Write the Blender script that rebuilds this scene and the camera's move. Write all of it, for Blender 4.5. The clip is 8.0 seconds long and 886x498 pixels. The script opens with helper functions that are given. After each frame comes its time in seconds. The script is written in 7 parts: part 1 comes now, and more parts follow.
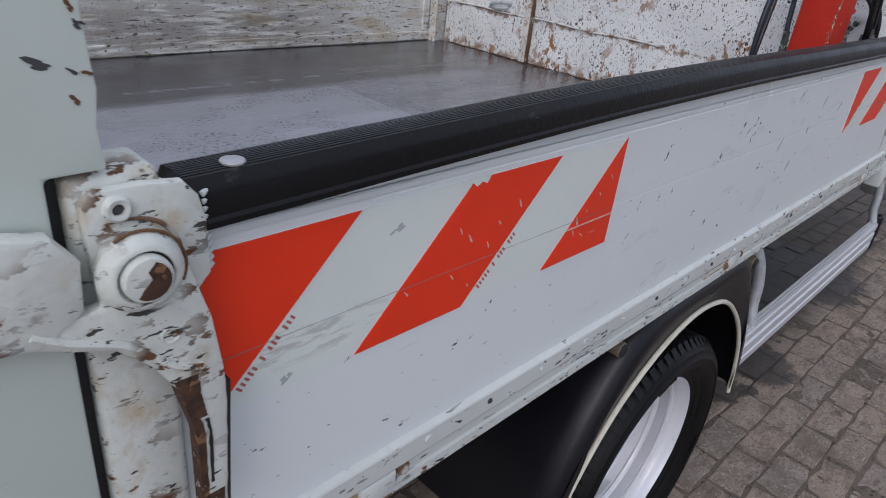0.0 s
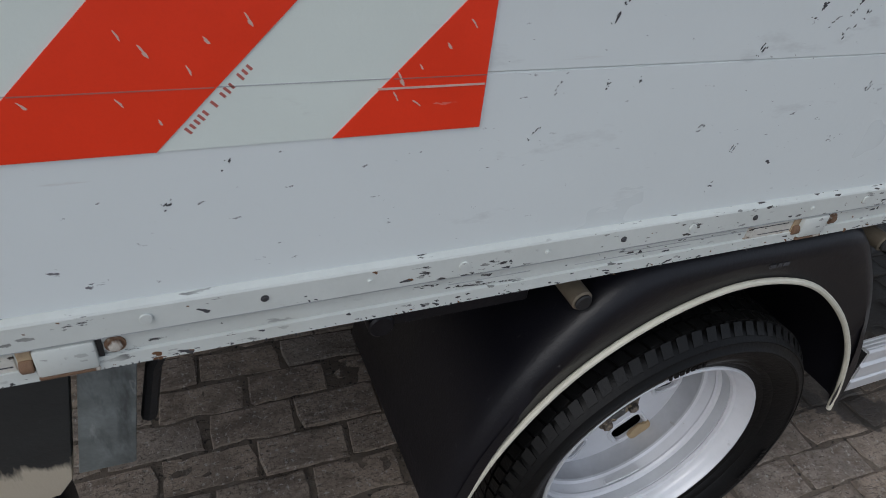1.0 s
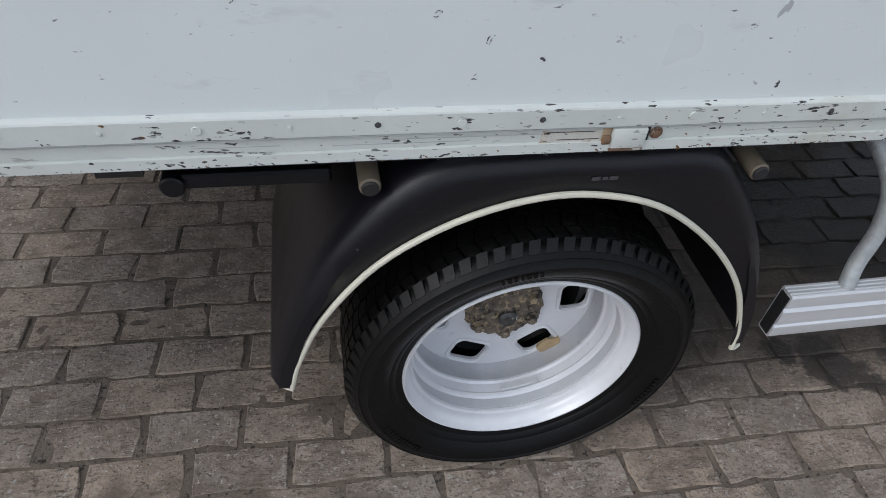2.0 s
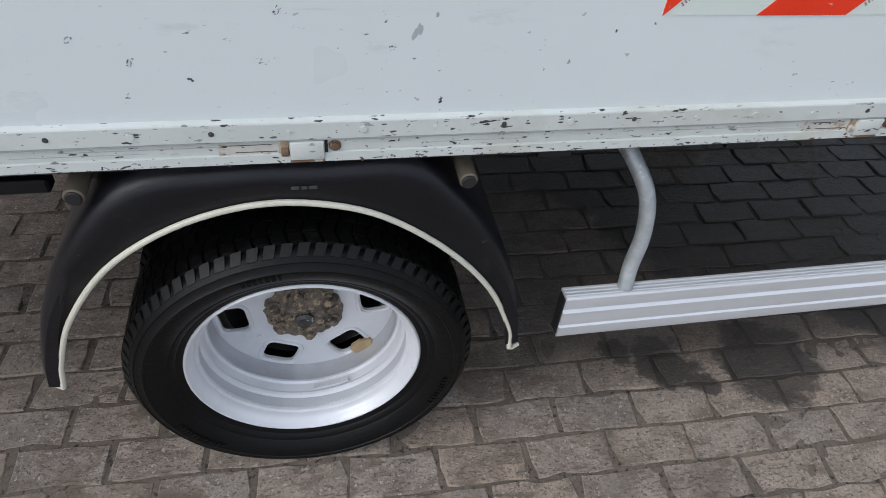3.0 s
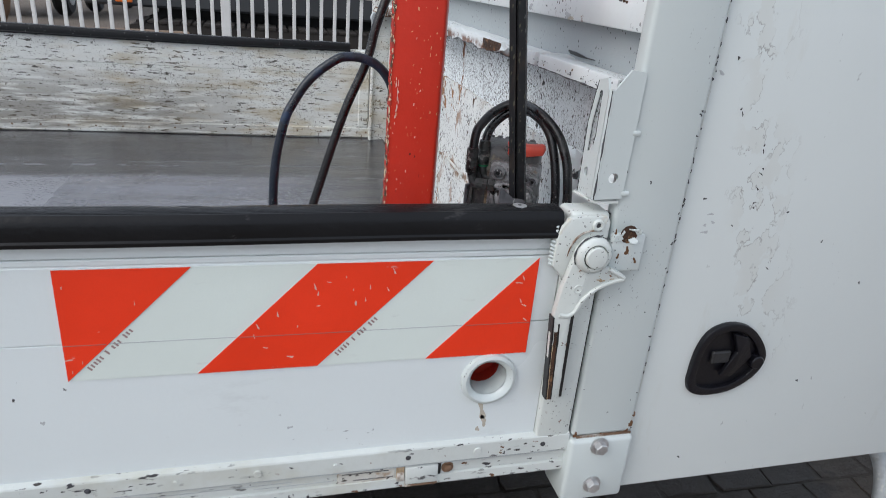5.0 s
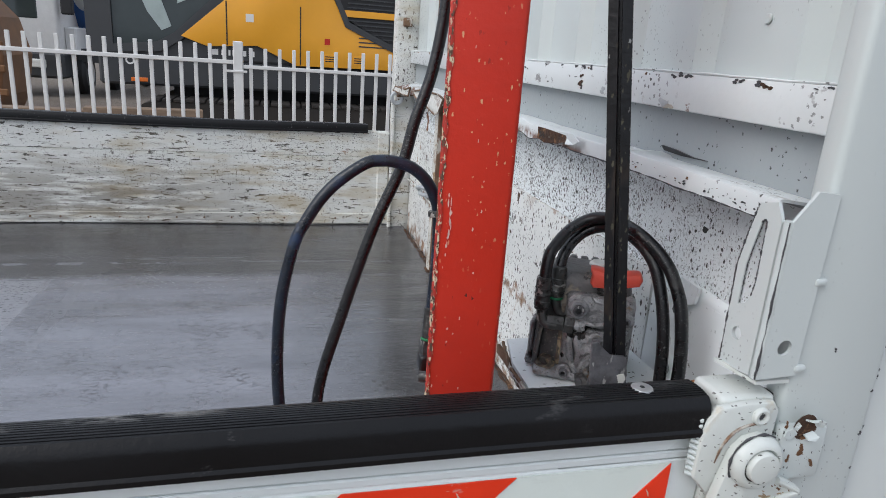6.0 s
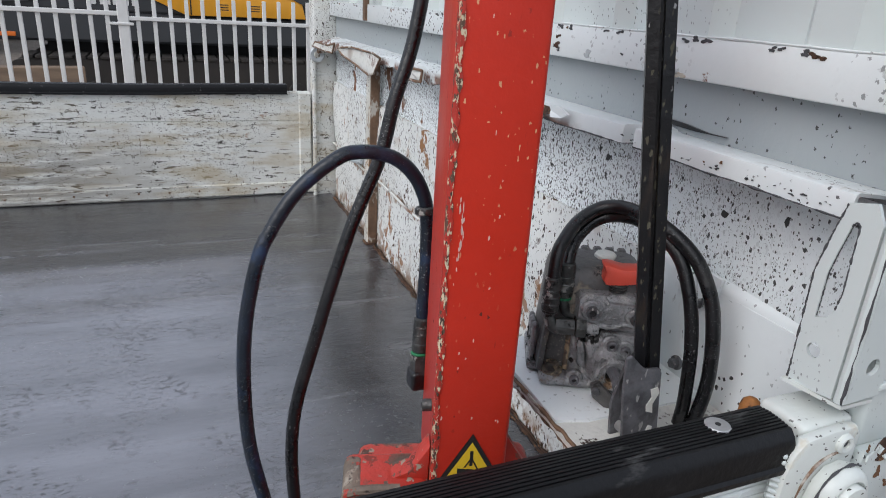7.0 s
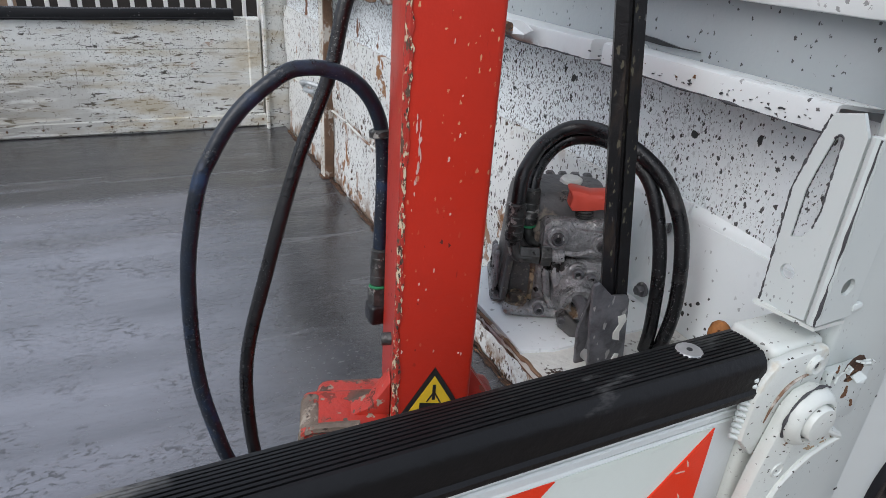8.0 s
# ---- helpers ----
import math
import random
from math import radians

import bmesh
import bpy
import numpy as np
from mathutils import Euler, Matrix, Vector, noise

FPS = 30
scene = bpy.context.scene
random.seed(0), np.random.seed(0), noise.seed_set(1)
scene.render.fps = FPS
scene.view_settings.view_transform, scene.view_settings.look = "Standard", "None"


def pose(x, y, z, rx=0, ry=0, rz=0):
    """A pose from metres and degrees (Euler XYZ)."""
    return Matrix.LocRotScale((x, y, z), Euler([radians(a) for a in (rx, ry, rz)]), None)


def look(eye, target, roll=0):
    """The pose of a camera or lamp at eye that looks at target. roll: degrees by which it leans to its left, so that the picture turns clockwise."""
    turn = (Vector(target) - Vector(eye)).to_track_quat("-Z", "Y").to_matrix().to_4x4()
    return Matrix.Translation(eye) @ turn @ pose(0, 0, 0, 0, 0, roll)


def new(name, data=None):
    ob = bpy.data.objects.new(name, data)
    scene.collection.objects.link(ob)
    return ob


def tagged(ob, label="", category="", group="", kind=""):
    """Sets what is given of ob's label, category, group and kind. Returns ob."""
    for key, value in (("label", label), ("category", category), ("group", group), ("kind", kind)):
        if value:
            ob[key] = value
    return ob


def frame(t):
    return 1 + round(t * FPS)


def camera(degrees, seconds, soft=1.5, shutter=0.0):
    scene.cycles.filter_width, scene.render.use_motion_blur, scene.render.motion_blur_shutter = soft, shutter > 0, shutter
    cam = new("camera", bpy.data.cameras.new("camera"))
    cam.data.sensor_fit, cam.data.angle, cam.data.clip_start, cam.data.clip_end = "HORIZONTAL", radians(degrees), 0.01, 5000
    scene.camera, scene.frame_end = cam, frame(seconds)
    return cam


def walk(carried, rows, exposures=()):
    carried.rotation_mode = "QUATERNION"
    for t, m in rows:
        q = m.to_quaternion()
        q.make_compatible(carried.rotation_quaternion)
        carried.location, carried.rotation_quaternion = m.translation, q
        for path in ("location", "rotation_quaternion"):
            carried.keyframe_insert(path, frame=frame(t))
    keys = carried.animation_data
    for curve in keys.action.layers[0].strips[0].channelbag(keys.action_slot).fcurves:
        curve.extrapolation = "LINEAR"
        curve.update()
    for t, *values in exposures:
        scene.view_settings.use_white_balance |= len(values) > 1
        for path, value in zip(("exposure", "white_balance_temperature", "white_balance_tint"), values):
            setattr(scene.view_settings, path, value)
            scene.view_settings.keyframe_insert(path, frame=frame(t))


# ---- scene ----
cam = camera(68.2, 8.0, soft=0.55, shutter=0.08)
PATH = [
    (0, (-1.72, -0.367, 1.427), (-0.397, 0.834, 0.528), 6.6),
    (0.5, (-1.476, -0.431, 1.381), (-0.438, 0.943, 0.364), 7.2),
    (1, (-1.273, -0.483, 1.329), (-0.545, 0.97, 0.164), 7.6),
    (1.2, (-1.194, -0.531, 1.333), (-0.588, 0.928, 0.107), 7.7),
    (2.3, (-0.76, -0.674, 1.369), (-0.412, 0.698, -0.045), 6.2),
    (2.5, (-0.679, -0.683, 1.383), (-0.331, 0.679, -0.04), 6.3),
    (3, (-0.469, -0.782, 1.431), (-0.107, 0.629, 0.062), 5.9),
    (3.3, (-0.348, -0.875, 1.48), (-0.002, 0.694, 0.29), 4.7),
    (3.5, (-0.299, -0.89, 1.497), (0.116, 0.758, 0.441), 4.8),
    (4, (-0.106, -0.896, 1.538), (0.5, 0.791, 0.651), 5.2),
    (4.5, (0.072, -0.833, 1.532), (0.709, 0.864, 0.687), 5.4),
    (4.7, (0.132, -0.786, 1.536), (0.724, 0.835, 0.74), 5.4),
    (5, (0.227, -0.716, 1.544), (0.74, 1.059, 0.778), 5.1),
    (5.2, (0.275, -0.677, 1.541), (0.744, 1.157, 0.896), 4.6),
    (6.3, (0.212, -0.34, 1.553), (0.719, 1.507, 0.976), 3.6),
    (6.5, (0.196, -0.306, 1.561), (0.8, 1.507, 0.97), 3.7),
    (6.7, (0.19, -0.288, 1.561), (0.829, 1.411, 0.998), 3.7),
    (7, (0.188, -0.274, 1.559), (0.923, 1.448, 0.854), 3.5),
    (7.2, (0.19, -0.263, 1.555), (0.94, 1.298, 0.774), 3.6),
    (7.5, (0.197, -0.25, 1.545), (1.013, 1.36, 0.686), 3.9),
    (8, (0.205, -0.246, 1.535), (1.024, 1.355, 0.662), 4.1),
]
walk(cam, [(t, look(eye, target, roll)) for t, eye, target, roll in PATH], [(0.0, -0.50, 6120, 17), (0.5, -0.54, 6200, 13), (1.0, -0.60, 6230, 10), (1.4, -0.52, 6240, 10), (2.3, -0.08, 6240, 10), (3.0, -0.05, 6220, 10), (3.5, 0.06, 6220, 10), (4.0, 0.02, 6230, 10), (4.5, -0.08, 6240, 10), (5.0, 0.03, 6280, 10), (6.5, -0.02, 6330, 11), (8.0, -0.03, 6310, 11)])

# ---- light ----
world = bpy.data.worlds.new("overcast_sky")
scene.world = world
world.use_nodes = True
wn = world.node_tree.nodes
wl = world.node_tree.links
sky = wn.new("ShaderNodeTexSky")
sky.sky_type = "NISHITA"
sky.sun_disc = False
sky.sun_elevation = radians(39)
sky.sun_rotation = radians(241)
sky.air_density, sky.dust_density, sky.ozone_density = 1.0, 6.0, 1.0
grey = wn.new("ShaderNodeHueSaturation")
grey.inputs["Saturation"].default_value = 0.6
wl.new(sky.outputs[0], grey.inputs["Color"])
cloud = wn.new("ShaderNodeMix")
cloud.data_type = "RGBA"
cloud.inputs["Factor"].default_value = 0.65
cloud.inputs[7].default_value = (9.0, 9.9, 11.3, 1)
wl.new(grey.outputs[0], cloud.inputs[6])
wl.new(cloud.outputs[2], wn["Background"].inputs["Color"])
wn["Background"].inputs["Strength"].default_value = 0.120
sun_data = bpy.data.lights.new("sun", "SUN")
sun_data.energy, sun_data.angle, sun_data.color = 1.15, radians(40), (1.0, 0.98, 0.95)
sun = new("sun", sun_data)
sun.matrix_world = look((-7.8, -3.4, 7.0), (0, 0, 0))


# ---- materials ----
def mat(name, col, rough=0.5, metal=0.0, var=0.12, vscale=5.0, fine=0.06, fscale=90.0, bump=0.05, bscale=120.0,
        layers=(), rvar=0.1, stretch=(1, 1, 1), rand=0.0, spec=0.5, coat=0.0, world_space=False, extra=None):
    """A worn surface: base colour with broad and fine variation, relief, and layers of chips, dirt or rust.
    A layer is (scale, threshold, colour, stretch, cluster scale, cluster threshold, roughness, softness);
    with a scale below zero it is a scatter of crisp chips, and the threshold is the share of cells that have one.
    extra gives zones of wear with a place of their own: a list of (mask, colour, roughness)."""
    m = bpy.data.materials.new(name)
    m.use_nodes = True
    n, k = m.node_tree.nodes, m.node_tree.links
    b = n["Principled BSDF"]
    b.inputs["Metallic"].default_value = metal
    b.inputs["Specular IOR Level"].default_value = spec
    b.inputs["Coat Weight"].default_value = coat
    b.inputs["Coat Roughness"].default_value = 0.2
    place = n.new("ShaderNodeNewGeometry").outputs["Position"] if world_space else n.new("ShaderNodeTexCoord").outputs["Object"]

    def mapped(s, off):
        p = n.new("ShaderNodeMapping")
        p.inputs["Scale"].default_value = s
        p.inputs["Location"].default_value = (off, off * 0.7, off * 1.3)
        k.new(place, p.inputs["Vector"])
        return p.outputs[0]

    def tex(scale, off, s=(1, 1, 1), detail=4.0, r=0.6):
        t = n.new("ShaderNodeTexNoise")
        t.inputs["Scale"].default_value, t.inputs["Detail"].default_value = scale, detail
        t.inputs["Roughness"].default_value = r
        k.new(mapped(s, off), t.inputs["Vector"])
        return t.outputs["Fac"]

    def chips(scale, off, s, share, soft):
        t = n.new("ShaderNodeTexVoronoi")
        t.inputs["Scale"].default_value = scale
        k.new(mapped(s, off), t.inputs["Vector"])
        tint = n.new("ShaderNodeSeparateColor")
        k.new(t.outputs["Color"], tint.inputs[0])
        radius = math_("MULTIPLY", math_("SUBTRACT", tint.outputs[0], 1 - share), 0.5 / share)
        far = math_("ADD", t.outputs["Distance"], math_("MULTIPLY", math_("SUBTRACT", tex(scale * 1.5, off + 2.2, s, 4.0), 0.5), 1.7))
        return ramp(math_("SUBTRACT", radius, far), 0.0, soft)

    def ramp(f, a, c):
        r = n.new("ShaderNodeMapRange")
        r.inputs["From Min"].default_value, r.inputs["From Max"].default_value = a, c
        k.new(f, r.inputs["Value"])
        return r.outputs[0]

    def math_(op, a, c):
        o = n.new("ShaderNodeMath")
        o.operation = op
        for i, v in enumerate((a, c)):
            if v is None:
                continue
            if isinstance(v, (int, float)):
                o.inputs[i].default_value = v
            else:
                k.new(v, o.inputs[i])
        return o.outputs[0]

    def mix(f, a, c):
        o = n.new("ShaderNodeMix")
        o.data_type = "RGBA"
        k.new(f, o.inputs["Factor"])
        for i, v in ((6, a), (7, c)):
            if isinstance(v, tuple):
                o.inputs[i].default_value = (*v, 1)
            else:
                k.new(v, o.inputs[i])
        return o.outputs[2]

    dark = tuple(c * (1 - var) for c in col)
    light = tuple(min(1, c * (1 + var * 0.7)) for c in col)
    broad = tex(vscale, 3.1, stretch)
    small = tex(fscale, 7.7, stretch)
    c = mix(ramp(broad, 0.3, 0.7), dark, light)
    fd = tuple(x * (1 - 3 * fine) for x in col)
    c = mix(math_("MULTIPLY", ramp(small, 0.5, 0.8), min(1.0, fine * 6)), c, fd)
    if rand:
        info = n.new("ShaderNodeObjectInfo")
        geo = n.new("ShaderNodeNewGeometry")
        rn = math_("FRACT", math_("ADD", info.outputs["Random"], geo.outputs["Random Per Island"]), 0.0)
        hsv = n.new("ShaderNodeHueSaturation")
        k.new(c, hsv.inputs["Color"])
        k.new(math_("ADD", math_("MULTIPLY", rn, 2 * rand), 1 - rand), hsv.inputs["Value"])
        k.new(math_("ADD", math_("MULTIPLY", rn, 0.3), 0.85), hsv.inputs["Saturation"])
        c = hsv.outputs[0]
    rg = math_("ADD", math_("MULTIPLY", ramp(broad, 0.3, 0.7), rvar), rough - rvar / 2)
    height = small
    for i, (s, thr, lc, st, cs, ct, lr, soft) in enumerate(layers):
        f = ramp(tex(s, 11.3 + 5.1 * i, st, 5.0, 0.65), thr, thr + soft) if s > 0 else chips(-s, 11.3 + 5.1 * i, st, thr, soft)
        if cs:
            f = math_("MULTIPLY", f, ramp(tex(cs, 31.7 + 3.3 * i, (1, 1, 1), 2.0, 0.5), ct, ct + 0.12))
        c = mix(f, c, lc)
        inv = math_("SUBTRACT", 1.0, f)
        rg = math_("ADD", math_("MULTIPLY", rg, inv), math_("MULTIPLY", f, lr))
        height = math_("SUBTRACT", height, math_("MULTIPLY", f, 0.5))
    if extra:
        split = n.new("ShaderNodeSeparateXYZ")
        k.new(place, split.inputs[0])
        tools = dict(x=split.outputs[0], y=split.outputs[1], z=split.outputs[2], tex=tex, ramp=ramp, math=math_, chips=chips)
        for f, lc, lr in extra(tools):
            c = mix(f, c, lc)
            rg = math_("ADD", math_("MULTIPLY", rg, math_("SUBTRACT", 1.0, f)), math_("MULTIPLY", f, lr))
            height = math_("SUBTRACT", height, math_("MULTIPLY", f, 0.3))
    k.new(c, b.inputs["Base Color"])
    k.new(rg, b.inputs["Roughness"])
    if bump:
        bp = n.new("ShaderNodeBump")
        bp.inputs["Strength"].default_value, bp.inputs["Distance"].default_value = min(1.0, bump * 4), 0.002
        bt = tex(bscale, 1.9, stretch, 3.0)
        k.new(math_("ADD", bt, height), bp.inputs["Height"])
        k.new(bp.outputs[0], b.inputs["Normal"])
    return m


def noisy(t, f, scale, off, amount, s=(1, 1, 1)):
    """A coordinate shaken by noise, so that a zone's edge is ragged."""
    return t["math"]("ADD", f, t["math"]("MULTIPLY", t["math"]("SUBTRACT", t["tex"](scale, off, s), 0.5), amount))


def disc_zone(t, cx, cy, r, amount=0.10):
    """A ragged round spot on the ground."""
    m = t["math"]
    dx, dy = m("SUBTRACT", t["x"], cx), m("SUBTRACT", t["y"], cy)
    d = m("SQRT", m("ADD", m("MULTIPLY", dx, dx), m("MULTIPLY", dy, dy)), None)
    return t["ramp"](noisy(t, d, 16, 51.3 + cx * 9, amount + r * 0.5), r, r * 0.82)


def oil_and_shade(t):
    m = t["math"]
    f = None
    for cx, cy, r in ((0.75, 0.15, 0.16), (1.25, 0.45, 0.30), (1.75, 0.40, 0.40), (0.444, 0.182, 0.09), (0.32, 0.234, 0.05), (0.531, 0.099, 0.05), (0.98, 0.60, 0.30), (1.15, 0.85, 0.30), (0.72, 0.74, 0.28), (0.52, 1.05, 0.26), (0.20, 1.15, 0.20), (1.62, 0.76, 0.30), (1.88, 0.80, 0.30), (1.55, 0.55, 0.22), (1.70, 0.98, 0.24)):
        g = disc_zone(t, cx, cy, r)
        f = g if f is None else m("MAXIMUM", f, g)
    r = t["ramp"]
    # Oily dirt and the bed's shade, both painted as a dark zone under the truck.
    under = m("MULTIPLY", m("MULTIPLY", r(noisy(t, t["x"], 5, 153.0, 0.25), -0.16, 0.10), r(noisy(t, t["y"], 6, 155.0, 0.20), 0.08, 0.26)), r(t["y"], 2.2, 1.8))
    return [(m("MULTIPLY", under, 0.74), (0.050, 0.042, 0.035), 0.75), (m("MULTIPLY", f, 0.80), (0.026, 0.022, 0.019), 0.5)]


def chip_spread(t):
    """Stone chips on the headboard, thicker away from the near corner."""
    m, r = t["math"], t["ramp"]
    far = r(noisy(t, t["y"], 3, 71.1, 0.25), 0.12, 0.50)
    dense = m("MULTIPLY", t["chips"](240, 63.1, (1.2, 1.2, 0.6), 0.72, 0.12), far)
    fine = m("MULTIPLY", t["chips"](400, 67.7, (1.2, 1.2, 0.6), 0.75, 0.12), far)
    f = m("MAXIMUM", dense, fine)
    tear = m("MULTIPLY", r(t["tex"](11, 81.0, (1, 1.4, 0.8)), 0.61, 0.64), r(t["y"], 0.75, 0.95))
    return [(f, (0.035, 0.033, 0.032), 0.7), (tear, (0.17, 0.075, 0.035), 0.85)]


def cap_scuff(t):
    """Grey scraped patches along the near edge of the cap."""
    m, r = t["math"], t["ramp"]
    patch = m("MULTIPLY", r(noisy(t, t["x"], 12, 161.0, 0.06), 0.08, 0.12), r(noisy(t, t["x"], 12, 163.0, 0.06), 0.215, 0.17))
    near = m("MULTIPLY", patch, r(noisy(t, t["y"], 30, 165.0, 0.02), 0.012, 0.020))
    f = m("MULTIPLY", m("MULTIPLY", near, r(t["z"], 1.276, 1.281)), r(t["tex"](70, 167.0, (0.5, 1, 1)), 0.45, 0.54))
    return [(m("MULTIPLY", f, 0.8), (0.22, 0.22, 0.215), 0.6)]


def ledge_dirt(t):
    """Flaked, rusty paint on the ledge's top by the near post."""
    m, r = t["math"], t["ramp"]
    top = m("MULTIPLY", m("MULTIPLY", r(t["z"], 1.4410, 1.4425), r(t["z"], 1.460, 1.455)), r(noisy(t, t["x"], 20, 141.0, 0.03), 0.655, 0.672))
    f = m("MULTIPLY", m("MULTIPLY", top, r(noisy(t, t["y"], 9, 143.0, 0.1), 0.22, 0.10)), r(t["tex"](110, 145.0, (0.6, 1, 1)), 0.50, 0.56))
    lip = m("MULTIPLY", m("MULTIPLY", r(t["y"], 0.36, 0.46), r(noisy(t, t["z"], 16, 147.0, 0.02), 1.430, 1.420)), r(t["tex"](24, 149.0), 0.44, 0.54))
    return [(m("MULTIPLY", f, 0.55), (0.30, 0.25, 0.20), 0.8), (m("MULTIPLY", lip, 0.9), (0.15, 0.06, 0.03), 0.85)]


def low_rust(t):
    """Rust creeping up from the deck and along the sheet's seam."""
    m, r = t["math"], t["ramp"]
    foot = r(noisy(t, t["z"], 12, 131.0, 0.10), 0.925, 0.895)
    seam = r(noisy(t, m("ABSOLUTE", m("SUBTRACT", t["z"], 1.07), None), 14, 133.0, 0.09), 0.012, 0.002)
    f = m("MULTIPLY", m("MAXIMUM", foot, seam), r(t["tex"](26, 135.0), 0.44, 0.54))
    return [(m("MULTIPLY", f, 0.85), (0.22, 0.12, 0.06), 0.85)]


def mat_film_and_sheen(t):
    """Pale film and sky reflection painted on the near part of the mat, streaked along the bed."""
    m, r = t["math"], t["ramp"]
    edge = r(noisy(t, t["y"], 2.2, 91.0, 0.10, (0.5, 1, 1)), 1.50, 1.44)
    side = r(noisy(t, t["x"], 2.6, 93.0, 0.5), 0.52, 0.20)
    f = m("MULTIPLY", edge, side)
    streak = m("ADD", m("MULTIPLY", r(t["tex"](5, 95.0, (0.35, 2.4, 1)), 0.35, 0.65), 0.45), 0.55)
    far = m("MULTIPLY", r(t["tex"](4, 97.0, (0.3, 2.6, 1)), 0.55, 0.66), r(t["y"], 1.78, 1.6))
    # Sky patch mirrored in the wet rubber, painted paler with its edge lines.
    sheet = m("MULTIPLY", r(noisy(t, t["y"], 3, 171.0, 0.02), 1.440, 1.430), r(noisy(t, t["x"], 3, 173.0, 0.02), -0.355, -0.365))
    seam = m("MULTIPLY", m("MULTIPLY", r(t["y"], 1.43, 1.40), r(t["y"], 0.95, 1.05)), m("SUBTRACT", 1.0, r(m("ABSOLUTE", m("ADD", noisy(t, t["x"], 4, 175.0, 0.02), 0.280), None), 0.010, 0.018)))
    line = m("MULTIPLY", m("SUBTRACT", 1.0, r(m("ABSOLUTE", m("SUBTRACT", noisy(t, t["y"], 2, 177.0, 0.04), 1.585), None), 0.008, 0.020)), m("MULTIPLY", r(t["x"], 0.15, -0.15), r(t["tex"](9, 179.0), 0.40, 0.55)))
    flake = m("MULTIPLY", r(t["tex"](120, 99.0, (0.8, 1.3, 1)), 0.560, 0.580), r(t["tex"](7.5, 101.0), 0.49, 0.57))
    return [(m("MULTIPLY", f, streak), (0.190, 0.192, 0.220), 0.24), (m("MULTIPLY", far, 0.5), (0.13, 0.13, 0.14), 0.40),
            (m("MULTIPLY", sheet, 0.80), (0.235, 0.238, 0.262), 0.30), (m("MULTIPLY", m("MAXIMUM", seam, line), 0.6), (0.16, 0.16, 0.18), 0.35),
            (m("MULTIPLY", m("MULTIPLY", flake, f), 0.9), (0.040, 0.040, 0.046), 0.5)]


def board_grime(t):
    """Brown grime rubbed along the far board's inside, worst low down at the rear."""
    m, r = t["math"], t["ramp"]
    low = r(noisy(t, t["z"], 5, 103.0, 0.16, (0.4, 1, 2)), 1.15, 1.00)
    rear = r(noisy(t, t["x"], 3, 105.0, 0.7), 0.30, -0.20)
    f = m("MULTIPLY", m("MULTIPLY", low, rear), r(t["tex"](22, 107.0, (0.25, 1, 2.2)), 0.38, 0.50))
    buff = m("MULTIPLY", r(t["tex"](9, 109.0, (0.5, 1, 2.2)), 0.46, 0.62), r(t["tex"](2.5, 111.0), 0.40, 0.58))
    return [(m("MULTIPLY", buff, 0.62), (0.44, 0.36, 0.22), 0.65), (m("MULTIPLY", f, 0.60), (0.11, 0.088, 0.066), 0.75)]


def cream_zone(t):
    """Dried cream spray over the foot of the lamp panel, with a ragged upper edge."""
    m, r = t["math"], t["ramp"]
    foot = r(noisy(t, t["z"], 22, 181.0, 0.11, (1.6, 1, 0.45)), 0.690, 0.675)
    side = r(noisy(t, t["x"], 14, 183.0, 0.05), -1.56, -1.52)
    return [(m("MULTIPLY", foot, side), (0.50, 0.44, 0.34), 0.7)]


def film_scuff(t):
    """Grey rubbing marks across the pale stripe of the rear film."""
    m, r = t["math"], t["ramp"]
    band = m("MULTIPLY", r(noisy(t, m("ABSOLUTE", m("SUBTRACT", t["z"], 1.113), None), 12, 191.0, 0.03), 0.022, 0.008), m("MULTIPLY", r(t["x"], -1.53, -1.50), r(noisy(t, t["x"], 9, 193.0, 0.04), -1.375, -1.40)))
    rub = m("MULTIPLY", band, r(t["tex"](75, 195.0, (0.35, 1, 1.6)), 0.50, 0.60))
    stray = m("MULTIPLY", r(t["tex"](40, 197.0, (0.5, 1, 1.8)), 0.62, 0.70), r(t["tex"](7, 199.0), 0.50, 0.60))
    return [(m("MULTIPLY", rub, 0.55), (0.36, 0.36, 0.33), 0.6), (m("MULTIPLY", stray, 0.25), (0.44, 0.45, 0.43), 0.6)]


def blisters(t):
    """A band of blistered paint with cracked outlines, slanting down the locker wall."""
    m, r = t["math"], t["ramp"]
    along = m("ADD", t["x"], m("MULTIPLY", m("SUBTRACT", t["z"], 1.48), 0.28))
    band = m("MULTIPLY", r(noisy(t, along, 6, 121.0, 0.10), 0.775, 0.80), r(noisy(t, along, 6, 123.0, 0.16), 0.90, 0.84))
    tall = r(noisy(t, t["z"], 4, 125.0, 0.3), 0.98, 1.15)
    zone = m("MULTIPLY", band, tall)
    swell = t["tex"](21, 127.0, (1.2, 1, 0.8))
    inside = m("MULTIPLY", r(swell, 0.50, 0.53), zone)
    crack = m("SUBTRACT", 1.0, r(m("ABSOLUTE", m("SUBTRACT", swell, 0.515), None), 0.003, 0.016))
    broken = r(t["tex"](30, 129.0), 0.46, 0.54)
    return [(m("MULTIPLY", inside, 0.28), (0.52, 0.52, 0.48), 0.42), (m("MULTIPLY", m("MULTIPLY", crack, zone), m("MULTIPLY", broken, 0.7)), (0.22, 0.22, 0.21), 0.6)]


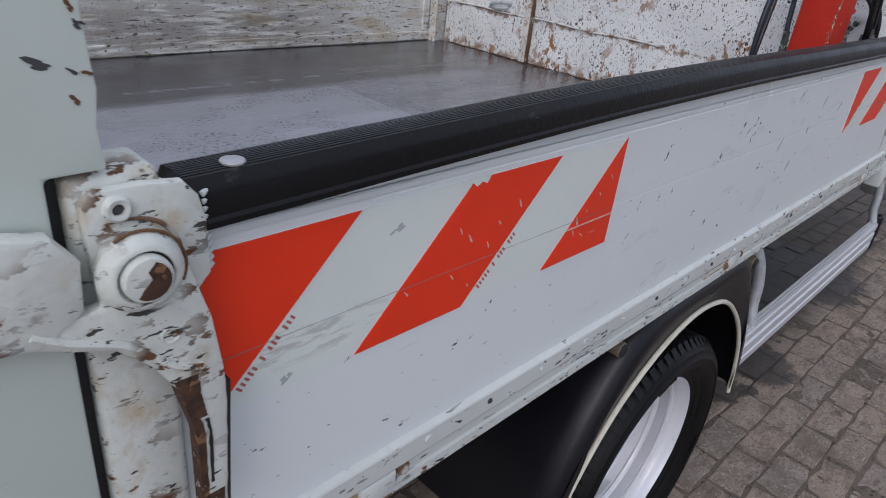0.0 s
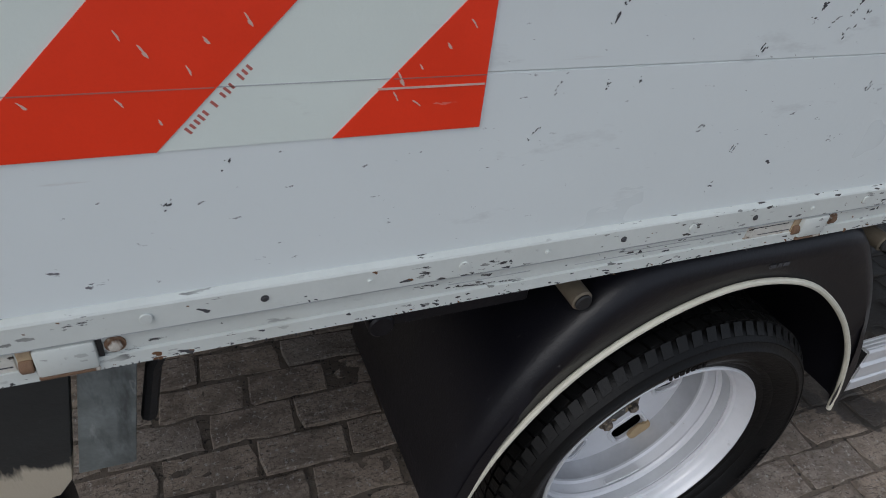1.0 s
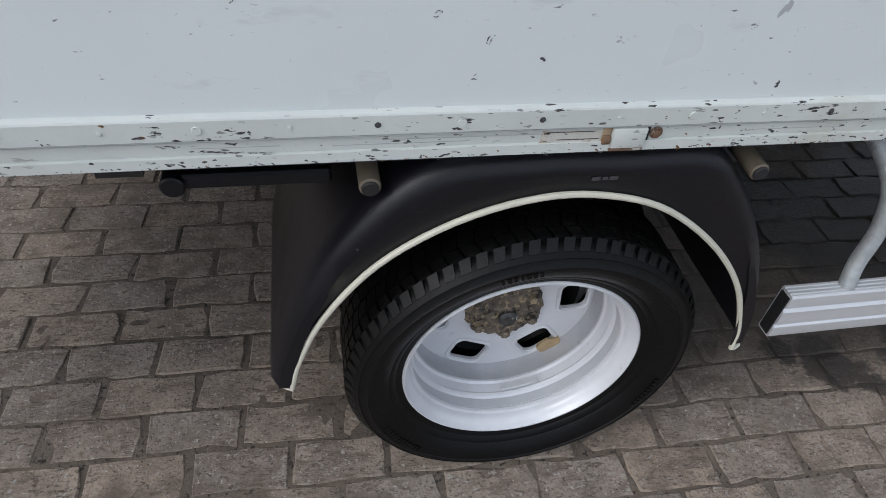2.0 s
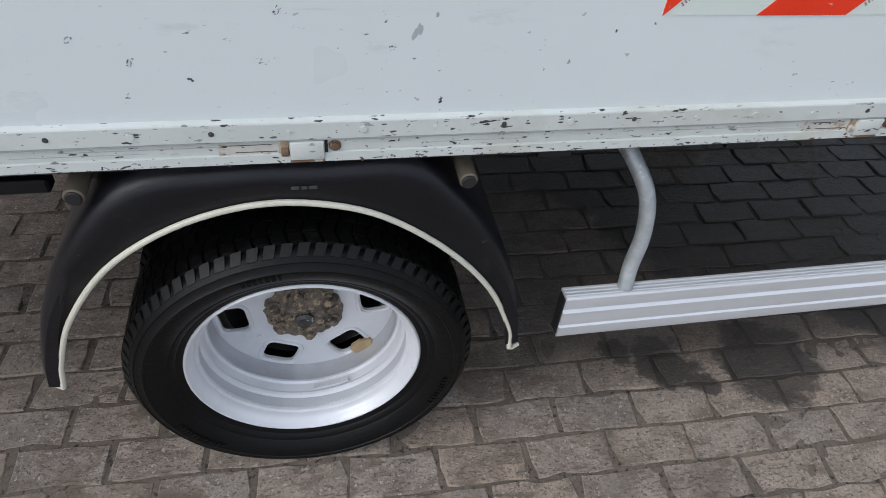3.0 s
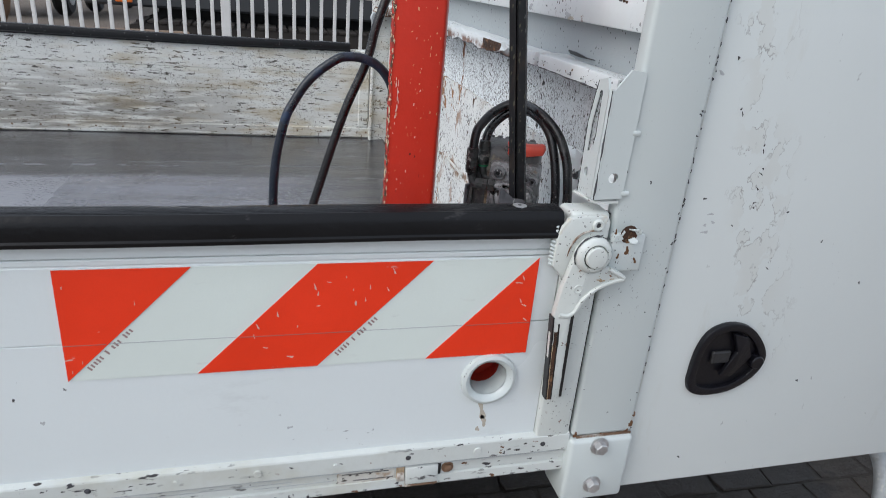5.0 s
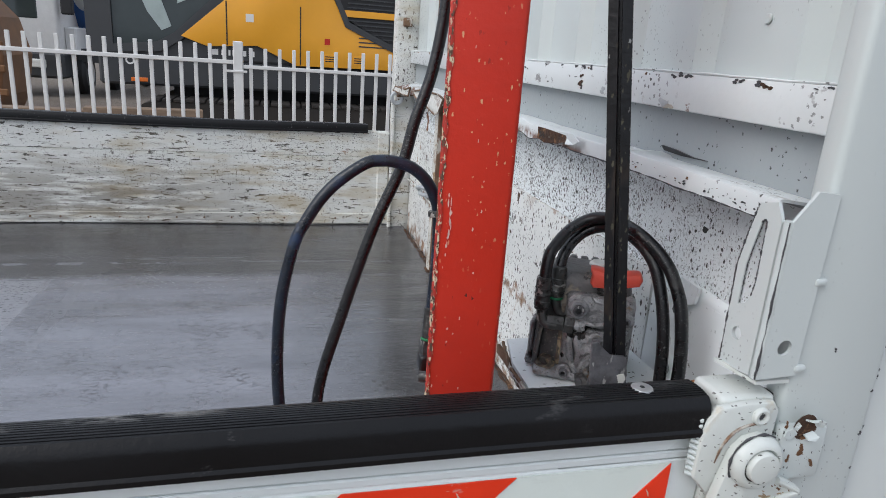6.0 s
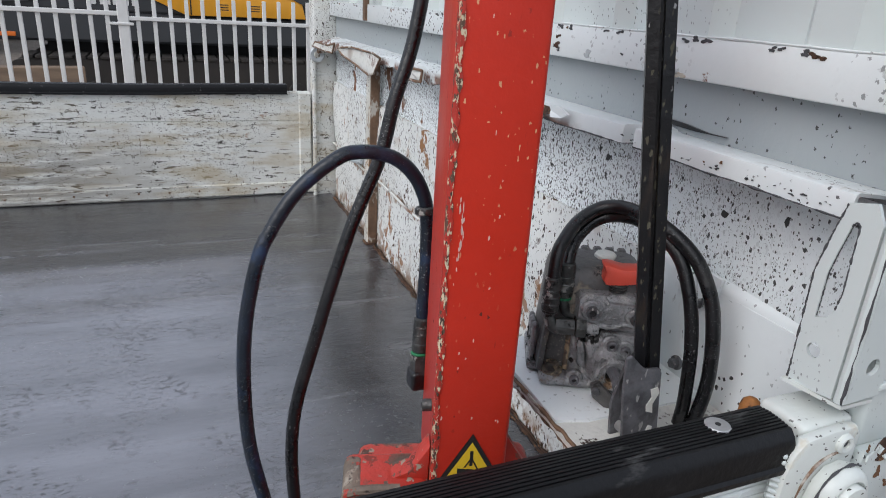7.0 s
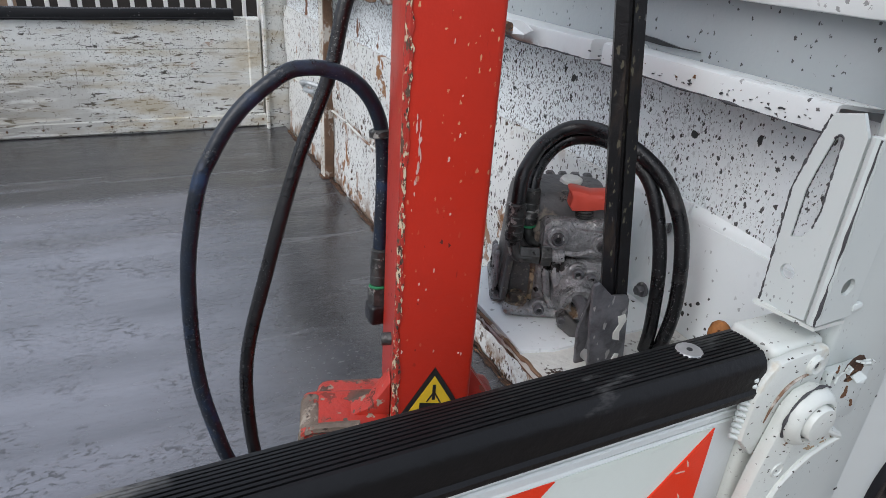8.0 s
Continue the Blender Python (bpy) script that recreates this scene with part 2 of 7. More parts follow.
RUST = (0.16, 0.06, 0.025)
BLACK = (0.012, 0.012, 0.014)
one = (1, 1, 1)
paint_white = mat("white_truck_paint", (0.69, 0.735, 0.735), 0.30, var=0.03, vscale=2.5, fine=0.02, bump=0.035, bscale=7, rvar=0.08,
                  layers=((-170, 0.012, (0.05, 0.05, 0.055), (1, 1, 0.6), 3.5, 0.48, 0.7, 0.05),
                          (9, 0.62, (0.56, 0.59, 0.59), (0.7, 1, 2.2), 1.7, 0.46, 0.42, 0.12),
                          (26, 0.66, (0.62, 0.64, 0.63), (0.25, 1, 3.0), 2.5, 0.48, 0.5, 0.05),
                          (120, 0.68, (0.14, 0.14, 0.15), (0.4, 1, 1), 2.0, 0.5, 0.7, 0.02)))
paint_chipped = mat("chipped_white_steel_paint", (0.60, 0.63, 0.605), 0.34, var=0.06, vscale=6, fine=0.05, bump=0.05, rvar=0.1,
                    layers=((8, 0.52, (0.50, 0.50, 0.43), (0.6, 1, 0.8), 2.2, 0.42, 0.6, 0.2),
                            (120, 0.625, (0.035, 0.033, 0.034), (0.22, 1, 1), 9, 0.44, 0.7, 0.015),
                            (40, 0.67, RUST, (0.5, 1, 1), 6.0, 0.50, 0.85, 0.03),
                            (-230, 0.20, (0.05, 0.045, 0.042), (0.35, 1, 1), 5, 0.44, 0.7, 0.06)))
paint_clean = mat("white_locker_paint", (0.555, 0.60, 0.59), 0.30, var=0.03, vscale=1.7, fine=0.015, bump=0.008, bscale=20, rvar=0.06,
                  layers=((-420, 0.10, (0.05, 0.05, 0.055), (1.2, 1.2, 0.7), 2.7, 0.46, 0.7, 0.08),
                          (6, 0.60, (0.55, 0.57, 0.54), (2.4, 1, 0.6), 2.0, 0.52, 0.45, 0.10)))
paint_green = mat("greenish_white_rear_paint", (0.61, 0.68, 0.62), 0.34, var=0.05, vscale=3, fine=0.03, bump=0.015, bscale=20, rvar=0.08,
                  layers=((70, 0.66, (0.09, 0.08, 0.07), (0.35, 1, 1), 5, 0.50, 0.7, 0.02),
                          (11, 0.62, (0.50, 0.53, 0.48), (0.5, 1, 1.5), 2.0, 0.48, 0.5, 0.10),
                          (30, 0.68, (0.34, 0.22, 0.10), (1.6, 1, 0.6), 4, 0.52, 0.8, 0.03)))
paint_blistered = mat("blistered_white_locker_paint", (0.615, 0.655, 0.65), 0.30, var=0.03, vscale=1.7, fine=0.015, bump=0.012, bscale=14, rvar=0.06, extra=blisters,
                      layers=((60, 0.69, (0.12, 0.12, 0.13), (1.4, 1, 0.7), 2.7, 0.48, 0.7, 0.015),
                              (6, 0.60, (0.55, 0.57, 0.54), (2.4, 1, 0.6), 2.0, 0.52, 0.45, 0.10)))
paint_speckled = mat("speckled_white_headboard_paint", (0.79, 0.83, 0.84), 0.36, var=0.05, vscale=4, fine=0.05, bump=0.06, extra=chip_spread,
                     layers=((-190, 0.34, (0.06, 0.06, 0.06), (1.1, 1.1, 0.75), 0, 0, 0.7, 0.07),
                             (-330, 0.30, (0.08, 0.08, 0.08), (1.1, 1.1, 0.75), 0, 0, 0.7, 0.08),
                             (-620, 0.34, (0.12, 0.12, 0.12), (1.1, 1.1, 0.6), 5, 0.44, 0.7, 0.10),
                             (-85, 0.06, (0.03, 0.03, 0.03), (1.0, 1.0, 1.0), 0, 0, 0.7, 0.05),
                             (22, 0.64, (0.50, 0.50, 0.48), (1, 1.5, 0.6), 3, 0.5, 0.6, 0.05)))
paint_flaked = mat("flaked_white_headboard_paint", (0.72, 0.73, 0.71), 0.45, var=0.08, vscale=5, fine=0.06, bump=0.10, extra=lambda t: low_rust(t),
                   layers=((-150, 0.42, (0.06, 0.05, 0.045), (1.2, 1.2, 0.6), 0, 0, 0.7, 0.08),
                           (-300, 0.36, (0.05, 0.04, 0.035), (1.2, 1.2, 0.6), 0, 0, 0.7, 0.08),
                           (-80, 0.28, (0.07, 0.04, 0.022), (1, 1, 0.8), 5, 0.42, 0.75, 0.05),
                           (24, 0.57, (0.27, 0.13, 0.055), (1, 1, 0.7), 3.4, 0.44, 0.85, 0.03),
                           (14, 0.58, (0.54, 0.49, 0.41), (1, 1.4, 0.8), 2.5, 0.46, 0.7, 0.10)))
paint_ledge = mat("chipped_white_ledge_paint", (0.66, 0.69, 0.69), 0.34, extra=lambda t: ledge_dirt(t), var=0.04, vscale=5, fine=0.04, bump=0.03,
                  layers=((-190, 0.35, (0.035, 0.03, 0.03), (1, 1, 1), 4, 0.42, 0.7, 0.06),
                          (34, 0.62, (0.28, 0.28, 0.28), (1, 0.7, 1), 3.0, 0.50, 0.6, 0.03),
                          (24, 0.64, RUST, (1, 0.7, 1), 3.5, 0.50, 0.85, 0.03)))
paint_dented = mat("dented_white_headboard_paint", (0.79, 0.83, 0.84), 0.34, var=0.05, vscale=4, fine=0.03, bump=0.03,
                   layers=((-210, 0.15, (0.03, 0.03, 0.03), (1, 1, 0.8), 3, 0.42, 0.7, 0.07),
                           (70, 0.66, (0.42, 0.42, 0.42), (1.4, 1.4, 0.4), 3, 0.50, 0.6, 0.04),
                           (16, 0.64, (0.52, 0.52, 0.50), (1, 1.6, 0.5), 3, 0.5, 0.6, 0.06)))
paint_worn = mat("worn_bed_wall_paint", (0.70, 0.71, 0.68), 0.48, extra=board_grime, var=0.08, vscale=5, fine=0.08, bump=0.1, stretch=(1, 1, 1.6),
                 layers=((16, 0.57, (0.44, 0.41, 0.35), (0.45, 1, 2.4), 2.0, 0.46, 0.7, 0.12),
                         (75, 0.590, (0.08, 0.075, 0.065), (0.30, 1, 1.5), 3.0, 0.42, 0.75, 0.02),
                         (90, 0.605, (0.10, 0.09, 0.08), (1.0, 1, 0.55), 3.0, 0.44, 0.75, 0.02),
                         (-260, 0.42, (0.07, 0.065, 0.055), (0.6, 1, 1.2), 3.0, 0.46, 0.75, 0.10),
                         (-330, 0.36, (0.09, 0.08, 0.07), (1.3, 1, 0.6), 4.0, 0.44, 0.75, 0.10),
                         (14, 0.67, (0.26, 0.12, 0.05), (0.8, 1, 1.3), 3.2, 0.53, 0.85, 0.05)))
paint_strip = mat("rusty_yellowed_strip_paint", (0.62, 0.605, 0.55), 0.6, var=0.2, vscale=9, fine=0.1, bump=0.15,
                  layers=((22, 0.54, (0.30, 0.19, 0.10), (0.6, 1, 1), 0, 0, 0.8, 0.08),
                          (-230, 0.45, (0.05, 0.04, 0.03), (0.5, 1, 1), 0, 0, 0.8, 0.10)))
paint_latch = mat("rust_streaked_white_casting", (0.60, 0.63, 0.60), 0.36, var=0.06, vscale=8, fine=0.05, bump=0.06,
                  layers=((20, 0.60, (0.52, 0.46, 0.35), (1, 1, 0.6), 5, 0.50, 0.7, 0.10),
                          (-420, 0.14, (0.05, 0.045, 0.04), (0.7, 1, 1), 7, 0.46, 0.7, 0.06),
                          (60, 0.65, RUST, (0.9, 1, 0.7), 7, 0.48, 0.85, 0.02)))
rust_deep = mat("dark_flaking_rust", (0.065, 0.030, 0.015), 0.85, var=0.5, vscale=60, fine=0.2, bump=0.3,
                layers=((70, 0.56, (0.20, 0.10, 0.045), one, 0, 0, 0.85, 0.05), (90, 0.60, (0.015, 0.012, 0.010), one, 0, 0, 0.7, 0.04), (55, 0.66, (0.55, 0.55, 0.50), one, 0, 0, 0.5, 0.02)))
paint_battered = mat("battered_rust_stained_white_casting", (0.63, 0.66, 0.61), 0.40, var=0.10, vscale=10, fine=0.08, bump=0.12,
                     layers=((16, 0.55, (0.48, 0.41, 0.29), (1, 1, 0.7), 6, 0.44, 0.7, 0.12),
                             (95, 0.575, (0.05, 0.045, 0.04), (0.35, 1, 1.2), 9, 0.44, 0.7, 0.02),
                             (42, 0.545, (0.12, 0.055, 0.024), (0.7, 1, 1.1), 14, 0.47, 0.85, 0.03)))
paint_rusty = mat("flaking_rusty_white_paint", (0.66, 0.66, 0.62), 0.5, var=0.12, vscale=7, fine=0.1, bump=0.12,
                  layers=((14, 0.535, (0.20, 0.10, 0.055), (1, 1, 1.2), 3.6, 0.44, 0.85, 0.05),
                          (40, 0.60, (0.06, 0.04, 0.03), one, 3.0, 0.42, 0.8, 0.03)))
rusty = mat("rusted_steel", (0.17, 0.10, 0.06), 0.8, var=0.4, vscale=20, fine=0.15, bump=0.2,
            layers=((18, 0.55, (0.48, 0.45, 0.40), (1, 1, 0.6), 0, 0, 0.6, 0.05),))
# Shade below the flange is put into this grey.
grey_web = mat("flange_shaded_sheet", (0.33, 0.362, 0.372), 0.40, var=0.06, vscale=4, fine=0.04,
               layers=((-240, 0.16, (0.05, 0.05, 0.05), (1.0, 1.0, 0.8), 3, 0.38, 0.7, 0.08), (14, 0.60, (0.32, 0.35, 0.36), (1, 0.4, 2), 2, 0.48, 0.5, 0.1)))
film_red = mat("red_reflective_film", (0.82, 0.036, 0.004), 0.45, var=0.06, vscale=12, fine=0.05, fscale=400, bump=0.02,
               layers=((30, 0.66, (0.60, 0.46, 0.40), (0.5, 1, 1.6), 5, 0.5, 0.6, 0.02),))
film_white = mat("white_reflective_film", (0.685, 0.745, 0.70), 0.36, var=0.03, vscale=8, fine=0.03, fscale=400, bump=0.02, extra=film_scuff,
                 layers=((14, 0.70, (0.52, 0.53, 0.50), (0.6, 1, 1.2), 0, 0, 0.6, 0.08),))
print_grey = mat("faded_print", (0.30, 0.20, 0.19), 0.5, bump=0)
print_red = mat("faded_red_print", (0.42, 0.12, 0.10), 0.5, bump=0)
cap_black = mat("black_ribbed_plastic", (0.0058, 0.0058, 0.0066), 0.36, var=0.2, vscale=9, fine=0.1, bump=0.06, rvar=0.14, spec=0.25, extra=lambda t: cap_scuff(t),
                layers=((30, 0.62, (0.07, 0.07, 0.07), (0.4, 1, 1), 2.4, 0.48, 0.7, 0.06),
                        (-260, 0.10, (0.10, 0.10, 0.10), (0.6, 1, 1), 3, 0.46, 0.7, 0.06)))
plastic_black = mat("black_moulded_plastic", (0.0055, 0.0055, 0.0085), 0.36, var=0.2, vscale=6, fine=0.1, bump=0.05, bscale=300,
                    layers=((12, 0.62, (0.035, 0.034, 0.033), one, 2.0, 0.56, 0.6, 0.15), (60, 0.68, (0.05, 0.05, 0.05), (0.3, 1, 1), 4, 0.50, 0.6, 0.03)), spec=0.36)
piping_white = mat("cream_rubber_piping", (0.62, 0.60, 0.50), 0.45, var=0.08, vscale=20)
rubber = mat("tyre_rubber", (0.0042, 0.0042, 0.0045), 0.46, var=0.2, vscale=14, fine=0.1, bump=0.1, bscale=200, spec=0.20,
             layers=((20, 0.60, (0.020, 0.019, 0.018), one, 3, 0.50, 0.8, 0.15), (120, 0.66, (0.06, 0.055, 0.05), one, 5, 0.50, 0.8, 0.04)))
tread_rubber = mat("dusty_tread_rubber", (0.0050, 0.0050, 0.0050), 0.46, var=0.3, vscale=20, fine=0.1, bump=0.1, bscale=200, spec=0.28,
                   layers=((30, 0.56, (0.020, 0.019, 0.018), one, 4, 0.48, 0.8, 0.12),))
rim_silver = mat("silver_painted_rim", (0.69, 0.70, 0.73), 0.34, 0.1, var=0.06, vscale=14, fine=0.04, bump=0.02,
                 layers=((18, 0.64, (0.33, 0.33, 0.34), one, 5, 0.48, 0.5, 0.1),
                         (12, 0.70, (0.30, 0.24, 0.17), one, 0, 0, 0.8, 0.05)))
rim_grey = mat("dull_grey_rim_barrel", (0.46, 0.47, 0.49), 0.5, 0.1, var=0.15, vscale=12, fine=0.06, bump=0.03,
               layers=((16, 0.62, (0.28, 0.25, 0.20), one, 0, 0, 0.8, 0.08),))
# Reflection in the rim, painted as a greyer silver.
rim_band = mat("reflection_grey_rim_band", (0.50, 0.515, 0.54), 0.38, 0.1, var=0.10, vscale=10, fine=0.05, bump=0.02,
               layers=((16, 0.60, (0.40, 0.40, 0.40), (1, 1, 2), 4, 0.46, 0.6, 0.1),))
hub_rust = mat("dirty_rusted_hub", (0.17, 0.14, 0.11), 0.85, var=0.4, vscale=45, fine=0.2, bump=0.4, bscale=90,
               layers=((60, 0.53, (0.36, 0.28, 0.18), one, 0, 0, 0.85, 0.06), (45, 0.56, (0.05, 0.045, 0.04), one, 0, 0, 0.85, 0.06)))
clay = mat("dried_tan_clay", (0.42, 0.31, 0.18), 0.9, var=0.15, vscale=40, bump=0.15)
alu = mat("brushed_aluminium_profile", (0.70, 0.71, 0.73), 0.36, 0.35, var=0.07, vscale=6, stretch=(0.3, 4, 4), bump=0.02,
          layers=((30, 0.68, (0.28, 0.28, 0.28), (0.5, 1, 1), 3, 0.5, 0.6, 0.05),))
galv = mat("galvanised_steel", (0.47, 0.50, 0.515), 0.42, 0.35, var=0.2, vscale=30, fine=0.1, bump=0.05,
           layers=((16, 0.62, (0.27, 0.28, 0.28), (1, 1, 0.4), 0, 0, 0.6, 0.1), (-160, 0.25, (0.62, 0.64, 0.62), (1, 1, 0.6), 6, 0.44, 0.6, 0.10)))
chassis = mat("dark_chassis_paint", (0.016, 0.016, 0.017), 0.6, var=0.3, vscale=8, fine=0.1, bump=0.08,
              layers=((14, 0.62, (0.06, 0.05, 0.04), one, 0, 0, 0.8, 0.1),))
cream_spray = mat("cream_spattered_black_panel", (0.026, 0.028, 0.028), 0.5, var=0.3, vscale=9, extra=cream_zone,
                  layers=((26, 0.60, (0.10, 0.11, 0.10), (1, 1, 0.4), 4, 0.46, 0.6, 0.12),))
zinc_dirty = mat("grimy_weathered_zinc", (0.20, 0.225, 0.225), 0.5, 0.4, var=0.4, vscale=26, fine=0.1, bump=0.06,
                 layers=((20, 0.55, (0.09, 0.10, 0.10), (1, 1, 0.3), 0, 0, 0.6, 0.12), (30, 0.62, (0.34, 0.36, 0.36), (1, 1, 0.3), 0, 0, 0.5, 0.08)))
rust_tan = mat("orange_tan_rust_stain", (0.40, 0.30, 0.19), 0.75, var=0.35, vscale=80, fine=0.15, bump=0.1)
stub_steel = mat("tan_rusted_tube", (0.15, 0.125, 0.09), 0.7, var=0.25, vscale=30, bump=0.1)
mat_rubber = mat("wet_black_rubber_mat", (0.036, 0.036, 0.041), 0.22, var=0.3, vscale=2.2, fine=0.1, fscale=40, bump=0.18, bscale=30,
                 rvar=0.18, stretch=(0.6, 1.5, 1), spec=0.9, coat=0.45, extra=mat_film_and_sheen,
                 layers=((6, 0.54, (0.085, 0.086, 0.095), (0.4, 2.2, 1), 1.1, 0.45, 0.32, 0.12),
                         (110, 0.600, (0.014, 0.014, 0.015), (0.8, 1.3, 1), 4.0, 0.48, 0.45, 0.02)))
crane_red = mat("chipped_red_crane_paint", (0.53, 0.025, 0.009), 0.40, var=0.10, vscale=6, fine=0.05, bump=0.05, rvar=0.10, spec=0.45,
                layers=((-420, 0.07, (0.60, 0.32, 0.17), (1, 1, 0.45), 6, 0.46, 0.6, 0.05),
                        (-300, 0.04, (0.11, 0.015, 0.010), (1, 1, 0.6), 4, 0.44, 0.7, 0.06),
                        (150, 0.70, (0.60, 0.05, 0.025), (1, 1, 0.3), 0, 0, 0.5, 0.03),
                        (110, 0.68, (0.22, 0.012, 0.008), (1, 1, 0.15), 3, 0.42, 0.6, 0.02),
                        (70, 0.68, (0.56, 0.46, 0.34), (1, 1, 0.22), 3, 0.46, 0.6, 0.012)))
crane_worn = mat("worn_red_crane_paint", (0.48, 0.035, 0.020), 0.40, var=0.2, vscale=12, fine=0.05, bump=0.12,
                 layers=((22, 0.545, (0.115, 0.085, 0.065), one, 9, 0.42, 0.75, 0.02),
                         (-120, 0.30, (0.34, 0.29, 0.22), one, 7, 0.42, 0.7, 0.05),
                         (55, 0.60, (0.06, 0.035, 0.025), one, 5, 0.45, 0.8, 0.02)))
crane_edge = mat("worn_edge_of_red_paint", (0.42, 0.026, 0.014), 0.5, var=0.3, vscale=60, bump=0.15,
                 layers=((200, 0.54, (0.10, 0.055, 0.035), (1, 1, 0.4), 0, 0, 0.7, 0.015),
                         (240, 0.56, (0.58, 0.50, 0.34), (1, 1, 0.5), 0, 0, 0.6, 0.012),
                         (-330, 0.30, (0.05, 0.03, 0.02), (1, 1, 0.6), 0, 0, 0.7, 0.05)))
crane_bare = mat("bare_weathered_steel_corner", (0.20, 0.155, 0.12), 0.65, var=0.4, vscale=40, fine=0.15, bump=0.2,
                 layers=((26, 0.56, (0.36, 0.31, 0.25), one, 0, 0, 0.7, 0.05), (34, 0.60, (0.42, 0.05, 0.03), one, 0, 0, 0.5, 0.02), (70, 0.62, (0.05, 0.035, 0.028), one, 0, 0, 0.8, 0.03)))
hose_black = mat("black_hydraulic_hose", (0.0075, 0.0075, 0.0085), 0.30, var=0.3, vscale=20, fine=0.1, bump=0.08, spec=0.5, rvar=0.2,
           layers=((30, 0.58, (0.028, 0.027, 0.027), one, 4, 0.43, 0.5, 0.10), (-420, 0.18, (0.16, 0.16, 0.16), one, 9, 0.54, 0.5, 0.10),
                   (-900, 0.22, (0.22, 0.22, 0.22), one, 8, 0.54, 0.5, 0.12)))
hose_blue = mat("blue_black_hydraulic_hose", (0.006, 0.010, 0.018), 0.30, var=0.3, vscale=20, fine=0.1, bump=0.08, spec=0.5, rvar=0.2,
           layers=((30, 0.52, (0.012, 0.030, 0.070), one, 4, 0.43, 0.5, 0.10), (-420, 0.18, (0.16, 0.16, 0.16), one, 9, 0.54, 0.5, 0.10),
                   (-900, 0.22, (0.22, 0.22, 0.22), one, 8, 0.54, 0.5, 0.12)))
fitting = mat("oily_steel_fitting", (0.075, 0.075, 0.072), 0.36, 0.5, var=0.5, vscale=60, fine=0.2, bump=0.15,
              layers=((90, 0.56, (0.42, 0.41, 0.38), one, 20, 0.46, 0.45, 0.04), (60, 0.60, (0.012, 0.011, 0.010), one, 0, 0, 0.3, 0.04)))
green_oring = mat("green_sealing_ring", (0.02, 0.20, 0.08), 0.5, bump=0)
casting = mat("oily_grey_casting", (0.27, 0.272, 0.28), 0.30, 0.30, var=0.6, vscale=30, fine=0.2, fscale=220, bump=0.22, bscale=240,
              layers=((48, 0.53, (0.52, 0.51, 0.49), one, 9, 0.42, 0.65, 0.05),
                      (42, 0.56, (0.022, 0.020, 0.019), one, 8, 0.42, 0.25, 0.03),
                      (-420, 0.30, (0.018, 0.017, 0.016), one, 12, 0.45, 0.4, 0.10),
                      (16, 0.63, (0.20, 0.13, 0.08), one, 0, 0, 0.8, 0.05)))
tank_black = mat("dull_black_tank", (0.095, 0.092, 0.091), 0.40, var=0.35, vscale=18, fine=0.15, bump=0.12,
                 layers=((26, 0.56, (0.24, 0.21, 0.17), one, 6, 0.44, 0.75, 0.07),
                         (-400, 0.30, (0.42, 0.38, 0.32), one, 7, 0.48, 0.7, 0.10),
                         (60, 0.60, (0.020, 0.018, 0.017), one, 0, 0, 0.35, 0.04)))
knob_red = mat("red_plastic_knob", (0.62, 0.08, 0.05), 0.4, var=0.1, vscale=30, bump=0.03)
knob_white = mat("white_plastic_plug", (0.62, 0.62, 0.58), 0.45, var=0.1, vscale=40)
lever_black = mat("oily_black_steel_tube", (0.007, 0.007, 0.008), 0.36, 0.0, var=0.4, vscale=12, fine=0.1, bump=0.08, spec=0.35,
                  layers=((26, 0.56, (0.030, 0.020, 0.013), (1, 1, 0.25), 5, 0.42, 0.6, 0.08),
                          (-300, 0.22, (0.07, 0.065, 0.045), (1, 1, 0.4), 5, 0.42, 0.7, 0.08),
                          (-280, 0.07, (0.26, 0.26, 0.26), (1, 1, 0.5), 4, 0.45, 0.6, 0.06)))
lever_grey = mat("worn_grey_steel_clevis", (0.12, 0.12, 0.13), 0.45, 0.2, var=0.5, vscale=45, fine=0.2, bump=0.15,
                 layers=((30, 0.56, (0.035, 0.033, 0.032), (1, 1, 0.4), 0, 0, 0.5, 0.08), (-200, 0.25, (0.32, 0.32, 0.31), (1, 1, 0.4), 0, 0, 0.5, 0.08),))
bolt_steel = mat("zinc_plated_bolt", (0.50, 0.50, 0.50), 0.4, 0.7, var=0.2, vscale=60)
bolt_rust = mat("orange_rusted_bolt", (0.32, 0.125, 0.03), 0.7, var=0.4, vscale=110, bump=0.3, layers=((150, 0.58, (0.09, 0.035, 0.012), one, 0, 0, 0.8, 0.05), (120, 0.66, (0.60, 0.45, 0.25), one, 0, 0, 0.7, 0.03)))
sign_yellow = mat("yellow_warning_film", (0.72, 0.48, 0.02), 0.4, var=0.04, vscale=20)
sign_black = mat("black_warning_print", (0.012, 0.012, 0.012), 0.45, bump=0)
joint_dirt = mat("dirt_in_joints", (0.150, 0.120, 0.094), 0.95, var=0.3, vscale=6, fine=0.15, bump=0.3, bscale=60, world_space=True, extra=oil_and_shade,
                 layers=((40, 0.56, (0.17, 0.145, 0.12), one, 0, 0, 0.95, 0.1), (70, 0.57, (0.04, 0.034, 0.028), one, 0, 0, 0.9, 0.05)))
